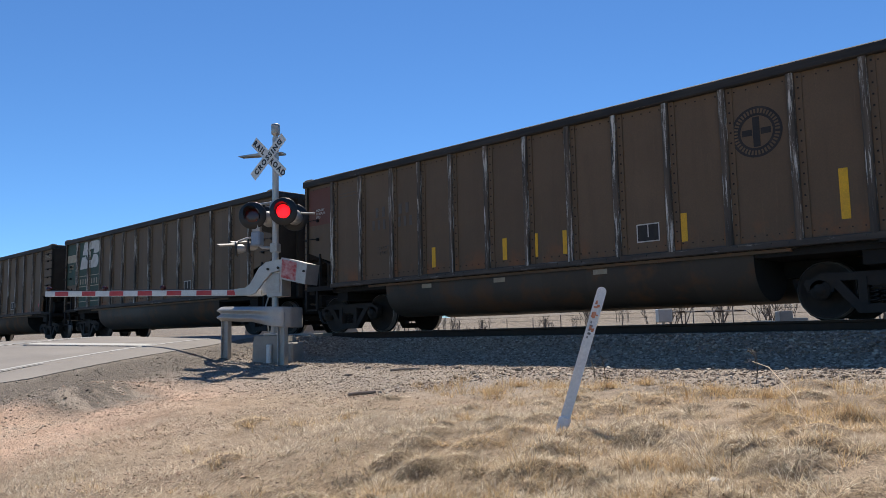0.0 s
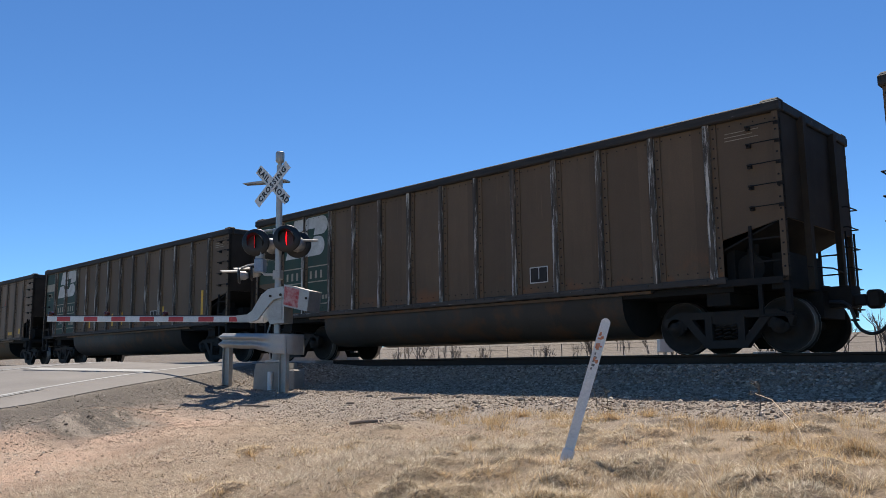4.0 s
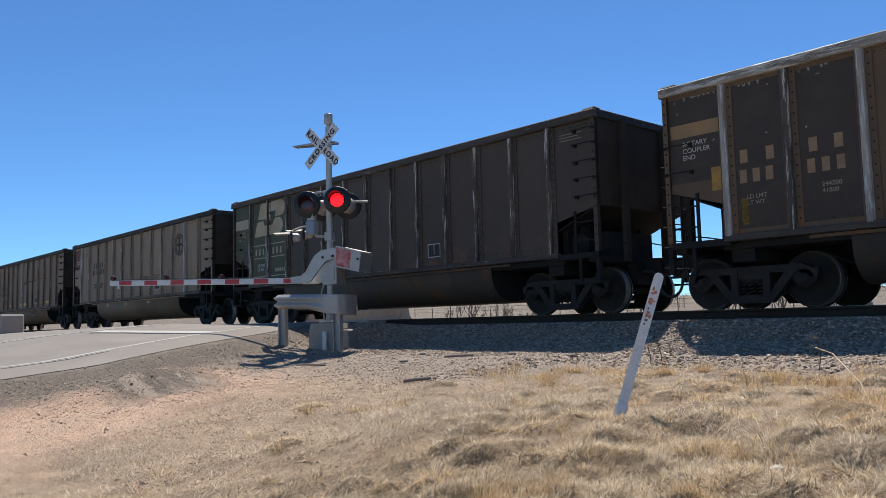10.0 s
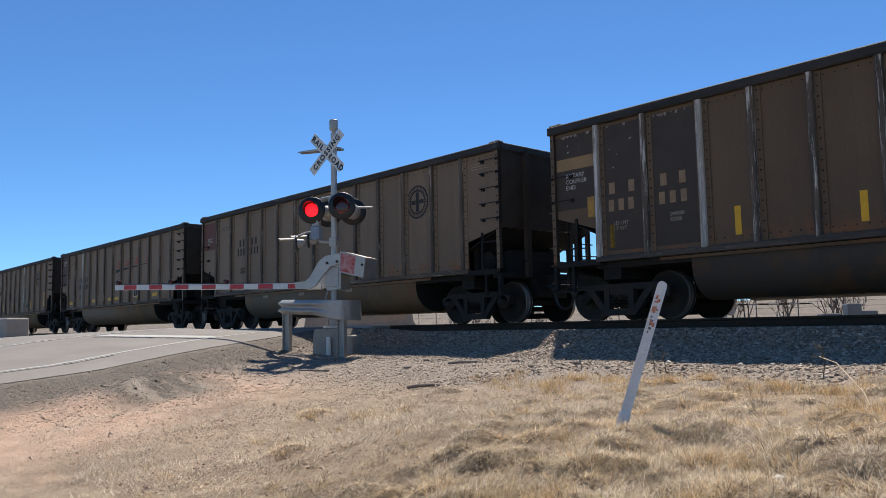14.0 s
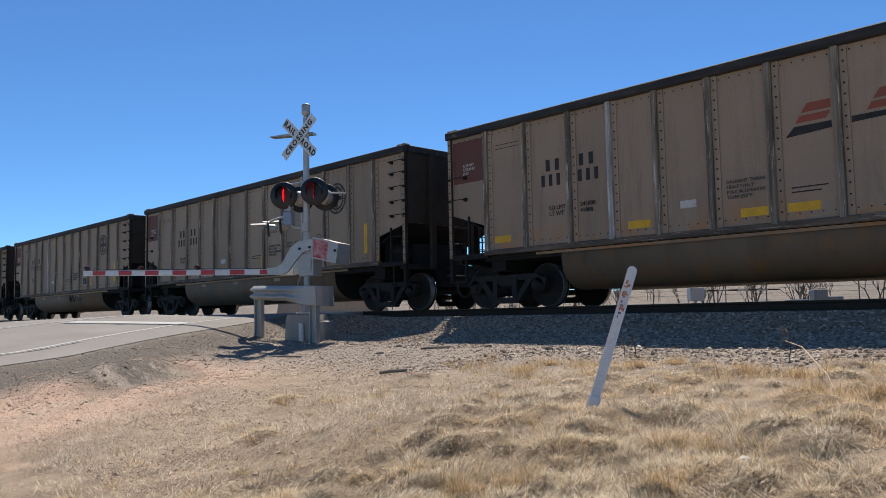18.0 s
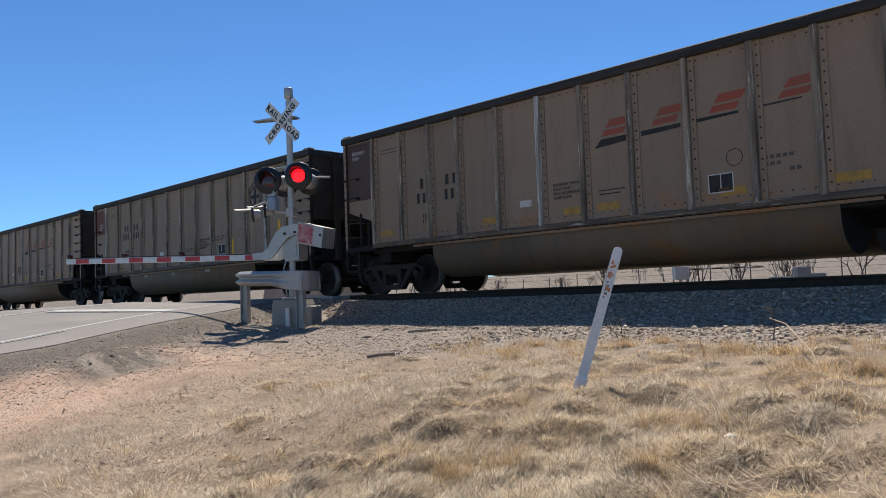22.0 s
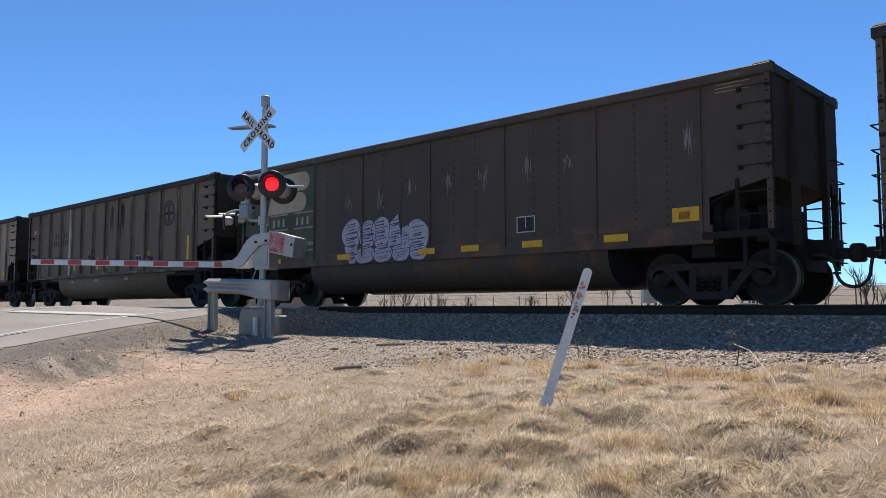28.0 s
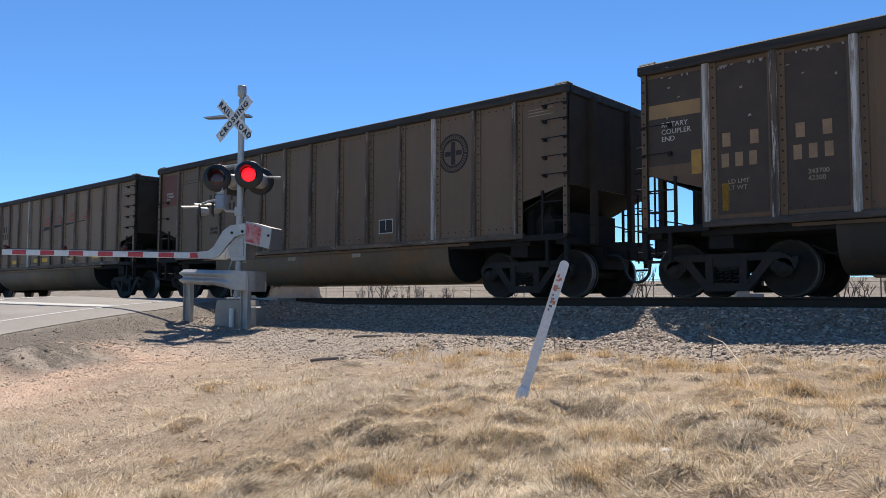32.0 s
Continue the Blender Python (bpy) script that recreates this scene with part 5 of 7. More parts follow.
        marks(car, "wedge_line", ("wedge2",), [[(7.5, 2.52), (8.22, 2.575), (8.22, 2.68), (7.64, 2.67)], [(8.48, 2.59), (9.24, 2.625), (9.24, 2.695), (8.48, 2.685)],
                                                                          [(9.5, 2.64), (10.26, 2.675), (10.26, 2.715), (9.5, 2.705)], [(10.52, 2.69), (11.26, 2.715), (11.26, 2.735), (10.52, 2.725)]], MAT["black_mark"], "black tapering underline")
    elif logo == "serif":
        marks(car, "lettering_field", ("field",), [rect(9.5, 10.25, 2.84, 3.74), rect(10.52, 11.28, 2.84, 3.74), rect(11.54, 12.36, 2.84, 3.74), rect(12.62, 13.4, 2.84, 3.74)], MAT["black_patch"], "black painted field")
        slabs = []
        for x in (9.60, 10.62, 11.70, 12.74):
            slabs += [[(x, 2.86), (x + 0.22, 2.86), (x + 0.22, 2.93), (x + 0.18, 2.95), (x + 0.18, 3.41), (x + 0.22, 3.43), (x + 0.22, 3.5), (x, 3.5), (x, 3.43), (x + 0.05, 3.41), (x + 0.05, 2.95), (x, 2.93)],
                      [(x + 0.26, 3.22), (x + 0.5, 3.27), (x + 0.52, 3.5), (x + 0.26, 3.5)], [(x + 0.26, 2.86), (x + 0.46, 2.86), (x + 0.5, 3.12), (x + 0.26, 3.08)]]
        marks(car, "lettering_block", ("slab",), slabs, MAT["white_mark"], "stout white block", 0.008)
    # small stencils that all the cars have
    mark(car, "data_panel", ("data", paint in ("dark", "black")), lambda: plate("data_panel", [[(9.68, 1.42), (10.12, 1.42), (10.12, 1.74), (9.68, 1.74), (9.68, 1.44), (9.7, 1.44), (9.7, 1.72), (9.89, 1.72), (9.89, 1.5), (9.91, 1.5), (9.91, 1.72), (10.1, 1.72), (10.1, 1.44), (9.68, 1.44)]],
                                                                                MAT["white_mark"], 0.008), "white-lined data panel")
    mark(car, "data_field", ("dataf",), lambda: plate("data_field", [rect(9.68, 10.12, 1.42, 1.74)], MAT["black_mark"]))
    if paint in ("tan", "taupe"):
        mark(car, "maker_plate", ("maker",), lambda: plate("maker_plate", [rect(5.65, 5.95, 1.62, 1.75)], MAT["white_mark"]), "small white plate")
    if paint in ("tan", "taupe"):
        marks(car, "stencil_line", ("thaw",), [rect(7.55, 8.1, 1.72, 1.74), rect(7.55, 8.0, 1.65, 1.67)], MAT["black_mark"])
        letters(car, "rad", "RADIANT THAW\nHEAT ONLY\nMAX ALUMINUM\nTEMP 250°F", 0.085, MAT["grey_mark"], 6.5 if logo == "wedge" else 8.52, 1.93)
        mark(car, "test_ring", ("ring", logo), lambda: plate("test_ring", annulus(11.05 if logo == "roundel" else 10.15, 1.97, 0.13, 0.142, 24), MAT["black_mark"]))
        cap_x = 9.5 if logo == "roundel" else 10.62
        mark(car, "stencil_block", ("cap", logo), lambda: plate("stencil_block", bars([(cap_x, 5)], 1.86, 0.06, 0.07, 0.03) + bars([(cap_x, 3)], 1.95 - 0.2 * (logo != "roundel"), 0.06, 0.07, 0.03) + bars([(cap_x + 0.4, 2)], 1.64 if logo != "roundel" else 1.95, 0.06, 0.07, 0.03), MAT["grey_mark"]))
    # reflectors
    if "v" in ticks:
        for x, h in ((8.1, 0.45), (10.52, 0.48)) if paint in ("tan", "taupe") else ((1.36, 0.44) if logo == "serif" else (4.6, 0.44), (3.88, 0.48) if logo == "serif" else (6.62, 0.44), (5.85 if logo == "serif" else 7.4, 0.46), (8.68 if logo == "serif" else 8.1, 0.45), (10.84 if logo == "serif" else 10.52, 0.48)):
            mark(car, "reflector", ("rv", x, "w" in ticks), lambda: plate("reflector", [rect(x, x + 0.11, 1.36, 1.36 + h)], MAT["yellow_worn" if "w" in ticks else "yellow"]), "yellow reflective strip")
        if logo == "serif":
            mark(car, "reflector", ("rs", "w" in ticks), lambda: plate("reflector", [rect(13.72, 13.9, 1.9, 2.4)], MAT["yellow_worn" if "w" in ticks else "yellow"]), "yellow reflective strip")
        else:
            mark(car, "reflector", ("rt", "w" in ticks), lambda: plate("reflector", [rect(13.04, 13.17, 1.45, 2.2)], MAT["yellow_worn" if "w" in ticks else "yellow"]), "yellow reflective strip")
    if "s" in ticks:
        for x in (1.33, 4.17, 6.97, 8.22, 9.82, 11.66):
            mark(car, "reflector", ("rsk", x), lambda: plate("reflector", [rect(x, x + 0.49, 1.12, 1.25)], MAT["yellow"], 0.026), "yellow reflective strip")
    if "h" in ticks:
        for x, w in ((1.32, 0.45), (4.6, 0.46), (6.72, 0.46), (7.48, 0.5), (9.86, 0.46), (11.66, 0.5)):
            mark(car, "reflector", ("rh", x, "w" in ticks), lambda: plate("reflector", [rect(x, x + w, 1.36, 1.5)], MAT["yellow_worn" if "w" in ticks else "yellow"]), "yellow reflective strip")
    if "p" in ticks:
        mark(car, "sticker", ("pink",), lambda: plate("sticker", [rect(13.1, 13.3, 1.42, 1.55)], MAT["pink_mark"]), "small red sticker")
    if "f" in ticks:
        mark(car, "reflector", ("rf",), lambda: plate("reflector", [rect(12.98, 13.46, 1.38, 1.62)], MAT["yellow"]), "broad yellow reflector")
    if "t" in ticks:
        for x in (4.2, 6.3, 8.7):
            mark(car, "tub_plate", ("tp", x), lambda: plate("tub_plate", [rect(x, x + 0.3, 0.93, 1.02)], MAT["cream_mark"], 0.006, NEAR + 0.13), "small pale plate on the tub")
    for what in extra:
        what(car)
    return car


def throw_up(car):
    """Two rows of bulging sprayed shapes, hatched across, with dark outlines; no letters."""
    turns = [j * math.pi / 12 for j in range(24)]
    bulges = [(4.68, 1.72, 0.34, 0.36), (5.25, 1.68, 0.31, 0.34), (5.72, 1.70, 0.30, 0.38), (6.92, 1.52, 0.33, 0.42), (5.15, 1.2, 0.37, 0.2), (5.78, 1.2, 0.34, 0.2), (6.38, 1.2, 0.30, 0.2), (6.95, 1.18, 0.28, 0.17)]
    shapes = [[(cx + rx * math.cos(a) * (1 + 0.08 * math.sin(3 * a + cx)), cz + rz * math.sin(a) * (1 + 0.08 * math.cos(2 * a + cx))) for a in turns] for cx, cz, rx, rz in bulges]
    shapes += [[(5.95, 1.35), (6.05, 1.9), (6.3, 2.08), (6.42, 1.4)], [(6.4, 1.3), (6.44, 1.76), (6.62, 1.8), (6.66, 1.3)], [(4.42, 1.42), (4.62, 1.02), (4.82, 1.02), (4.92, 1.44)]]
    rng = random.Random(11)
    for k, pts in enumerate(shapes):
        cx, cz = sum(p[0] for p in pts) / len(pts), sum(p[1] for p in pts) / len(pts)
        w, h = max(p[0] for p in pts) - cx, max(p[1] for p in pts) - cz
        blob = part("graffiti", Geo().prism([(lx(a), b) for a, b in pts], "y", FACE - 0.010 - 0.0012 * k, FACE - 0.004).mesh("graffiti", MAT["graffiti"]), None, car, "pale lilac sprayed bulging shape")
        line = [[p0, p1, (cx + (p1[0] - cx) * 1.07, cz + (p1[1] - cz) * 1.07), (cx + (p0[0] - cx) * 1.07, cz + (p0[1] - cz) * 1.07)] for p0, p1 in zip(pts, pts[1:] + pts[:1])]
        n = int(h / 0.034)
        for j in range(n):
            v = -0.86 + 1.72 * (j + rng.uniform(0.2, 0.8)) / n
            span = w * math.sqrt(1 - v * v) * 0.85
            x0, x1 = cx - span * rng.uniform(0.5, 1), cx + span * rng.uniform(0.4, 1)
            z0 = cz + v * h
            line.append([(x0, z0), (x1, z0 + rng.uniform(0.0, 0.05)), (x1, z0 + 0.05), (x0, z0 + 0.013)])
        part("graffiti_outline", plate("graffiti_outline", line, MAT["graffiti_line"], 0.012 + 0.0012 * k, FACE, 0.0006), None, blob)


def scrawl(x0, x1, z, h, waves, material="white_mark", face=FACE - 0.02, seed=1):
    """A sprayed wavy line."""
    def put(car):
        rng = random.Random(seed)
        n = 60
        pts = []
        for i in range(n + 1):
            u = i / n
            amp = h * (0.35 + 0.65 * abs(math.sin(2.1 * u + seed)))
            pts.append((lx(x0 + (x1 - x0) * u), face - 0.004 - 0.0, z + amp * math.sin(2 * math.pi * (0.55 * waves * (1 - math.exp(-7 * u)) + 0.45 * waves * u)) + rng.uniform(-0.01, 0.01)))
        part("graffiti", Geo().tube(pts, 0.016, 4).mesh("graffiti", MAT[material]), None, car, "thin sprayed scrawl")
    return put


def dark_runs(xs, lo, hi):
    """Black stains that ran down from the top rail."""
    def put(car):
        rng = random.Random(int(xs[0] * 100))
        for x in xs:
            shapes = []
            for k in range(9):
                u, top = rng.gauss(0, 0.05), hi - abs(rng.gauss(0, 0.12))
                end = lo + (hi - lo) * rng.uniform(0.0, 0.75)
                w = rng.uniform(0.012, 0.035)
                shapes.append([(x + u, top), (x + u + w, top - 0.03), (x + u + w * 0.7, (top + end) / 2), (x + u + w * 0.4, end), (x + u + w * 0.1, (top + end) / 2)])
            mark(car, "dark_stain", ("run", x, lo), lambda: plate("dark_stain", shapes, MAT["black_mark"], 0.001, FACE, 0.002), "black stain run down the sheet")
    return put


def label_panels(car):
    """White fields under the number bars and a full red end panel."""
    for i, p in enumerate((rect(2.52, 3.2, 2.35, 2.64), rect(2.52, 3.2, 2.66, 2.94), rect(3.44, 4.12, 2.35, 2.64), rect(3.44, 4.12, 2.66, 2.94))):
        mark(car, "number_field", ("field", i), lambda: plate("number_field", [p], MAT["white_mark"], 0.001, FACE, 0.002), "white number field")
    mark(car, "end_panel", ("fullred",), lambda: plate("end_panel", [rect(0.1, 1.06, 2.15, 3.72)], MAT["red_fresh"], 0.0075, FACE, 0.002), "fresh red end panel")


def dribbles(car):
    """Pale washed-out smears down a sooty side, each a bundle of thin runs."""
    rng = random.Random(3)
    for x, lo, hi in ((4.55, 2.3, 2.75), (5.64, 2.1, 2.85), (6.68, 2.35, 2.9), (7.82, 2.4, 2.85), (8.82, 2.3, 2.98), (9.95, 2.4, 3.0), (10.9, 2.5, 2.9), (13.3, 2.4, 3.1)):
        shapes = []
        for k in range(16):
            u = rng.gauss(0, 0.07)
            mid = (lo + hi) / 2 + rng.gauss(0, (hi - lo) * 0.14)
            half = (hi - lo) * 0.5 * rng.uniform(0.15, 1.0) * math.exp(-abs(u) * 7)
            w = rng.uniform(0.005, 0.016)
            shapes.append([(x + u, mid - half), (x + u + w, mid - half * 0.3), (x + u + w * 0.6, mid + half), (x + u - w * 0.5, mid + half * 0.2)])
        mark(car, "pale_smear", ("smear", x), lambda: plate("pale_smear", shapes, MAT["smear"]), "pale washed-out smear")


CARS = [
    (-2, "brown", "none", "red", "v", ""), (-1, "dark", "roundel", "red", "v", ""),
    (0, "dark", "roundel", "red", "vt", ""), (1, "dark", "green", "green", "", ""), (2, "dark", "green", "green", "p", ""),
    (3, "dark", "wedge", "plum", "hw", ""), (4, "dark", "green", "green", "", ""), (5, "dark", "green", "green", "v", ""),
    (6, "brown", "wedge", "red", "hf", ""), (7, "tan", "wedge", "plum", "hwp", ""), (8, "taupe", "wedge", "plum", "hwp", ""),
    (9, "dark", "serif", "black", "vp", "244200\n41800"), (10, "black", "green", "green", "", ""), (11, "taupe", "roundel", "red", "vwt", "244300\n41700"),
    (12, "brown", "wedge", "plum", "h", "244100\n41900", scrawl(3.4, 11.2, 0.86, 0.13, 7.5, "cream_mark", NEAR + 0.06, 2)),
    (13, "dark", "serif", "black", "v", "244000\n42000"), (14, "brown", "roundel", "red", "t", ""), (15, "brown", "wedge", "plum", "h", ""),
    (16, "brown", "roundel", "red", "v", ""), (17, "tan", "wedge", "red", "h", "245000\n41000"), (18, "tan", "roundel", "red", "vt", ""),
    (19, "tan", "roundel", "red", "vt", "", scrawl(8.1, 9.6, 0.86, 0.13, 4, "black_mark", NEAR + 0.045, 4)), (20, "brown", "none", "red", "vt", "", label_panels),
    (21, "taupe", "wedge", "plum", "hw", ""), (22, "taupe", "roundel", "red", "vt", ""), (23, "tan", "wedge", "plum", "hw", "243800\n42200"),
    (24, "black", "flat", "green", "", "", dribbles), (25, "tan", "wedge", "red", "h", "245200\n40800", scrawl(4.6, 5.4, 2.16, 0.2, 3, "white_mark", FACE - 0.02, 6)),
    (26, "dark", "serif", "black", "vwp", ""), (27, "black", "flat", "green", "sfp", "", throw_up, dribbles), (28, "umber", "roundel", "red", "vt", "", dark_runs((7.7, 7.82, 8.55, 8.66), 2.3, 3.62)),
    (29, "tan", "wedge", "red", "hf", "", dark_runs((1.5, 1.7, 1.95), 2.95, 3.7)), (30, "dark", "serif", "black", "v", "243700\n42300"), (31, "umber", "roundel", "red", "t", ""),
    (32, "brown", "wedge", "red", "h", ""), (33, "dark", "serif", "black", "v", ""), (34, "umber", "roundel", "red", "v", ""), (35, "dark", "none", "red", "", ""), (36, "brown", "wedge", "plum", "h", ""),
]
# the train's way: an even run of 15.5 m/s with the small slips of its pace
SLIP = [(0, 0.47), (0.5, 0.31), (1, 0.44), (1.5, 0.43), (2, 0.11), (2.5, 0.27), (4.5, 0.66), (5, 0.71), (5.5, 0.59), (6, 0.63), (6.5, 0.42), (7, 0.03), (7.5, -0.19), (8, -0.06), (8.5, -0.11), (9, -0.11), (9.5, -0.18), (10, -0.09), (10.5, -0.22), (11, -0.17), (11.5, -0.19), (12, -0.17), (12.5, -0.31), (13, -0.24), (14, -0.20), (14.5, 0.30), (15, 0.14), (15.5, 0.27), (17.5, 0.09), (18, 0.21), (18.5, -0.38), (19, -0.29), (19.5, -0.19), (20, -0.27), (20.5, -0.34), (21, -0.34), (21.5, -0.33), (22, -0.37), (22.5, -0.23), (23, -0.31), (23.5, -0.36), (24, -0.32), (24.5, -0.37), (26.5, 0.14), (27, 0.24), (27.5, 0.10), (28, 0.25), (28.5, 0.28), (29, 0.24), (29.5, 0.13), (30, -0.32), (30.5, -0.38), (31, -0.32), (31.5, -0.27), (32, -0.31)]
PITCH = 16.18


def rear_x(n, t):
    u = (t - 16) / 16
    return -0.200 * u * u + 248.343 * u + 231.248 + float(np.interp(t, [a for a, _ in SLIP], [b for _, b in SLIP])) - n * PITCH


TRAIN = {}
for row in CARS:
    TRAIN[row[0]] = coal_car(row[0], *row[1:6], extra=row[6:])


# ---- the crossing signal with its gate ----
GATE_AT = Matrix.Translation((-14.68, 9.88, 0)) @ Matrix.Rotation(radians(206), 4, "Z")   # x along the arm, y towards the coming traffic
LENSES = []


def lamp(parent, at, way, rotor=None, name="flasher", aside=False):
    """A flashing-light unit: round black background, housing, hood and lens."""
    m = Matrix.Translation(at) @ Vector(way).to_track_quat("Y", "Z").to_matrix().to_4x4()
    rim = 0.58 if aside else 1.0
    head = part(name, Geo().lathe([(0.0, 0.012), (0.16, 0.014), (0.295 * rim, 0.0), (0.305 * rim, -0.012), (0.30 * rim, -0.03), (0.10, -0.03), (0.0, -0.03)], (0, 0, 0), (0, 1, 0), 36), MAT["lamp_black"], parent, "lamp with a long pale hood" if aside else "round black background disc with a hooded lens")
    head.matrix_basis = m
    part("housing", Geo().lathe([(0.0, -0.30 * (rim + 0.1)), (0.10 * rim, -0.30 * (rim + 0.1)), (0.165 * rim, -0.24 * rim), (0.178 * rim, -0.03)], (0, 0, 0), (0, 1, 0), 24), MAT["galv"], head, "grey lamp housing")
    hood = Geo()
    n = 22
    for k, r in ((0, 0.13), (1, 0.124)) if aside else ((0, 0.178), (1, 0.171)):
        a0, a1 = (radians(40), radians(140)) if aside else (radians(-25), radians(205))
        pts = [(math.cos(a0 + (a1 - a0) * i / n), math.sin(a0 + (a1 - a0) * i / n)) for i in range(n + 1)]
        v = [(c * r, 0.012, s * r) for c, s in pts] + [(c * r * 0.98, (0.16 if aside else 0.10) + 0.24 * max(0, s) ** 0.7, s * r * 0.98) for c, s in pts]
        hood.add(v, [(i, i + 1, n + 2 + i, n + 1 + i) for i in range(n)], True)
    part("hood", hood, MAT["galv" if aside else "lamp_black"], head)
    lens = new("lens")
    lens.empty_display_size = 0.05
    lens.parent = head
    # the lens insert has a lit face and a dark one and turns about its upright axis
    part("lit_face", Geo().lathe([(0.0, 0.008), (0.08, 0.007), (0.14, 0.004), (0.15, 0.001)], (0, 0, 0), (0, 1, 0), 28), MAT["lens_on"], lens, "glowing red lens face") if rotor else None
    part("dark_face", Geo().lathe([(0.0, 0.008), (0.08, 0.007), (0.14, 0.004), (0.15, 0.001)], (0, 0, 0), (0, -1 if rotor else 1, 0), 28), MAT["lens_off"], lens, "dark unlit red lens face")
    lens.location = (0, 0.02, 0)
    if rotor:
        LENSES.append((lens, rotor))
    return head


def blade(parent, tilt, words):
    """One plank of the crossed sign."""
    b = part("sign_blade", Geo().cbox(-0.61, 0.61, -0.004, 0.004, -0.114, 0.114, 0.003), MAT["sign_white"], parent, "white plank with black capitals")
    b.matrix_basis = Matrix.Rotation(radians(tilt), 4, "Y")
    for w, x in words:
        me = text_mesh(w, 0.172, MAT["sign_black"], 0.002, 1.3, "CENTER", 1.0, 0.0065)
        t = part("lettering", me, None, b)
        t.matrix_basis = Matrix.Translation((x, 0.008, -0.06)) @ Euler((radians(90), 0, radians(180))).to_matrix().to_4x4()
    return b


def crossing_signal():
    sig = thing("crossing_signal", "grey crossing signal mast with crossed sign, flashers and lowered gate", "crossing signal", GATE_AT)
    part("mast", Geo().cyl((0, 0, -0.02), (0, 0, 4.34), 0.07, n=20), MAT["mast_paint"], sig)
    part("bell", Geo().lathe([(0.0, 4.64), (0.09, 4.64), (0.098, 4.62), (0.098, 4.43), (0.09, 4.41), (0.05, 4.38), (0.05, 4.33)], (0, 0, 0), (0, 0, 1), 20), MAT["galv"], sig, "grey bell housing on the mast top")
    part("mast_base", Geo().cbox(-0.19, 0.19, -0.19, 0.19, -0.06, 0.0, 0.02).cyl((0, 0, -0.02), (0, 0, 0.16), 0.11, 0.09, 16), MAT["galv"], sig)
    # crossed planks
    sign = new("crossed_sign")
    sign.empty_display_size = 0.1
    sign.parent = sig
    sign.matrix_basis = Matrix.Translation((0.11, 0.13, 3.88)) @ Matrix.Rotation(radians(-13), 4, "Z")
    b1 = blade(sign, 41, (("CROSSING", 0.0),))
    b2 = blade(sign, -43, (("RAIL", 0.37), ("ROAD", -0.37)))
    b2.location = (0, -0.012, 0)
    part("sign_clamp", Geo().cbox(-0.07, 0.07, -0.16, -0.016, -0.05, 0.05, 0.01), MAT["galv"], sign)
    part("side_plate", Geo().prism([(-0.12, 3.98), (0.25, 3.98), (0.98, 4.0), (1.0, 4.02), (0.3, 4.05), (-0.12, 4.02)], "y", -0.26, -0.06), MAT["galv"], sig, "flat plate on a bracket seen edge on")
    # crossarm and four road flashers
    part("crossarm", Geo().tube([(0.55, -0.05, 2.86), (0.1, 0.02, 2.87), (-0.42, -0.05, 2.86)], 0.03, 8).tube([(0.5, 0.05, 2.86), (0.5, 0.05, 2.62)], 0.025, 8).tube([(-0.3, 0.05, 2.86), (-0.3, 0.05, 2.62)], 0.025, 8)
         .cbox(-0.1, 0.1, -0.1, 0.1, 2.72, 2.9, 0.02).tube([(-0.05, -0.2, 2.66), (-0.75, -0.42, 2.64)], 0.026, 8), MAT["galv"], sig, "galvanised lamp crossarm")
    view = Vector((-0.36, 0.93, -0.02))
    lamp(sig, (0.47, 0.18, 2.59), view, "left")
    lamp(sig, (-0.30, 0.18, 2.63), view, "right")
    lamp(sig, (-0.24, -0.44, 2.58), -view)
    lamp(sig, (0.42, -0.47, 2.58), -view)
    # side flashers on a lower bracket, aimed along the arm
    part("side_bracket", Geo().tube([(0, 0, 1.86), (0.30, 0.05, 1.88), (0.42, 0.06, 1.98), (0.42, 0.06, 2.32)], 0.032, 8).tube([(0.42, 0.06, 2.12), (0.66, 0.1, 2.1), (0.78, 0.25, 2.02)], 0.026, 8).cbox(-0.09, 0.09, -0.09, 0.09, 1.76, 1.96, 0.015).cbox(0.33, 0.51, -0.02, 0.14, 2.22, 2.42, 0.03), MAT["galv"], sig)
    part("junction_box", Geo().cbox(0.31, 0.53, -0.06, 0.16, 1.92, 2.24, 0.03).cyl((0.42, 0.05, 2.24), (0.42, 0.05, 2.36), 0.07, 0.055, 14), MAT["blue_grey"], sig, "blue-grey junction box")
    aside = Vector((0.86, 0.5, -0.04))
    lamp(sig, (0.80, 0.30, 1.85), aside, aside=True)
    lamp(sig, (0.66, 0.02, 1.93), aside, aside=True)
    # gate mechanism
    mech = part("gate_mechanism", Geo().prism([(-0.24, 0.80), (0.10, 0.78), (0.18, 0.92), (0.18, 1.32), (0.02, 1.5), (-0.24, 1.5)], "y", -0.26, 0.14), MAT["mast_paint"], sig, "grey gate machine box")
    part("machine_cover", Geo().cbox(-0.2, 0.14, 0.142, 0.16, 0.86, 1.28, 0.008), MAT["galv"], mech)
    part("conduit", Geo().tube([(0.1, 0.1, 0.8), (0.16, 0.12, 0.6), (0.12, 0.12, 0.3), (0.1, 0.1, 0.02)], 0.018, 6), MAT["galv"], mech)
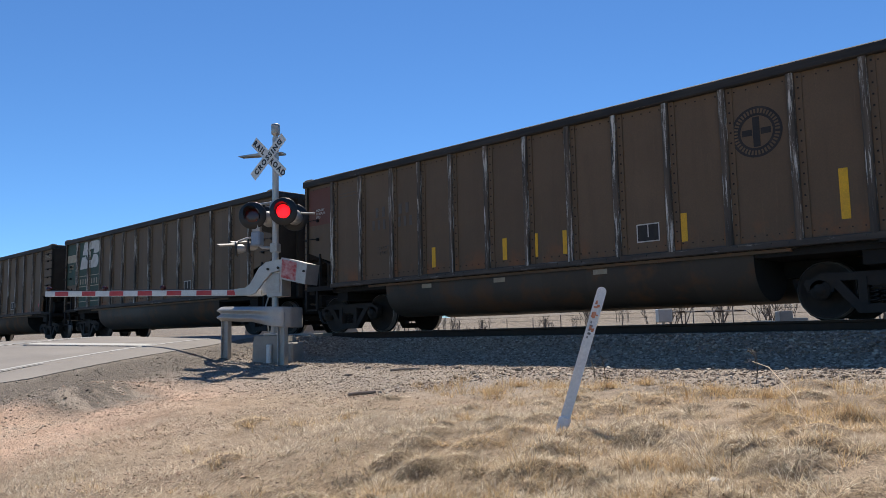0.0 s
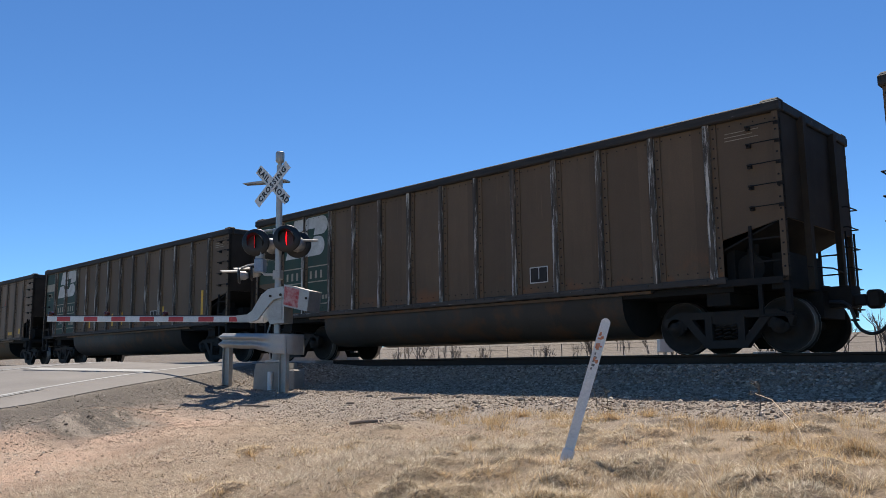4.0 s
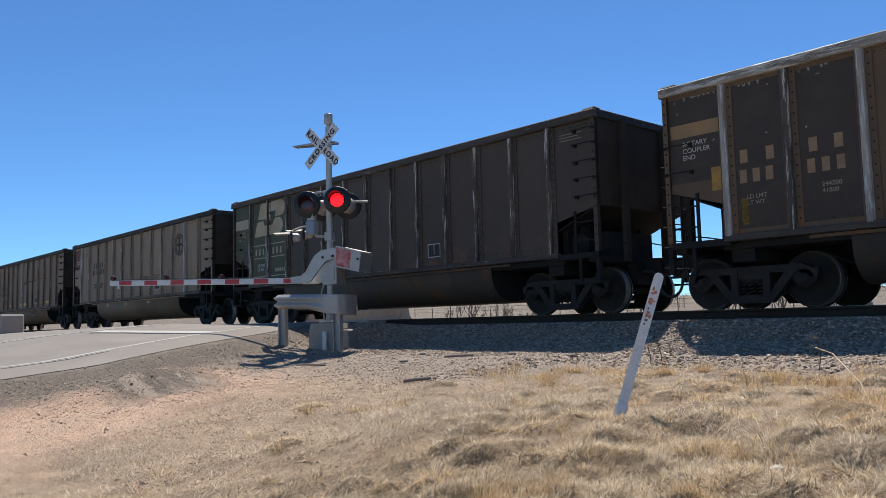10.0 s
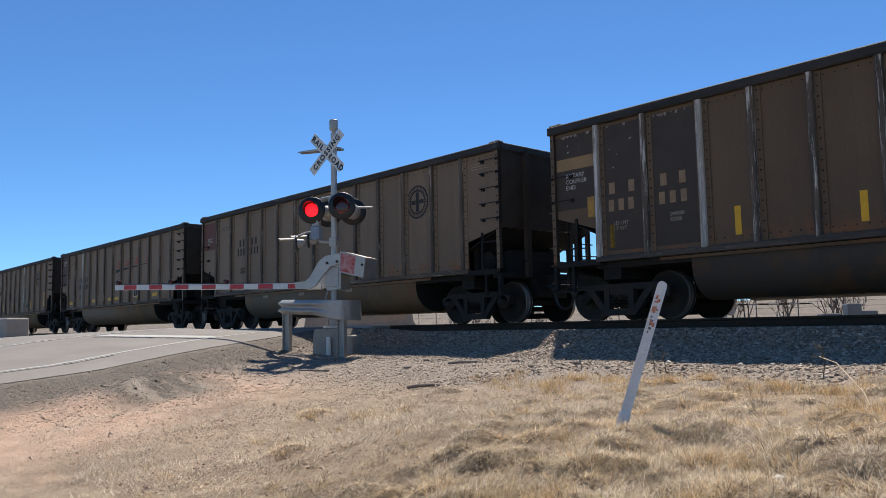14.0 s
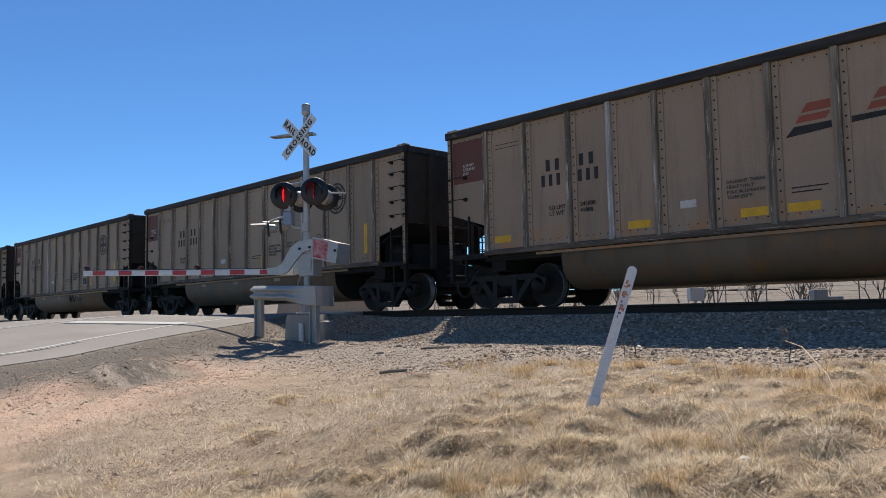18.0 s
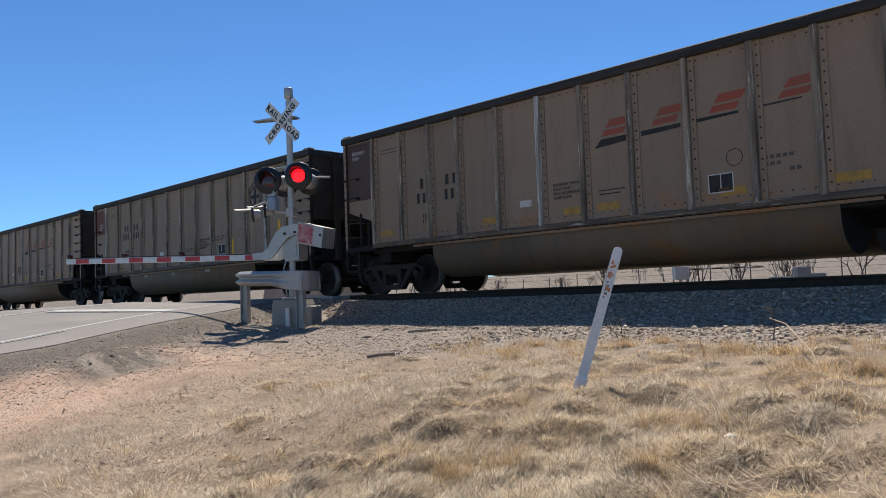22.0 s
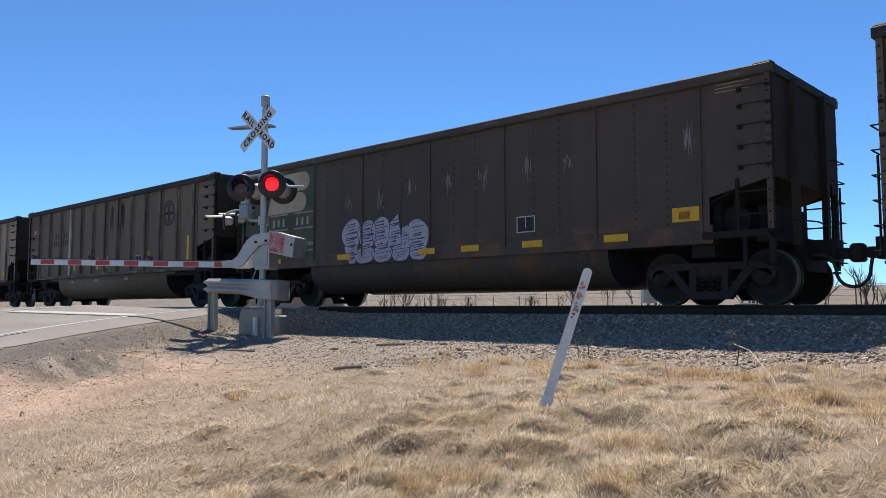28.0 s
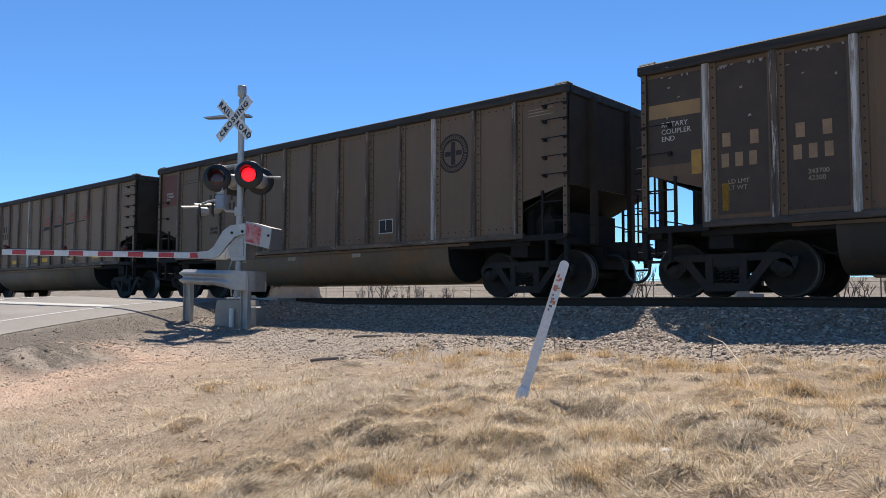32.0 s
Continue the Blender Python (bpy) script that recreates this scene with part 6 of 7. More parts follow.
    for y in (0.17, -0.32):
        part("arm_bracket", Geo().prism([(0.86, 0.84), (0.90, 0.98), (0.62, 1.0), (0.50, 1.08), (0.28, 1.42), (0.10, 1.54), (-0.25, 1.58), (-0.3, 1.36), (-0.02, 1.30), (0.12, 1.16), (0.36, 0.88), (0.5, 0.83)], "y", y, y + 0.05), MAT["mast_paint"], sig, "curved grey arm bracket")
    weight = part("counterweight", Geo().prism([(-0.28, 1.62), (-0.9, 1.46), (-0.84, 1.02), (-0.24, 1.16)], "y", -0.34, 0.23), MAT["galv"], sig, "grey counterweight plate")
    part("red_sticker", Geo().prism([(-0.30, 1.58), (-0.66, 1.49), (-0.62, 1.1), (-0.28, 1.19)], "y", 0.232, 0.236), MAT["scuffed_red"], weight, "scuffed red reflective sheet")
    for x, z in ((-0.82, 1.3), (-0.2, 1.4), (0.05, 1.38)):
        part("bolt", Geo().cyl((x, 0.22, z), (x, 0.25, z), 0.028, n=8), MAT["iron"], weight)
    # the arm: tilted up a little towards its tip
    arm = new("gate_arm")
    arm.empty_display_size = 0.2
    arm.parent = sig
    arm.matrix_basis = Matrix.Translation((0.62, -0.06, 0.905)) @ Matrix.Rotation(radians(-1.7), 4, "Y")
    L = 5.76
    part("arm_beam", Geo().cbox(-0.25, L, -0.022, 0.022, -0.066, 0.066, 0.008), MAT["sign_white"], arm, "white fibreglass gate arm")
    stripe = Geo().cbox(-0.2, 0.2, 0.0225, 0.0255, -0.055, 0.055, 0.001).mesh("red_stripe", MAT["arm_red"])
    for i in range(7):
        s = part("red_stripe", stripe, None, arm, "red reflective band")
        s.location = (0.42 + 0.805 * i, 0, 0)
    for x in (2.35, 4.0, 5.66):
        al = part("arm_lamp", Geo().lathe([(0.0, -0.06), (0.05, -0.05), (0.06, 0.03), (0.045, 0.06), (0, 0.065)], (x, 0, 0.12), (0, 1, 0), 14).box(x - 0.03, x + 0.03, -0.02, 0.02, 0.066, 0.09), MAT["lens_off"], arm, "small red gate lamp")
    part("lamp_wire", Geo().tube([(0.1, 0, 0.075), (1.2, 0, 0.08), (2.35, 0, 0.085), (3.2, 0, 0.08), (4.0, 0, 0.09), (5.6, 0, 0.08)], 0.009, 5), MAT["lamp_black"], arm)
    return sig


crossing_signal()

found = thing("concrete_foundation", "grey concrete block under the signal mast", "foundation", GATE_AT)
part("block", Geo().prism([(-0.40, -0.95), (0.40, -0.95), (0.36, -0.18), (0.32, -0.06), (-0.32, -0.06), (-0.36, -0.18)], "y", -0.30, 0.30), MAT["concrete"], found)
part("plinth", Geo().cbox(-0.56, -0.41, -0.25, 0.25, -0.9, -0.2, 0.03), MAT["concrete"], found)
part("marker_pipe", Geo().cyl((-0.06, 0.36, -0.8), (-0.06, 0.36, -0.24), 0.055, n=12), MAT["post_white"], found, "short white pipe")

# W-beam guard rail round the foundation: corrugated along the front, bent back at both ends
guard = thing("guard_rail", "galvanised corrugated guard rail on steel posts", "guard rail", GATE_AT)
path = [(1.22, 0.12), (1.16, 0.40), (0.98, 0.60), (0.7, 0.74), (0.3, 0.82), (-0.1, 0.86), (-0.42, 0.86), (-0.62, 0.80), (-0.74, 0.62), (-0.76, 0.36), (-0.72, 0.1)]


def beam_profile(u):
    """Depth of the corrugation at height u (0 to 1), flattened near the ends."""
    return 0.045 * math.cos(u * 4 * math.pi)


beam = Geo()
rows = 17
dense = []
for (x0, y0), (x1, y1) in zip(path[:-1], path[1:]):
    dense += [(x0 + (x1 - x0) * k / 4, y0 + (y1 - y0) * k / 4) for k in range(4)]
dense.append(path[-1])
ctr = (0.2, 0.0)
v = []
for i, (x, y) in enumerate(dense):
    a, b = dense[max(i - 1, 0)], dense[min(i + 1, len(dense) - 1)]
    tx, ty = b[0] - a[0], b[1] - a[1]
    ln = math.hypot(tx, ty)
    nx, ny = ty / ln, -tx / ln
    if nx * (x - ctr[0]) + ny * (y - ctr[1]) < 0:
        nx, ny = -nx, -ny
    flat = min(1, max(0.06, (0.56 - i / len(dense)) * 8)) * min(1, 0.35 + i / 6)
    for j in range(rows):
        u = j / (rows - 1)
        d = -beam_profile(u) * flat
        tall = 0.31 + 0.11 * min(1, max(0, (0.1 - x) / 0.5)) + 0.012 * math.sin(5 * x)
        v.append((x + nx * d, y + ny * d, 0.555 + 0.03 * x - tall * (1 - u)))
faces = [(i * rows + j, i * rows + j + 1, (i + 1) * rows + j + 1, (i + 1) * rows + j) for i in range(len(dense) - 1) for j in range(rows - 1)]
beam.add(v, faces, True)
bo = part("beam", beam, MAT["galv"], guard, "dented corrugated steel beam")
sol = bo.modifiers.new("thickness", "SOLIDIFY")
sol.thickness = 0.006
for x, y in ((0.95, 0.42), (-0.58, 0.70)):
    g = Geo()
    g.box(x - 0.075, x + 0.075, y - 0.006, y + 0.006, -0.95, 0.42)
    g.box(x - 0.081, x - 0.069, y - 0.075, y + 0.075, -0.95, 0.42)
    g.box(x + 0.069, x + 0.081, y - 0.075, y + 0.075, -0.95, 0.42)
    part("post", g, MAT["galv"], guard)

# ---- the leaning marker post ----
BASE = Vector((-3.646, 5.02, -0.86))
TIP = Vector((-3.42, 5.33, 0.245))
axis = (TIP - BASE)
lean = thing("marker_post", "leaning white plastic marker post with an orange decal", "marker post", Matrix.Translation(BASE))
q = axis.to_track_quat("Z", "X").to_matrix().to_4x4()
face_cam = Vector((0, 0, 0)) - BASE
local = (q.inverted() @ face_cam)
spin = Matrix.Rotation(math.atan2(local.x, -local.y), 4, "Z")
H = axis.length
g = Geo()
W = 0.037
outl = [(-W, -0.1), (W, -0.1), (W, H - W)] + [(W * math.cos(a), H - W + W * math.sin(a)) for a in [math.pi * i / 12 for i in range(1, 12)]] + [(-W, H - W)]
g.prism(outl, "y", -0.007, 0.007)
blade_ob = part("post_blade", g, MAT["post_white"], lean)
blade_ob.matrix_basis = q @ spin
part("rib", Geo().box(-W, -W + 0.012, -0.02, -0.007, -0.1, H - 0.06).box(W - 0.012, W, -0.02, -0.007, -0.1, H - 0.06), MAT["post_white"], blade_ob)
part("sleeve", Geo().cbox(-0.046, 0.046, -0.026, 0.026, -0.06, 0.13, 0.012), MAT["post_white"], blade_ob, "white sleeve at the foot")
decal_rng = random.Random(8)
for z0, n in ((H - 0.17, 4), (H - 0.245, 5), (H - 0.37, 3)):
    for i in range(n):
        x, z = decal_rng.uniform(-0.03, 0.008), z0 + decal_rng.uniform(-0.02, 0.03)
        w, h = decal_rng.uniform(0.016, 0.034), decal_rng.uniform(0.014, 0.036)
        part("decal", Geo().prism([(x, z), (x + w, z + 0.004), (x + w * 0.9, z + h), (x + w * 0.1, z + h * 0.8)], "y", -0.0095 - 0.0003 * i, -0.0072), MAT["decal_orange"], blade_ob, "weathered orange decal scrap")
for i in range(5):
    z = H - 0.30 - i * 0.03
    part("print_bar", Geo().box(-0.016, -0.004 + 0.012 * (i % 2), -0.0095, -0.0072, z, z + 0.018), MAT["faint_print"], blade_ob)


# ---- loose stones ----
def island_mat(name, stops, rough=0.9, grain=30, relief=0.5):
    m, nt, b = node_mat(name)
    g = nt.nodes.new("ShaderNodeNewGeometry")
    col = ramp(nt, g.outputs["Random Per Island"], stops)
    fine = noise_of(nt, coords(nt), grain, 4, 0.7)
    nt.links.new(mix(nt, 0.45, col, grey(nt, fine, 0.3, 0.7, 0.5, 1.0), "MULTIPLY"), b.inputs["Base Color"])
    b.inputs["Roughness"].default_value = rough
    bump(nt, b, fine, relief, 0.004)
    return m


MAT["ballast"] = island_mat("ballast_stone", [(0.0, (0.16, 0.108, 0.074)), (0.35, (0.28, 0.205, 0.148)), (0.65, (0.38, 0.288, 0.213)), (0.85, (0.47, 0.362, 0.27)), (1.0, (0.62, 0.51, 0.40))])
MAT["chips"] = island_mat("pale_gravel", [(0.0, (0.15, 0.108, 0.072)), (0.4, (0.33, 0.245, 0.172)), (0.75, (0.47, 0.36, 0.262)), (1.0, (0.66, 0.56, 0.445))])

MAT["millings"] = island_mat("dark_road_gravel", [(0.0, (0.10, 0.08, 0.06)), (0.5, (0.20, 0.16, 0.12)), (0.85, (0.34, 0.27, 0.20)), (1.0, (0.60, 0.52, 0.42))])
MAT["clod"] = island_mat("reddish_earth", [(0.0, (0.30, 0.195, 0.13)), (0.5, (0.50, 0.335, 0.225)), (1.0, (0.64, 0.47, 0.33))], 0.95)

PHI = (1 + 5 ** 0.5) / 2
ICO = np.array([(-1, PHI, 0), (1, PHI, 0), (-1, -PHI, 0), (1, -PHI, 0), (0, -1, PHI), (0, 1, PHI), (0, -1, -PHI), (0, 1, -PHI), (PHI, 0, -1), (PHI, 0, 1), (-PHI, 0, -1), (-PHI, 0, 1)]) / 1.9
ICO_F = np.array([(0, 11, 5), (0, 5, 1), (0, 1, 7), (0, 7, 10), (0, 10, 11), (1, 5, 9), (5, 11, 4), (11, 10, 2), (10, 7, 6), (7, 1, 8), (3, 9, 4), (3, 4, 2), (3, 2, 6), (3, 6, 8), (3, 8, 9), (4, 9, 5), (2, 4, 11), (6, 2, 10), (8, 6, 7), (9, 8, 1)])


OCT = np.array([(1, 0, 0), (-1, 0, 0), (0, 1, 0), (0, -1, 0), (0, 0, 1), (0, 0, -1)]) * 1.15
OCT_F = np.array([(0, 2, 4), (2, 1, 4), (1, 3, 4), (3, 0, 4), (2, 0, 5), (1, 2, 5), (3, 1, 5), (0, 3, 5)])


def stones(name, x, y, size, material, label, rng, sink=0.25, small=False):
    n = len(x)
    body, sides = (OCT, OCT_F) if small else (ICO, ICO_F)
    c = len(body)
    z = rough_land(x, y)
    v = body[None] * (1 + rng.uniform(-0.32, 0.32, (n, c, 1)))
    v = v * (size[:, None, None] * np.stack([rng.uniform(0.7, 1.3, n), rng.uniform(0.7, 1.3, n), rng.uniform(0.45, 0.8, n)], -1)[:, None, :])
    a = rng.uniform(0, 2 * math.pi, n)
    b = rng.uniform(-0.5, 0.5, n)
    ca, sa, cb, sb = np.cos(a)[:, None], np.sin(a)[:, None], np.cos(b)[:, None], np.sin(b)[:, None]
    vx, vy, vz = v[..., 0], v[..., 1], v[..., 2]
    vx, vz = vx * cb - vz * sb, vx * sb + vz * cb
    vx, vy = vx * ca - vy * sa, vx * sa + vy * ca
    out = np.stack([vx + x[:, None], vy + y[:, None], vz + (z + size * sink)[:, None]], -1)
    f = sides[None] + (np.arange(n) * c)[:, None, None]
    return pieces(name, out.reshape(-1, 3), f.reshape(-1, 3), material, label, "stones")


rng = np.random.default_rng(7)


def scatter(n, x0, x1, y0, y1, keep):
    x, y = rng.uniform(x0, x1, n), rng.uniform(y0, y1, n)
    k = keep(x, y) > rng.uniform(0, 1, n)
    return x[k], y[k]


clear = lambda x, y: np.clip((-1.25 - road_off(x, y)) / 0.8, 0, 1)  # noqa: E731
bx, by = scatter(38000, -21, 2.5, 10.0, 12.95, lambda x, y: np.clip((-2.0 - road_off(x, y)) / 0.8, 0, 1) * np.clip((y - np.where(x < -12.5, 10.7, 10.0)) / 0.5, 0, 1))
stones("track_ballast", bx, by, rng.uniform(0.015, 0.033, len(bx)), MAT["ballast"], "coarse grey ballast stones on the track bank", rng)
ax, ay = scatter(42000, -20, 2.5, 6.0, 10.6, lambda x, y: clear(x, y) * np.clip((y - np.where(x < -7.5, 6.3 + 0.15 * np.sin(3 * x), 7.9 - 0.05 * np.clip(x + 4, -3.5, 6))) / 1.2, 0, 1))
asz = rng.uniform(0.009, 0.028, len(ax)) * np.where(ax < -8.5, 0.55 + 0.25 * (ay > 9.2), 0.9) * rng.choice([0.6, 1, 1.6], len(ax), p=[0.58, 0.37, 0.05])
for big in (True, False):
    k = (asz > 0.017) == big
    stones("toe_gravel", ax[k], ay[k], asz[k], MAT["chips"], "pale broken stones along the foot of the bank", rng, small=not big)
hx, hy = scatter(16000, -20, -6, 3.0, 10.2, lambda x, y: np.clip((-0.62 - road_off(x, y)) / 0.8, 0, 1) * np.clip((road_off(x, y) + 4.3) / 1.6, 0.0, 1) * 0.9)
stones("shoulder_gravel", hx, hy, rng.uniform(0.005, 0.017, len(hx)) * rng.choice([0.8, 1, 1.8], len(hx), p=[0.5, 0.47, 0.03]), MAT["millings"], "fine dark gravel beside the road and the signal", rng, small=True)
sx, sy = scatter(14000, -14.5, -3.5, 2.4, 8.2, lambda x, y: np.full(len(x), 0.6) * clear(x, y))
stones("field_pebbles", sx, sy, rng.uniform(0.003, 0.010, len(sx)), MAT["chips"], "small pebbles between the grass", rng, small=True)
cx, cy = scatter(26000, -13.5, -4.0, 2.2, 7.0, lambda x, y: clear(x, y) * np.clip(0.25 + 0.9 * np.sin(1.7 * x + 0.8 * y) * np.sin(1.1 * y - 0.9 * x + 2), 0.12, 1))
stones("dirt_clods", cx, cy, rng.uniform(0.004, 0.013, len(cx)) * rng.choice([0.7, 1, 2.0], len(cx), p=[0.5, 0.46, 0.04]), MAT["clod"], "small crumbs of reddish earth", rng, 0.1, small=True)


# ---- dry grass ----
def blades(name, x, y, z, az, lean, curl, length, width, material, label, joints=3):
    """Blades of two or three joints each, tapering, bending over."""
    n = len(x)
    t = np.array([0, 0.4, 0.75, 1.0]) if joints == 3 else np.array([0, 0.5, 1.0])
    ang = lean[:, None] + curl[:, None] * t[None]
    seg = np.diff(t)[None] * length[:, None]
    mid = (ang[:, 1:] + ang[:, :-1]) / 2
    r = np.concatenate([np.zeros((n, 1)), np.cumsum(seg * np.sin(mid), 1)], 1)
    h = np.concatenate([np.zeros((n, 1)), np.cumsum(seg * np.cos(mid), 1)], 1)
    px, py = x[:, None] + r * np.cos(az)[:, None], y[:, None] + r * np.sin(az)[:, None]
    pz = np.maximum(z[:, None] + h, rough_land(px, py) + 0.004)
    wx, wy = -np.sin(az)[:, None] * width[:, None] * 0.5, np.cos(az)[:, None] * width[:, None] * 0.5
    taper = np.array([1.0, 0.85, 0.55] if joints == 3 else [1.0, 0.75])[None]
    left = np.stack([px[:, :joints] + wx * taper, py[:, :joints] + wy * taper, pz[:, :joints]], -1)
    right = np.stack([px[:, :joints] - wx * taper, py[:, :joints] - wy * taper, pz[:, :joints]], -1)
    tip = np.stack([px[:, joints:], py[:, joints:], pz[:, joints:]], -1)
    v = np.concatenate([left, right, tip], 1)
    f = np.array([(0, 3, 4), (0, 4, 1), (1, 4, 5), (1, 5, 2), (2, 5, 6)] if joints == 3 else [(0, 2, 3), (0, 3, 1), (1, 3, 4)])
    f = f[None] + (np.arange(n) * (2 * joints + 1))[:, None, None]
    return pieces(name, v.reshape(-1, 3), f.reshape(-1, 3), material, label, "dry grass")


def grass_mat(name, stops):
    m, nt, b = node_mat(name)
    g = nt.nodes.new("ShaderNodeNewGeometry")
    col = ramp(nt, g.outputs["Random Per Island"], stops)
    col = mix(nt, 1.0, col, grey(nt, noise_of(nt, coords(nt, (1, 1, 1), True), 2.6, 4, 0.6), 0.32, 0.6, 0.72, 1.0), "MULTIPLY")
    nt.links.new(col, b.inputs["Base Color"])
    b.inputs["Roughness"].default_value = 0.75
    tr = nt.nodes.new("ShaderNodeBsdfTranslucent")
    nt.links.new(col, tr.inputs["Color"])
    mx = nt.nodes.new("ShaderNodeMixShader")
    mx.inputs[0].default_value = 0.3
    nt.links.new(b.outputs[0], mx.inputs[1])
    nt.links.new(tr.outputs[0], mx.inputs[2])
    nt.links.new(mx.outputs[0], nt.nodes["Material Output"].inputs[0])
    return m


MAT["straw"] = grass_mat("grey_straw", [(0.0, (0.17, 0.12, 0.07)), (0.25, (0.48, 0.365, 0.23)), (0.75, (0.74, 0.59, 0.40)), (1.0, (0.87, 0.75, 0.56))])
MAT["grey_straw"] = grass_mat("dull_straw", [(0.0, (0.13, 0.097, 0.06)), (0.3, (0.36, 0.278, 0.185)), (0.75, (0.58, 0.47, 0.33)), (1.0, (0.76, 0.65, 0.49))])
MAT["gold"] = grass_mat("golden_straw", [(0.0, (0.36, 0.225, 0.105)), (0.45, (0.65, 0.445, 0.225)), (0.85, (0.80, 0.585, 0.325)), (1.0, (0.87, 0.69, 0.45))])
MAT["dark_straw"] = grass_mat("dark_weeds", [(0.0, (0.10, 0.075, 0.05)), (0.5, (0.18, 0.14, 0.095)), (1.0, (0.28, 0.225, 0.155))])


def fan(n, r0=3.4, r1=13.0):
    """Places over the field before the camera, thinning out with distance."""
    r = np.exp(rng.uniform(math.log(r0), math.log(r1), n))
    a = np.radians(rng.uniform(96, 172, n))
    return r * np.cos(a), r * np.sin(a)


def patchy(x, y, s, p):
    return 0.5 + 0.25 * (np.sin(s * x + 1.7 * p) * np.cos(s * 0.8 * y - p) + np.sin(s * 0.55 * (x + y) + 2.3 * p))


def field_keep(x, y):
    o = road_off(x, y)
    bare = np.clip((-o - 4.4 - 0.9 * np.sin(0.9 * x + 0.5 * y)) / 2.2, 0.06, 1)
    stony = np.clip((8.0 + 0.3 * np.sin(1.9 * x) - y) / 0.8, 0.0, 1) * np.clip((x + 8.6 - 0.8 * (y - 5.5)) / 2.0, np.where(y > 4.6, 0.04, 1.0), 1)
    left = np.clip((x + 6.6 + 0.2 * y + 0.8 * np.sin(1.3 * y + 0.6 * x)) / 3.0, 0.3, 1)
    return bare * stony * left


def clumps(name, n, per, radius, length, material, label, keep, upright):
    cx, cy = fan(n)
    k = keep(cx, cy) > rng.uniform(0, 1, n)
    cx, cy = cx[k], cy[k]
    m = len(cx)
    big = rng.uniform(0.55, 1.35, m)
    cnt = np.maximum(6, (per * big * rng.uniform(0.6, 1.2, m)).astype(int))
    i = np.repeat(np.arange(m), cnt)
    t = len(i)
    az = rng.uniform(0, 2 * math.pi, t)
    rr = np.sqrt(rng.uniform(0, 1, t)) * radius * big[i]
    x, y = cx[i] + rr * np.cos(az), cy[i] + rr * np.sin(az)
    lean = rng.uniform(0.05, 0.5, t) + (1 - upright) * rr / radius * 0.5
    curl = rng.uniform(0.2, 1.3, t) * (1.6 - upright)
    blades(name, x, y, rough_land(x, y) - 0.005, az + rng.normal(0, 0.5, t), lean, curl, rng.uniform(0.45, 1.05, t) * length * big[i], rng.uniform(0.0028, 0.0055, t), MAT[material], label)


def comb(x, y):
    """The way the dead grass lies, turning slowly over the field."""
    return 2.2 + 1.5 * np.sin(0.9 * x + 0.6 * y) + 1.1 * np.sin(1.7 * y - 0.8 * x + 1.3)


def mops(name, every, start, per, length, material, label, width=0.0038):
    """Long blades combed over the hummocks, drooping down their sides."""
    hs = np.array(HUMMOCKS[start::every])
    cnt = (per * (hs[:, 2] / 0.17) ** 2 * rng.uniform(0.7, 1.3, len(hs))).astype(int) + 30
    i = np.repeat(np.arange(len(hs)), cnt)
    t = len(i)
    az = rng.uniform(0, 2 * math.pi, t)
    rr = np.sqrt(rng.uniform(0, 1, t)) * hs[i, 2] * 1.1
    x, y = hs[i, 0] + rr * np.cos(az), hs[i, 1] + rr * np.sin(az)
    own = comb(hs[:, 0], hs[:, 1])[i] + rng.normal(0, 0.25, t)
    pull = 0.8 * np.clip(1.2 - rr / hs[i, 2], 0, 1) + 0.35
    lying = np.arctan2(np.sin(az) + pull * np.sin(own), np.cos(az) + pull * np.cos(own))
    stand = rng.uniform(0, 1, t) < 0.04
    blades(name, x, y, rough_land(x, y) - 0.004, lying + rng.normal(0, 0.25, t), np.where(stand, rng.uniform(0, 0.5, t), rng.uniform(0.8, 1.3, t)), np.where(stand, 0.5, rng.uniform(0.6, 1.5, t)),
           rng.uniform(0.04, 0.12, t) * length, rng.uniform(0.7, 1.35, t) * width, MAT[material], label)


mops("straw_mops", 3, 0, 420, 1.0, "straw", "grey mops of bent dead grass on hummocks")
mops("straw_mops", 6, 1, 440, 1.0, "grey_straw", "dull grey mops of bent dead grass on hummocks")
mops("golden_mops", 3, 2, 360, 0.9, "gold", "golden mops of bent dry grass on hummocks", 0.0034)
mops("dark_mops", 24, 4, 190, 0.7, "dark_straw", "dark withered weeds in the grass")
mops("straw_mops", 12, 10, 420, 1.0, "grey_straw", "dull grey mops of bent dead grass on hummocks")
clumps("straw_tufts", 900, 30, 0.10, 0.085, "straw", "grey bent tufts of dry grass", lambda x, y: field_keep(x, y) * np.clip(patchy(x, y, 1.1, 0.4) * 1.3, 0, 1) * np.clip((x + 8.5) / 3, 0.3, 1), 0.35)
clumps("golden_tufts", 900, 26, 0.08, 0.10, "gold", "golden upright tufts of dry grass", lambda x, y: field_keep(x, y) * np.clip((patchy(x, y, 1.6, 2.1) - 0.42) * 3.5, 0.04, 1), 0.8)
edge_keep = lambda x, y: np.clip(1 - np.abs(y - 7.45 - 0.0 * (x + 5) - 0.25 * np.sin(2.3 * x)) / 0.8, 0, 1) * np.clip((x + 9.0) / 1.5, 0, 1) * np.clip(0.55 + 0.6 * np.sin(1.7 * x + 0.6), 0.12, 1)  # noqa: E731
clumps("border_tufts", 2600, 30, 0.10, 0.16, "gold", "golden grass along the foot of the bank", edge_keep, 0.85)
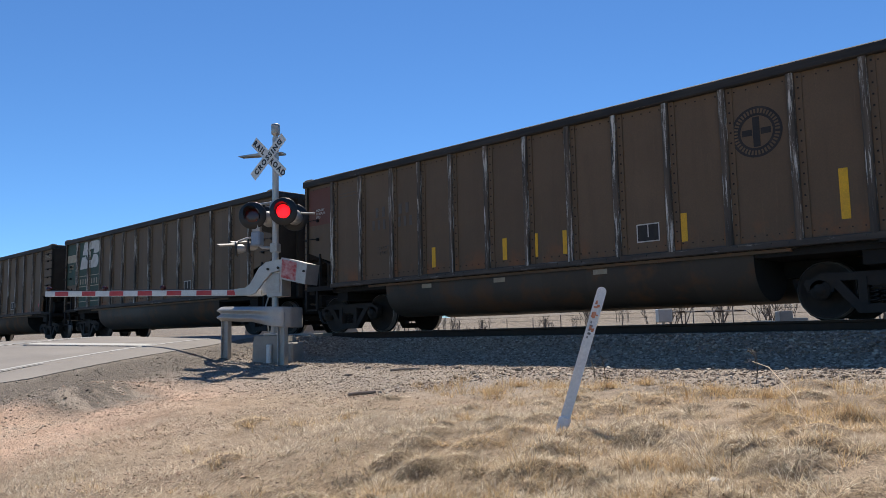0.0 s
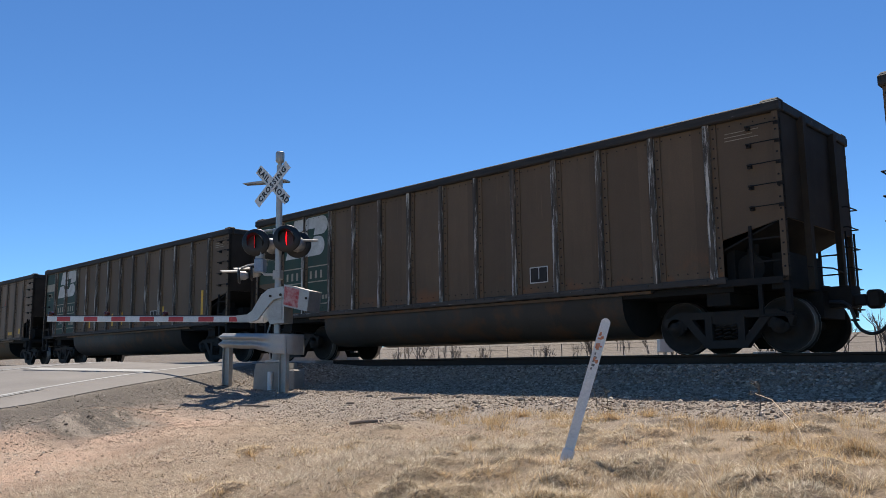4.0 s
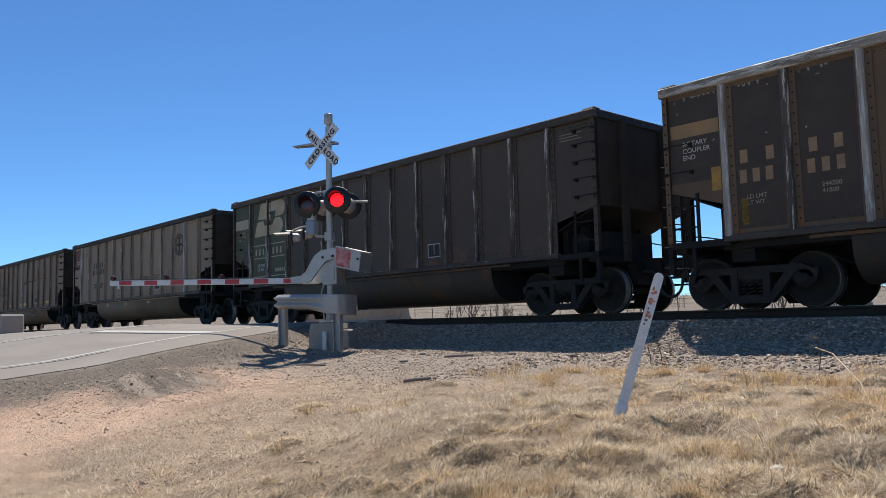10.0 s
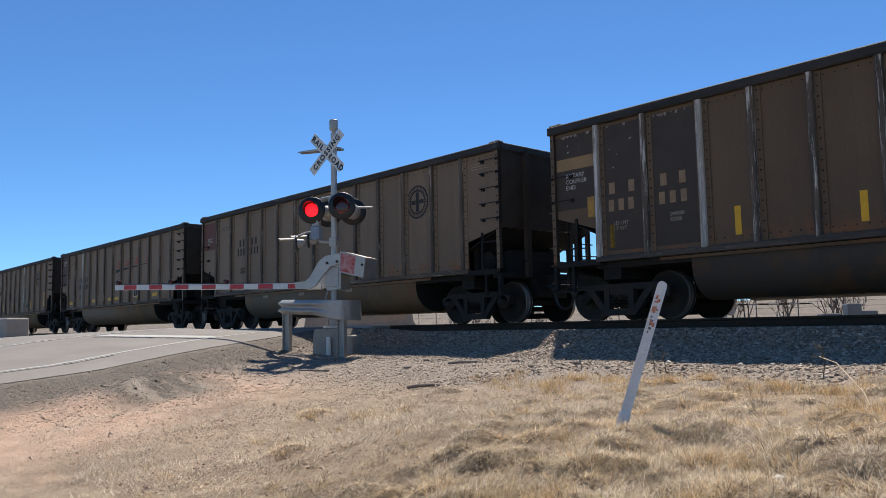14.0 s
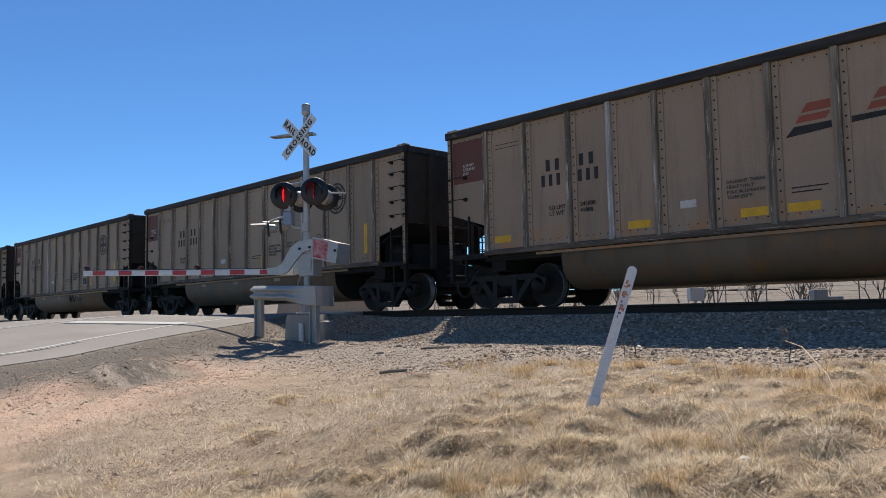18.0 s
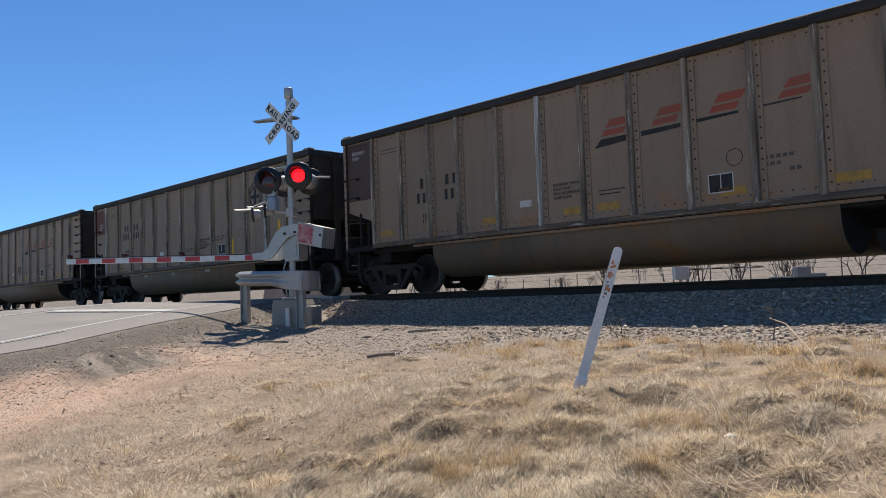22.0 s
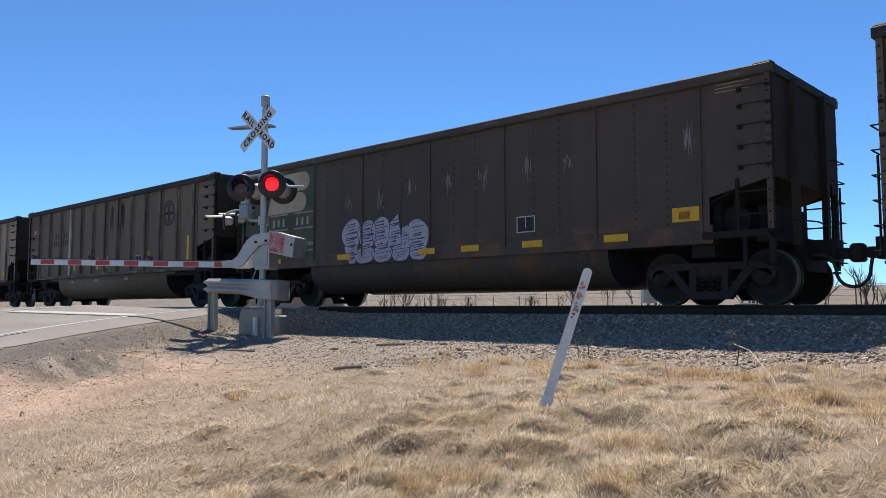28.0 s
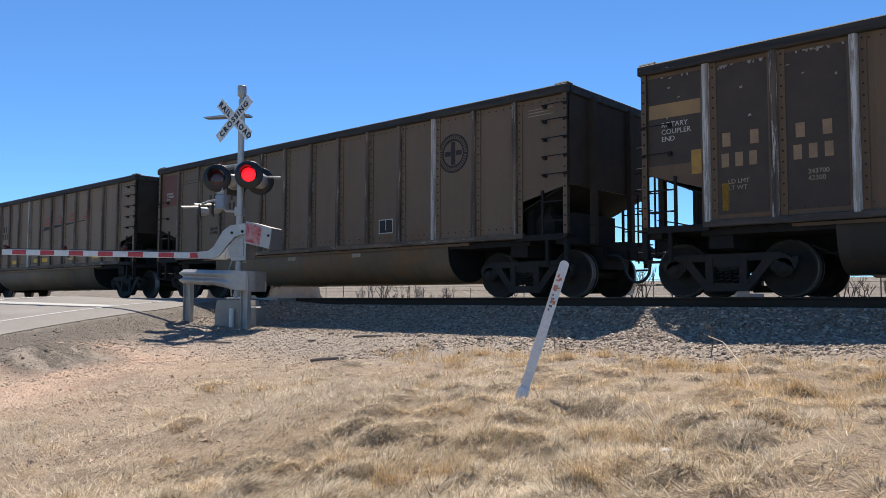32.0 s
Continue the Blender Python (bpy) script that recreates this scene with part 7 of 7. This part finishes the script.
for nm, mt, n, ln in (("straw_tussocks", "straw", 240, 0.12), ("golden_tussocks", "gold", 70, 0.11)):
    clumps(nm, n, 120, 0.11, ln, mt, "round tussocks of dry grass with bent tips", lambda x, y: field_keep(x, y) * np.clip((x + 5.5 + 0.15 * y) / 2.0, 0, 1), 0.15)
GOLD_PATCHES = ((-6.4, 7.4, 0.35), (-6.5, 8.1, 0.45), (-5.9, 8.0, 0.5), (-5.4, 7.7, 0.4), (-4.8, 7.5, 0.4), (-4.7, 8.1, 0.35), (-3.4, 7.2, 0.4), (-1.9, 6.0, 0.4), (-2.3, 5.9, 0.3), (-2.2, 3.6, 0.35),
                (-3.2, 3.15, 0.4), (-3.0, 3.4, 0.35), (-2.3, 4.3, 0.25), (-7.3, 4.6, 0.35), (-6.7, 4.8, 0.4), (-6.2, 5.0, 0.35), (-4.9, 5.3, 0.3), (-2.9, 7.0, 0.4), (-1.5, 6.6, 0.4))
px, py, pz = [], [], []
for cx, cy, cr in GOLD_PATCHES:
    m = int((1000 if cy > 5.5 or cx > -4 else 420) * cr)
    a = rng.uniform(0, 2 * math.pi, m)
    d = cr * np.abs(rng.normal(0, 0.7, m)) * (0.6 + 0.4 * np.sin(3 * a + cx))
    px.append(cx + 1.3 * d * np.cos(a) + 0.05 * np.sin(a * 7))
    py.append(cy + d * np.sin(a))
    pz.append(np.full(m, 0.75 if cx < -5.5 and cy < 6 else 1.0))
px, py, pz = np.concatenate(px), np.concatenate(py), np.concatenate(pz)
n = len(px)
blades("golden_patches", px, py, rough_land(px, py) - 0.004, rng.uniform(0, 2 * math.pi, n), rng.uniform(0.0, 0.9, n), rng.uniform(0.1, 1.2, n), rng.uniform(0.04, 0.16, n) * pz, rng.uniform(0.0025, 0.005, n), MAT["gold"], "loose golden grass in patches")
n = 260
px, py = rng.uniform(-13.5, -6.5, n), rng.uniform(6.0, 9.6, n)
blades("wood_chips", px, py, rough_land(px, py) + 0.012, rng.uniform(0, 2 * math.pi, n), rng.uniform(1.45, 1.6, n), rng.uniform(-0.1, 0.1, n), rng.uniform(0.05, 0.24, n), rng.uniform(0.01, 0.028, n), MAT["straw"], "pale splinters of wood lying on gravel", joints=2)
fx, fy = rng.uniform(-9.5, -3.2, 60000), rng.uniform(2.2, 5.8, 60000)
k = np.clip(patchy(fx, fy, 2.1, 0.7) * 1.9 - 0.75, 0.0, 1) * np.clip((-road_off(fx, fy) - 4.6) / 1.5, 0, 1) > rng.uniform(0, 1, len(fx))
fx, fy = fx[k], fy[k]
n = len(fx)
blades("thin_straw", fx, fy, rough_land(fx, fy) + 0.004, comb(fx, fy) + rng.normal(0, 0.8, n), rng.uniform(0.6, 1.5, n), rng.uniform(0.0, 0.5, n), rng.uniform(0.02, 0.085, n), rng.uniform(0.0022, 0.0045, n), MAT["grey_straw"], "thin dull straw over bare dirt", joints=2)
clumps("small_tufts", 420, 24, 0.06, 0.09, "grey_straw", "small dull tufts standing on bare dirt", lambda x, y: np.clip((-road_off(x, y) - 4.6) / 2.0, 0, 1) * (x < -3.4) * (y < 6.2) * np.clip(patchy(x, y, 1.9, 1.4) * 2 - 0.7, 0.05, 1), 0.6)
# flattened stalks over the ground
fx, fy = fan(130000)
k = field_keep(fx, fy) * np.clip(patchy(fx, fy, 1.3, 1.2) * 2.2 - 0.35, 0.06, 1) > rng.uniform(0, 1, len(fx))
fx, fy = fx[k], fy[k]
n = len(fx)
blades("flattened_straw", fx, fy, rough_land(fx, fy) + 0.006, comb(fx, fy) + rng.normal(0, 0.7, n), rng.uniform(0.95, 1.5, n), rng.uniform(-0.1, 0.35, n), rng.uniform(0.03, 0.11, n), rng.uniform(0.0025, 0.0055, n), MAT["straw"], "matted dead stalks lying on the ground", joints=2)

# ---- single small things on the ground ----
def on_land(x, y, lift=0.0):
    return Vector((x, y, float(rough_land(np.array([x]), np.array([y]))[0]) + lift))


def lump(name, x, y, size, material, label, category, squash=0.6, seed=0):
    r = random.Random(seed)
    bm = bmesh.new()
    bmesh.ops.create_icosphere(bm, subdivisions=2, radius=1)
    for v in bm.verts:
        d = 1 + 0.35 * noise.noise(v.co * 1.3 + Vector((seed, 0, 0)))
        v.co = Vector((v.co.x * d * size, v.co.y * d * size * 0.75, v.co.z * d * size * squash))
    me = bpy.data.meshes.new(name)
    bm.to_mesh(me)
    bm.free()
    me.materials.append(material)
    ob = new(name, me)
    ob.matrix_basis = Matrix.Translation(on_land(x, y, size * squash * 0.4)) @ Matrix.Rotation(r.uniform(0, 6), 4, "Z")
    return tagged(ob, label, category)


MAT["pale_rock"] = surf("pale_rock", (0.60, 0.54, 0.46), (0.36, 0.31, 0.25), 12, 0.85, 0, 0.7)
MAT["grey_wood"] = surf("sun_bleached_wood", (0.36, 0.28, 0.21), (0.24, 0.18, 0.135), 5, 0.9, 0, 0.6, 60, 0.5, (1, 8, 8))
MAT["brown_rock"] = surf("brown_rock", (0.26, 0.20, 0.15), (0.38, 0.31, 0.24), 10, 0.9, 0, 0.7)
lump("rock", -2.03, 4.18, 0.045, MAT["pale_rock"], "pale broken stone lying in dry grass", "stone", 0.55, 3)
lump("rock", -1.9, 4.05, 0.03, MAT["pale_rock"], "small pale stone lying in dry grass", "stone", 0.6, 4)
for i, (x, y, s) in enumerate(((-10.6, 8.6, 0.09), (-10.9, 9.3, 0.11), (-10.2, 9.5, 0.08), (-9.6, 9.35, 0.09), (-9.9, 7.9, 0.05), (-12.7, 7.3, 0.07), (-11.5, 6.3, 0.05), (-9.0, 9.6, 0.1), (-8.3, 9.2, 0.07), (-7.6, 9.45, 0.09), (-11.9, 9.7, 0.1))):
    lump("rock", x, y, s * 0.75, MAT["brown_rock"], "weathered stone at the foot of the ballast bank", "stone", 0.5, 10 + i)
for (x0, y0), (x1, y1), r in (((-8.46, 6.85), (-8.22, 7.15), 0.032), ((-10.1, 9.1), (-9.6, 9.35), 0.03), ((-12.4, 7.6), (-11.7, 7.75), 0.02)):
    a, b = on_land(x0, y0, r * 0.7), on_land(x1, y1, r * 0.7)
    st = part("wood_stick", Geo().tube([a, a.lerp(b, 0.4) + Vector((0, 0, 0.008)), b], r * 0.8, 7), MAT["grey_wood"])
    tagged(st, "weathered broken wood lying on gravel", "wood piece")


def dry_stem(pts, r, label, name="dry_stalk"):
    g = Geo().tube(pts, r, 5)
    return tagged(part(name, g, MAT["straw"]), label, "dry weed")


a = on_land(-3.75, 8.8, 0.22)
dry_stem([a, a.lerp(on_land(-2.5, 6.6, 0.12), 0.5) + Vector((0, 0, 0.06)), on_land(-2.45, 6.5, 0.1), on_land(-2.3, 6.2, 0.02)], 0.005, "long pale dry stalk lying over the grass")


def seed_weed(x, y, h, n, seed):
    """A dry weed: a stem with a loose head of fine forked twigs."""
    r = random.Random(seed)
    g = Geo()
    p = on_land(x, y, -0.02)
    top = p + Vector((r.uniform(-0.1, 0.1), r.uniform(-0.1, 0.1), h))
    g.tube([p, p.lerp(top, 0.5) + Vector((0.02, 0, 0)), top], 0.006, 5)
    for i in range(n):
        q = p.lerp(top, r.uniform(0.6, 1.0))
        d = Vector((r.uniform(-1, 1), r.uniform(-1, 1), r.uniform(-0.1, 0.9))).normalized()
        e = q + d * r.uniform(0.04, 0.11)
        g.tube([q, q.lerp(e, 0.5) + Vector((0, 0, 0.02)), e], 0.0026, 4)
        for _ in range(3):
            e2 = e + Vector((r.uniform(-1, 1), r.uniform(-1, 1), r.uniform(-0.6, 0.8))).normalized() * 0.03
            g.tube([e, e2], 0.0022, 4)
    return tagged(part("dry_weed", g, MAT["dark_straw"]), "dry branching weed standing in the stones", "dry weed")


for i, (x, y, h, n) in enumerate(((-3.6, 8.5, 0.36, 9), (-5.6, 8.7, 0.34, 5), (-5.9, 8.9, 0.26, 4), (-7.0, 8.8, 0.2, 4))):
    seed_weed(x, y, h, n, 40 + i)

# ---- beyond the track ----
def barrier(x0, y0, x1, y1, label="weathered concrete barrier beside the road", h=0.8):
    a, b = Vector((x0, y0, 0)), Vector((x1, y1, 0))
    d = (b - a)
    ang = math.atan2(d.y, d.x)
    z = float(land(np.array([(x0 + x1) / 2]), np.array([(y0 + y1) / 2]))[0])
    g = Geo().prism([(-0.3, 0), (0.3, 0), (0.3, 0.08), (0.16, 0.3), (0.08, h), (-0.08, h), (-0.16, 0.3), (-0.3, 0.08)], "x", 0, d.length)
    ob = part("concrete_barrier", g, MAT["concrete"])
    ob.matrix_basis = Matrix.Translation((x0, y0, z - 0.03)) @ Matrix.Rotation(ang, 4, "Z")
    return tagged(ob, label, "barrier", group="barriers beside the road")


for i in range(4):
    barrier(-21.5 - 3.1 * i, 17.6 + 0.9 * i, -24.5 - 3.1 * i, 18.45 + 0.9 * i)

block = thing("concrete_block", "grey two-part concrete block at the road edge", "concrete block", Matrix.Translation((-27.6, 6.15, float(land(np.array([-27.6]), np.array([6.15]))[0]))) @ Matrix.Rotation(radians(18), 4, "Z"))
part("block", Geo().cbox(-0.95, 0.35, -0.4, 0.4, -0.3, 0.78, 0.04), MAT["concrete"], block)
part("block", Geo().cbox(0.37, 0.95, -0.38, 0.38, -0.3, 0.84, 0.04), MAT["concrete"], block)


def far_gate():
    z = float(land(np.array([-16.0]), np.array([29.5]))[0])
    sig = thing("gate_stand", "distant grey gate stand with a lowered arm", "crossing gate", Matrix.Translation((-16.05, 29.35, z)) @ Matrix.Rotation(radians(45), 4, "Z"))
    part("mast", Geo().cyl((0, 0, -0.1), (0, 0, 1.25), 0.07, n=12), MAT["mast_paint"], sig)
    part("gate_mechanism", Geo().cbox(-0.25, 0.3, -0.25, 0.25, 0.55, 1.1, 0.03), MAT["mast_paint"], sig)
    arm = part("gate_arm", Geo().cbox(0.3, 3.4, -0.03, 0.03, 0.93, 0.99, 0.01), MAT["concrete"], sig, "white gate arm")
    st = Geo().cbox(-0.2, 0.2, -0.034, 0.034, 0.932, 0.988, 0.005).mesh("red_stripe", MAT["rail_side"])
    for i in range(4):
        part("red_stripe", st, None, arm).location = (0.7 + 0.8 * i, 0, 0)
    part("foundation", Geo().cbox(-0.4, 0.4, -0.4, 0.4, -0.2, 0.22, 0.03), MAT["concrete"], sig)


far_gate()
slab_z = float(land(np.array([-15.9]), np.array([28.8]))[0])
tagged(part("pale_slab", Geo().cbox(-0.8, 0.8, -0.3, 0.3, -0.1, 0.12, 0.04), MAT["concrete"]), "low pale painted block in the field", "block").matrix_basis = Matrix.Translation((-15.95, 28.6, slab_z)) @ Matrix.Rotation(radians(45), 4, "Z")
for i, (x, y, w, h) in enumerate(((-13.2, 32.2, 0.36, 0.45), (-12.6, 32.9, 0.26, 0.8), (-12.2, 33.3, 0.3, 0.5))):
    z = float(land(np.array([x]), np.array([y]))[0])
    cab = thing("equipment_cabinet", "silver trackside equipment cabinet on legs", "cabinet", Matrix.Translation((x, y, z)) @ Matrix.Rotation(radians(40), 4, "Z"))
    part("box", Geo().cbox(-w, w, -0.3, 0.3, 0.16, h, 0.02), MAT["box_silver"], cab)
    part("door", Geo().cbox(-w * 0.85, w * 0.85, -0.318, -0.302, 0.2, h - 0.05, 0.006), MAT["box_silver"], cab)
    for sx in (-w * 0.8, w * 0.8):
        part("leg", Geo().box(sx - 0.03, sx + 0.03, -0.05, 0.05, -0.1, 0.16), MAT["galv"], cab)


def bare_shrub(x, y, h, seed, trunk=0.03):
    """A leafless shrub: stems that fork three times."""
    r = random.Random(seed)
    g = Geo()
    z = float(land(np.array([x]), np.array([y]))[0])

    def grow(p, d, ln, rad, depth):
        e = p + d * ln
        g.cyl(p, e, rad, rad * 0.65, 4, False)
        if depth:
            for _ in range(r.choice((2, 3))):
                nd = (d + Vector((r.uniform(-0.6, 0.6), r.uniform(-0.6, 0.6), r.uniform(-0.1, 0.5)))).normalized()
                grow(p.lerp(e, r.uniform(0.6, 1)), nd, ln * r.uniform(0.55, 0.8), rad * 0.6, depth - 1)
    for _ in range(r.choice((3, 4, 5))):
        grow(Vector((x + r.uniform(-0.3, 0.3), y + r.uniform(-0.3, 0.3), z - 0.05)), Vector((r.uniform(-0.35, 0.35), r.uniform(-0.35, 0.35), 1)).normalized(), h * 0.36, trunk, 3)
    return tagged(part("bare_shrub", g, MAT["far_bush"]), "leafless grey-brown shrub in the dry field", "shrub", "shrubs in the field")


r = random.Random(21)
for i in range(34):
    y = r.uniform(27, 62)
    x = r.uniform(-0.98 * y - 4, -0.18 * y)
    bare_shrub(x, y, r.uniform(0.9, 2.2), 100 + i, 0.025)
for i in range(10):
    bare_shrub(-6 - 1.6 * i + r.uniform(-0.6, 0.6), 36 + r.uniform(-2, 4), r.uniform(1.6, 2.8), 200 + i, 0.035)
post_mesh = Geo().cyl((0, 0, -0.3), (0, 0, 1.25), 0.035, n=6).mesh("fence_post", MAT["wood"])
fence = thing("wire_fence", "thin wire fence along the far field", "fence")
for i in range(46):
    x = -70 + i * 2.6
    p = part("fence_post", post_mesh, None, fence)
    p.location = (x, 45 - 0.05 * x, float(land(np.array([x]), np.array([45 - 0.05 * x]))[0]))
for h in (0.5, 0.8, 1.1):
    zz = [float(land(np.array([x]), np.array([45 - 0.05 * x]))[0]) + h for x in (-70, 47)]
    part("wire", Geo().tube([(-70, 48.5, zz[0]), (47, 42.65, zz[1])], 0.008, 4), MAT["iron"], fence)


LENS_START = {"left": 180, "right": 0}


# ---- what moves: the cars along the track, the wheels under them ----
def motions():
    for n, car in TRAIN.items():
        walk(car, [(t, pose(rear_x(n, t) + CAR_L / 2, TRACK_Y, 0)) for t, _ in SLIP])
    for lens, side in LENSES:
        # the flashers take turns: 1.215 s a round
        rows, turn = [(0.0, pose(0, 0.02, 0, 0, 0, LENS_START[side]))], LENS_START[side]
        k = -1
        while True:
            at = 1.0 + 0.6075 * k
            k += 1
            if at > 31.8:
                break
            if at < 0.1:
                continue
            f = round((at - float(np.interp(at, [a for a, _ in SLIP], [b for _, b in SLIP])) / 15.5) * 30)
            rows += [((f + d) / 30, pose(0, 0.02, 0, 0, 0, turn + a)) for d, a in ((-2, 0), (-1, 86), (1, 94), (2, 180))]
            turn = (turn + 180) % 360
        rows.append((32.0, pose(0, 0.02, 0, 0, 0, turn)))
        walk(lens, rows)
    for n, wheels, dx in MOVING:
        # a wheel turns while its car is within sight; each row a thirtieth of a second
        turn = [i for i in range(961) if -42 < rear_x(n, i / 30) + CAR_L / 2 < 8]
        lo, hi = (turn[0], turn[-1]) if turn else (0, 0)
        rows = [(0, lo)] if lo else []
        rows += [(i, i) for i in range(lo, hi + 1)]
        rows += [(960, hi)] if hi < 960 else []
        walk(wheels, [(i / 30, pose(dx, 0, 0.457, 0, math.degrees((rear_x(n, k / 30) - rear_x(n, 0)) / 0.457) % 360, 0)) for i, k in rows])


motions()
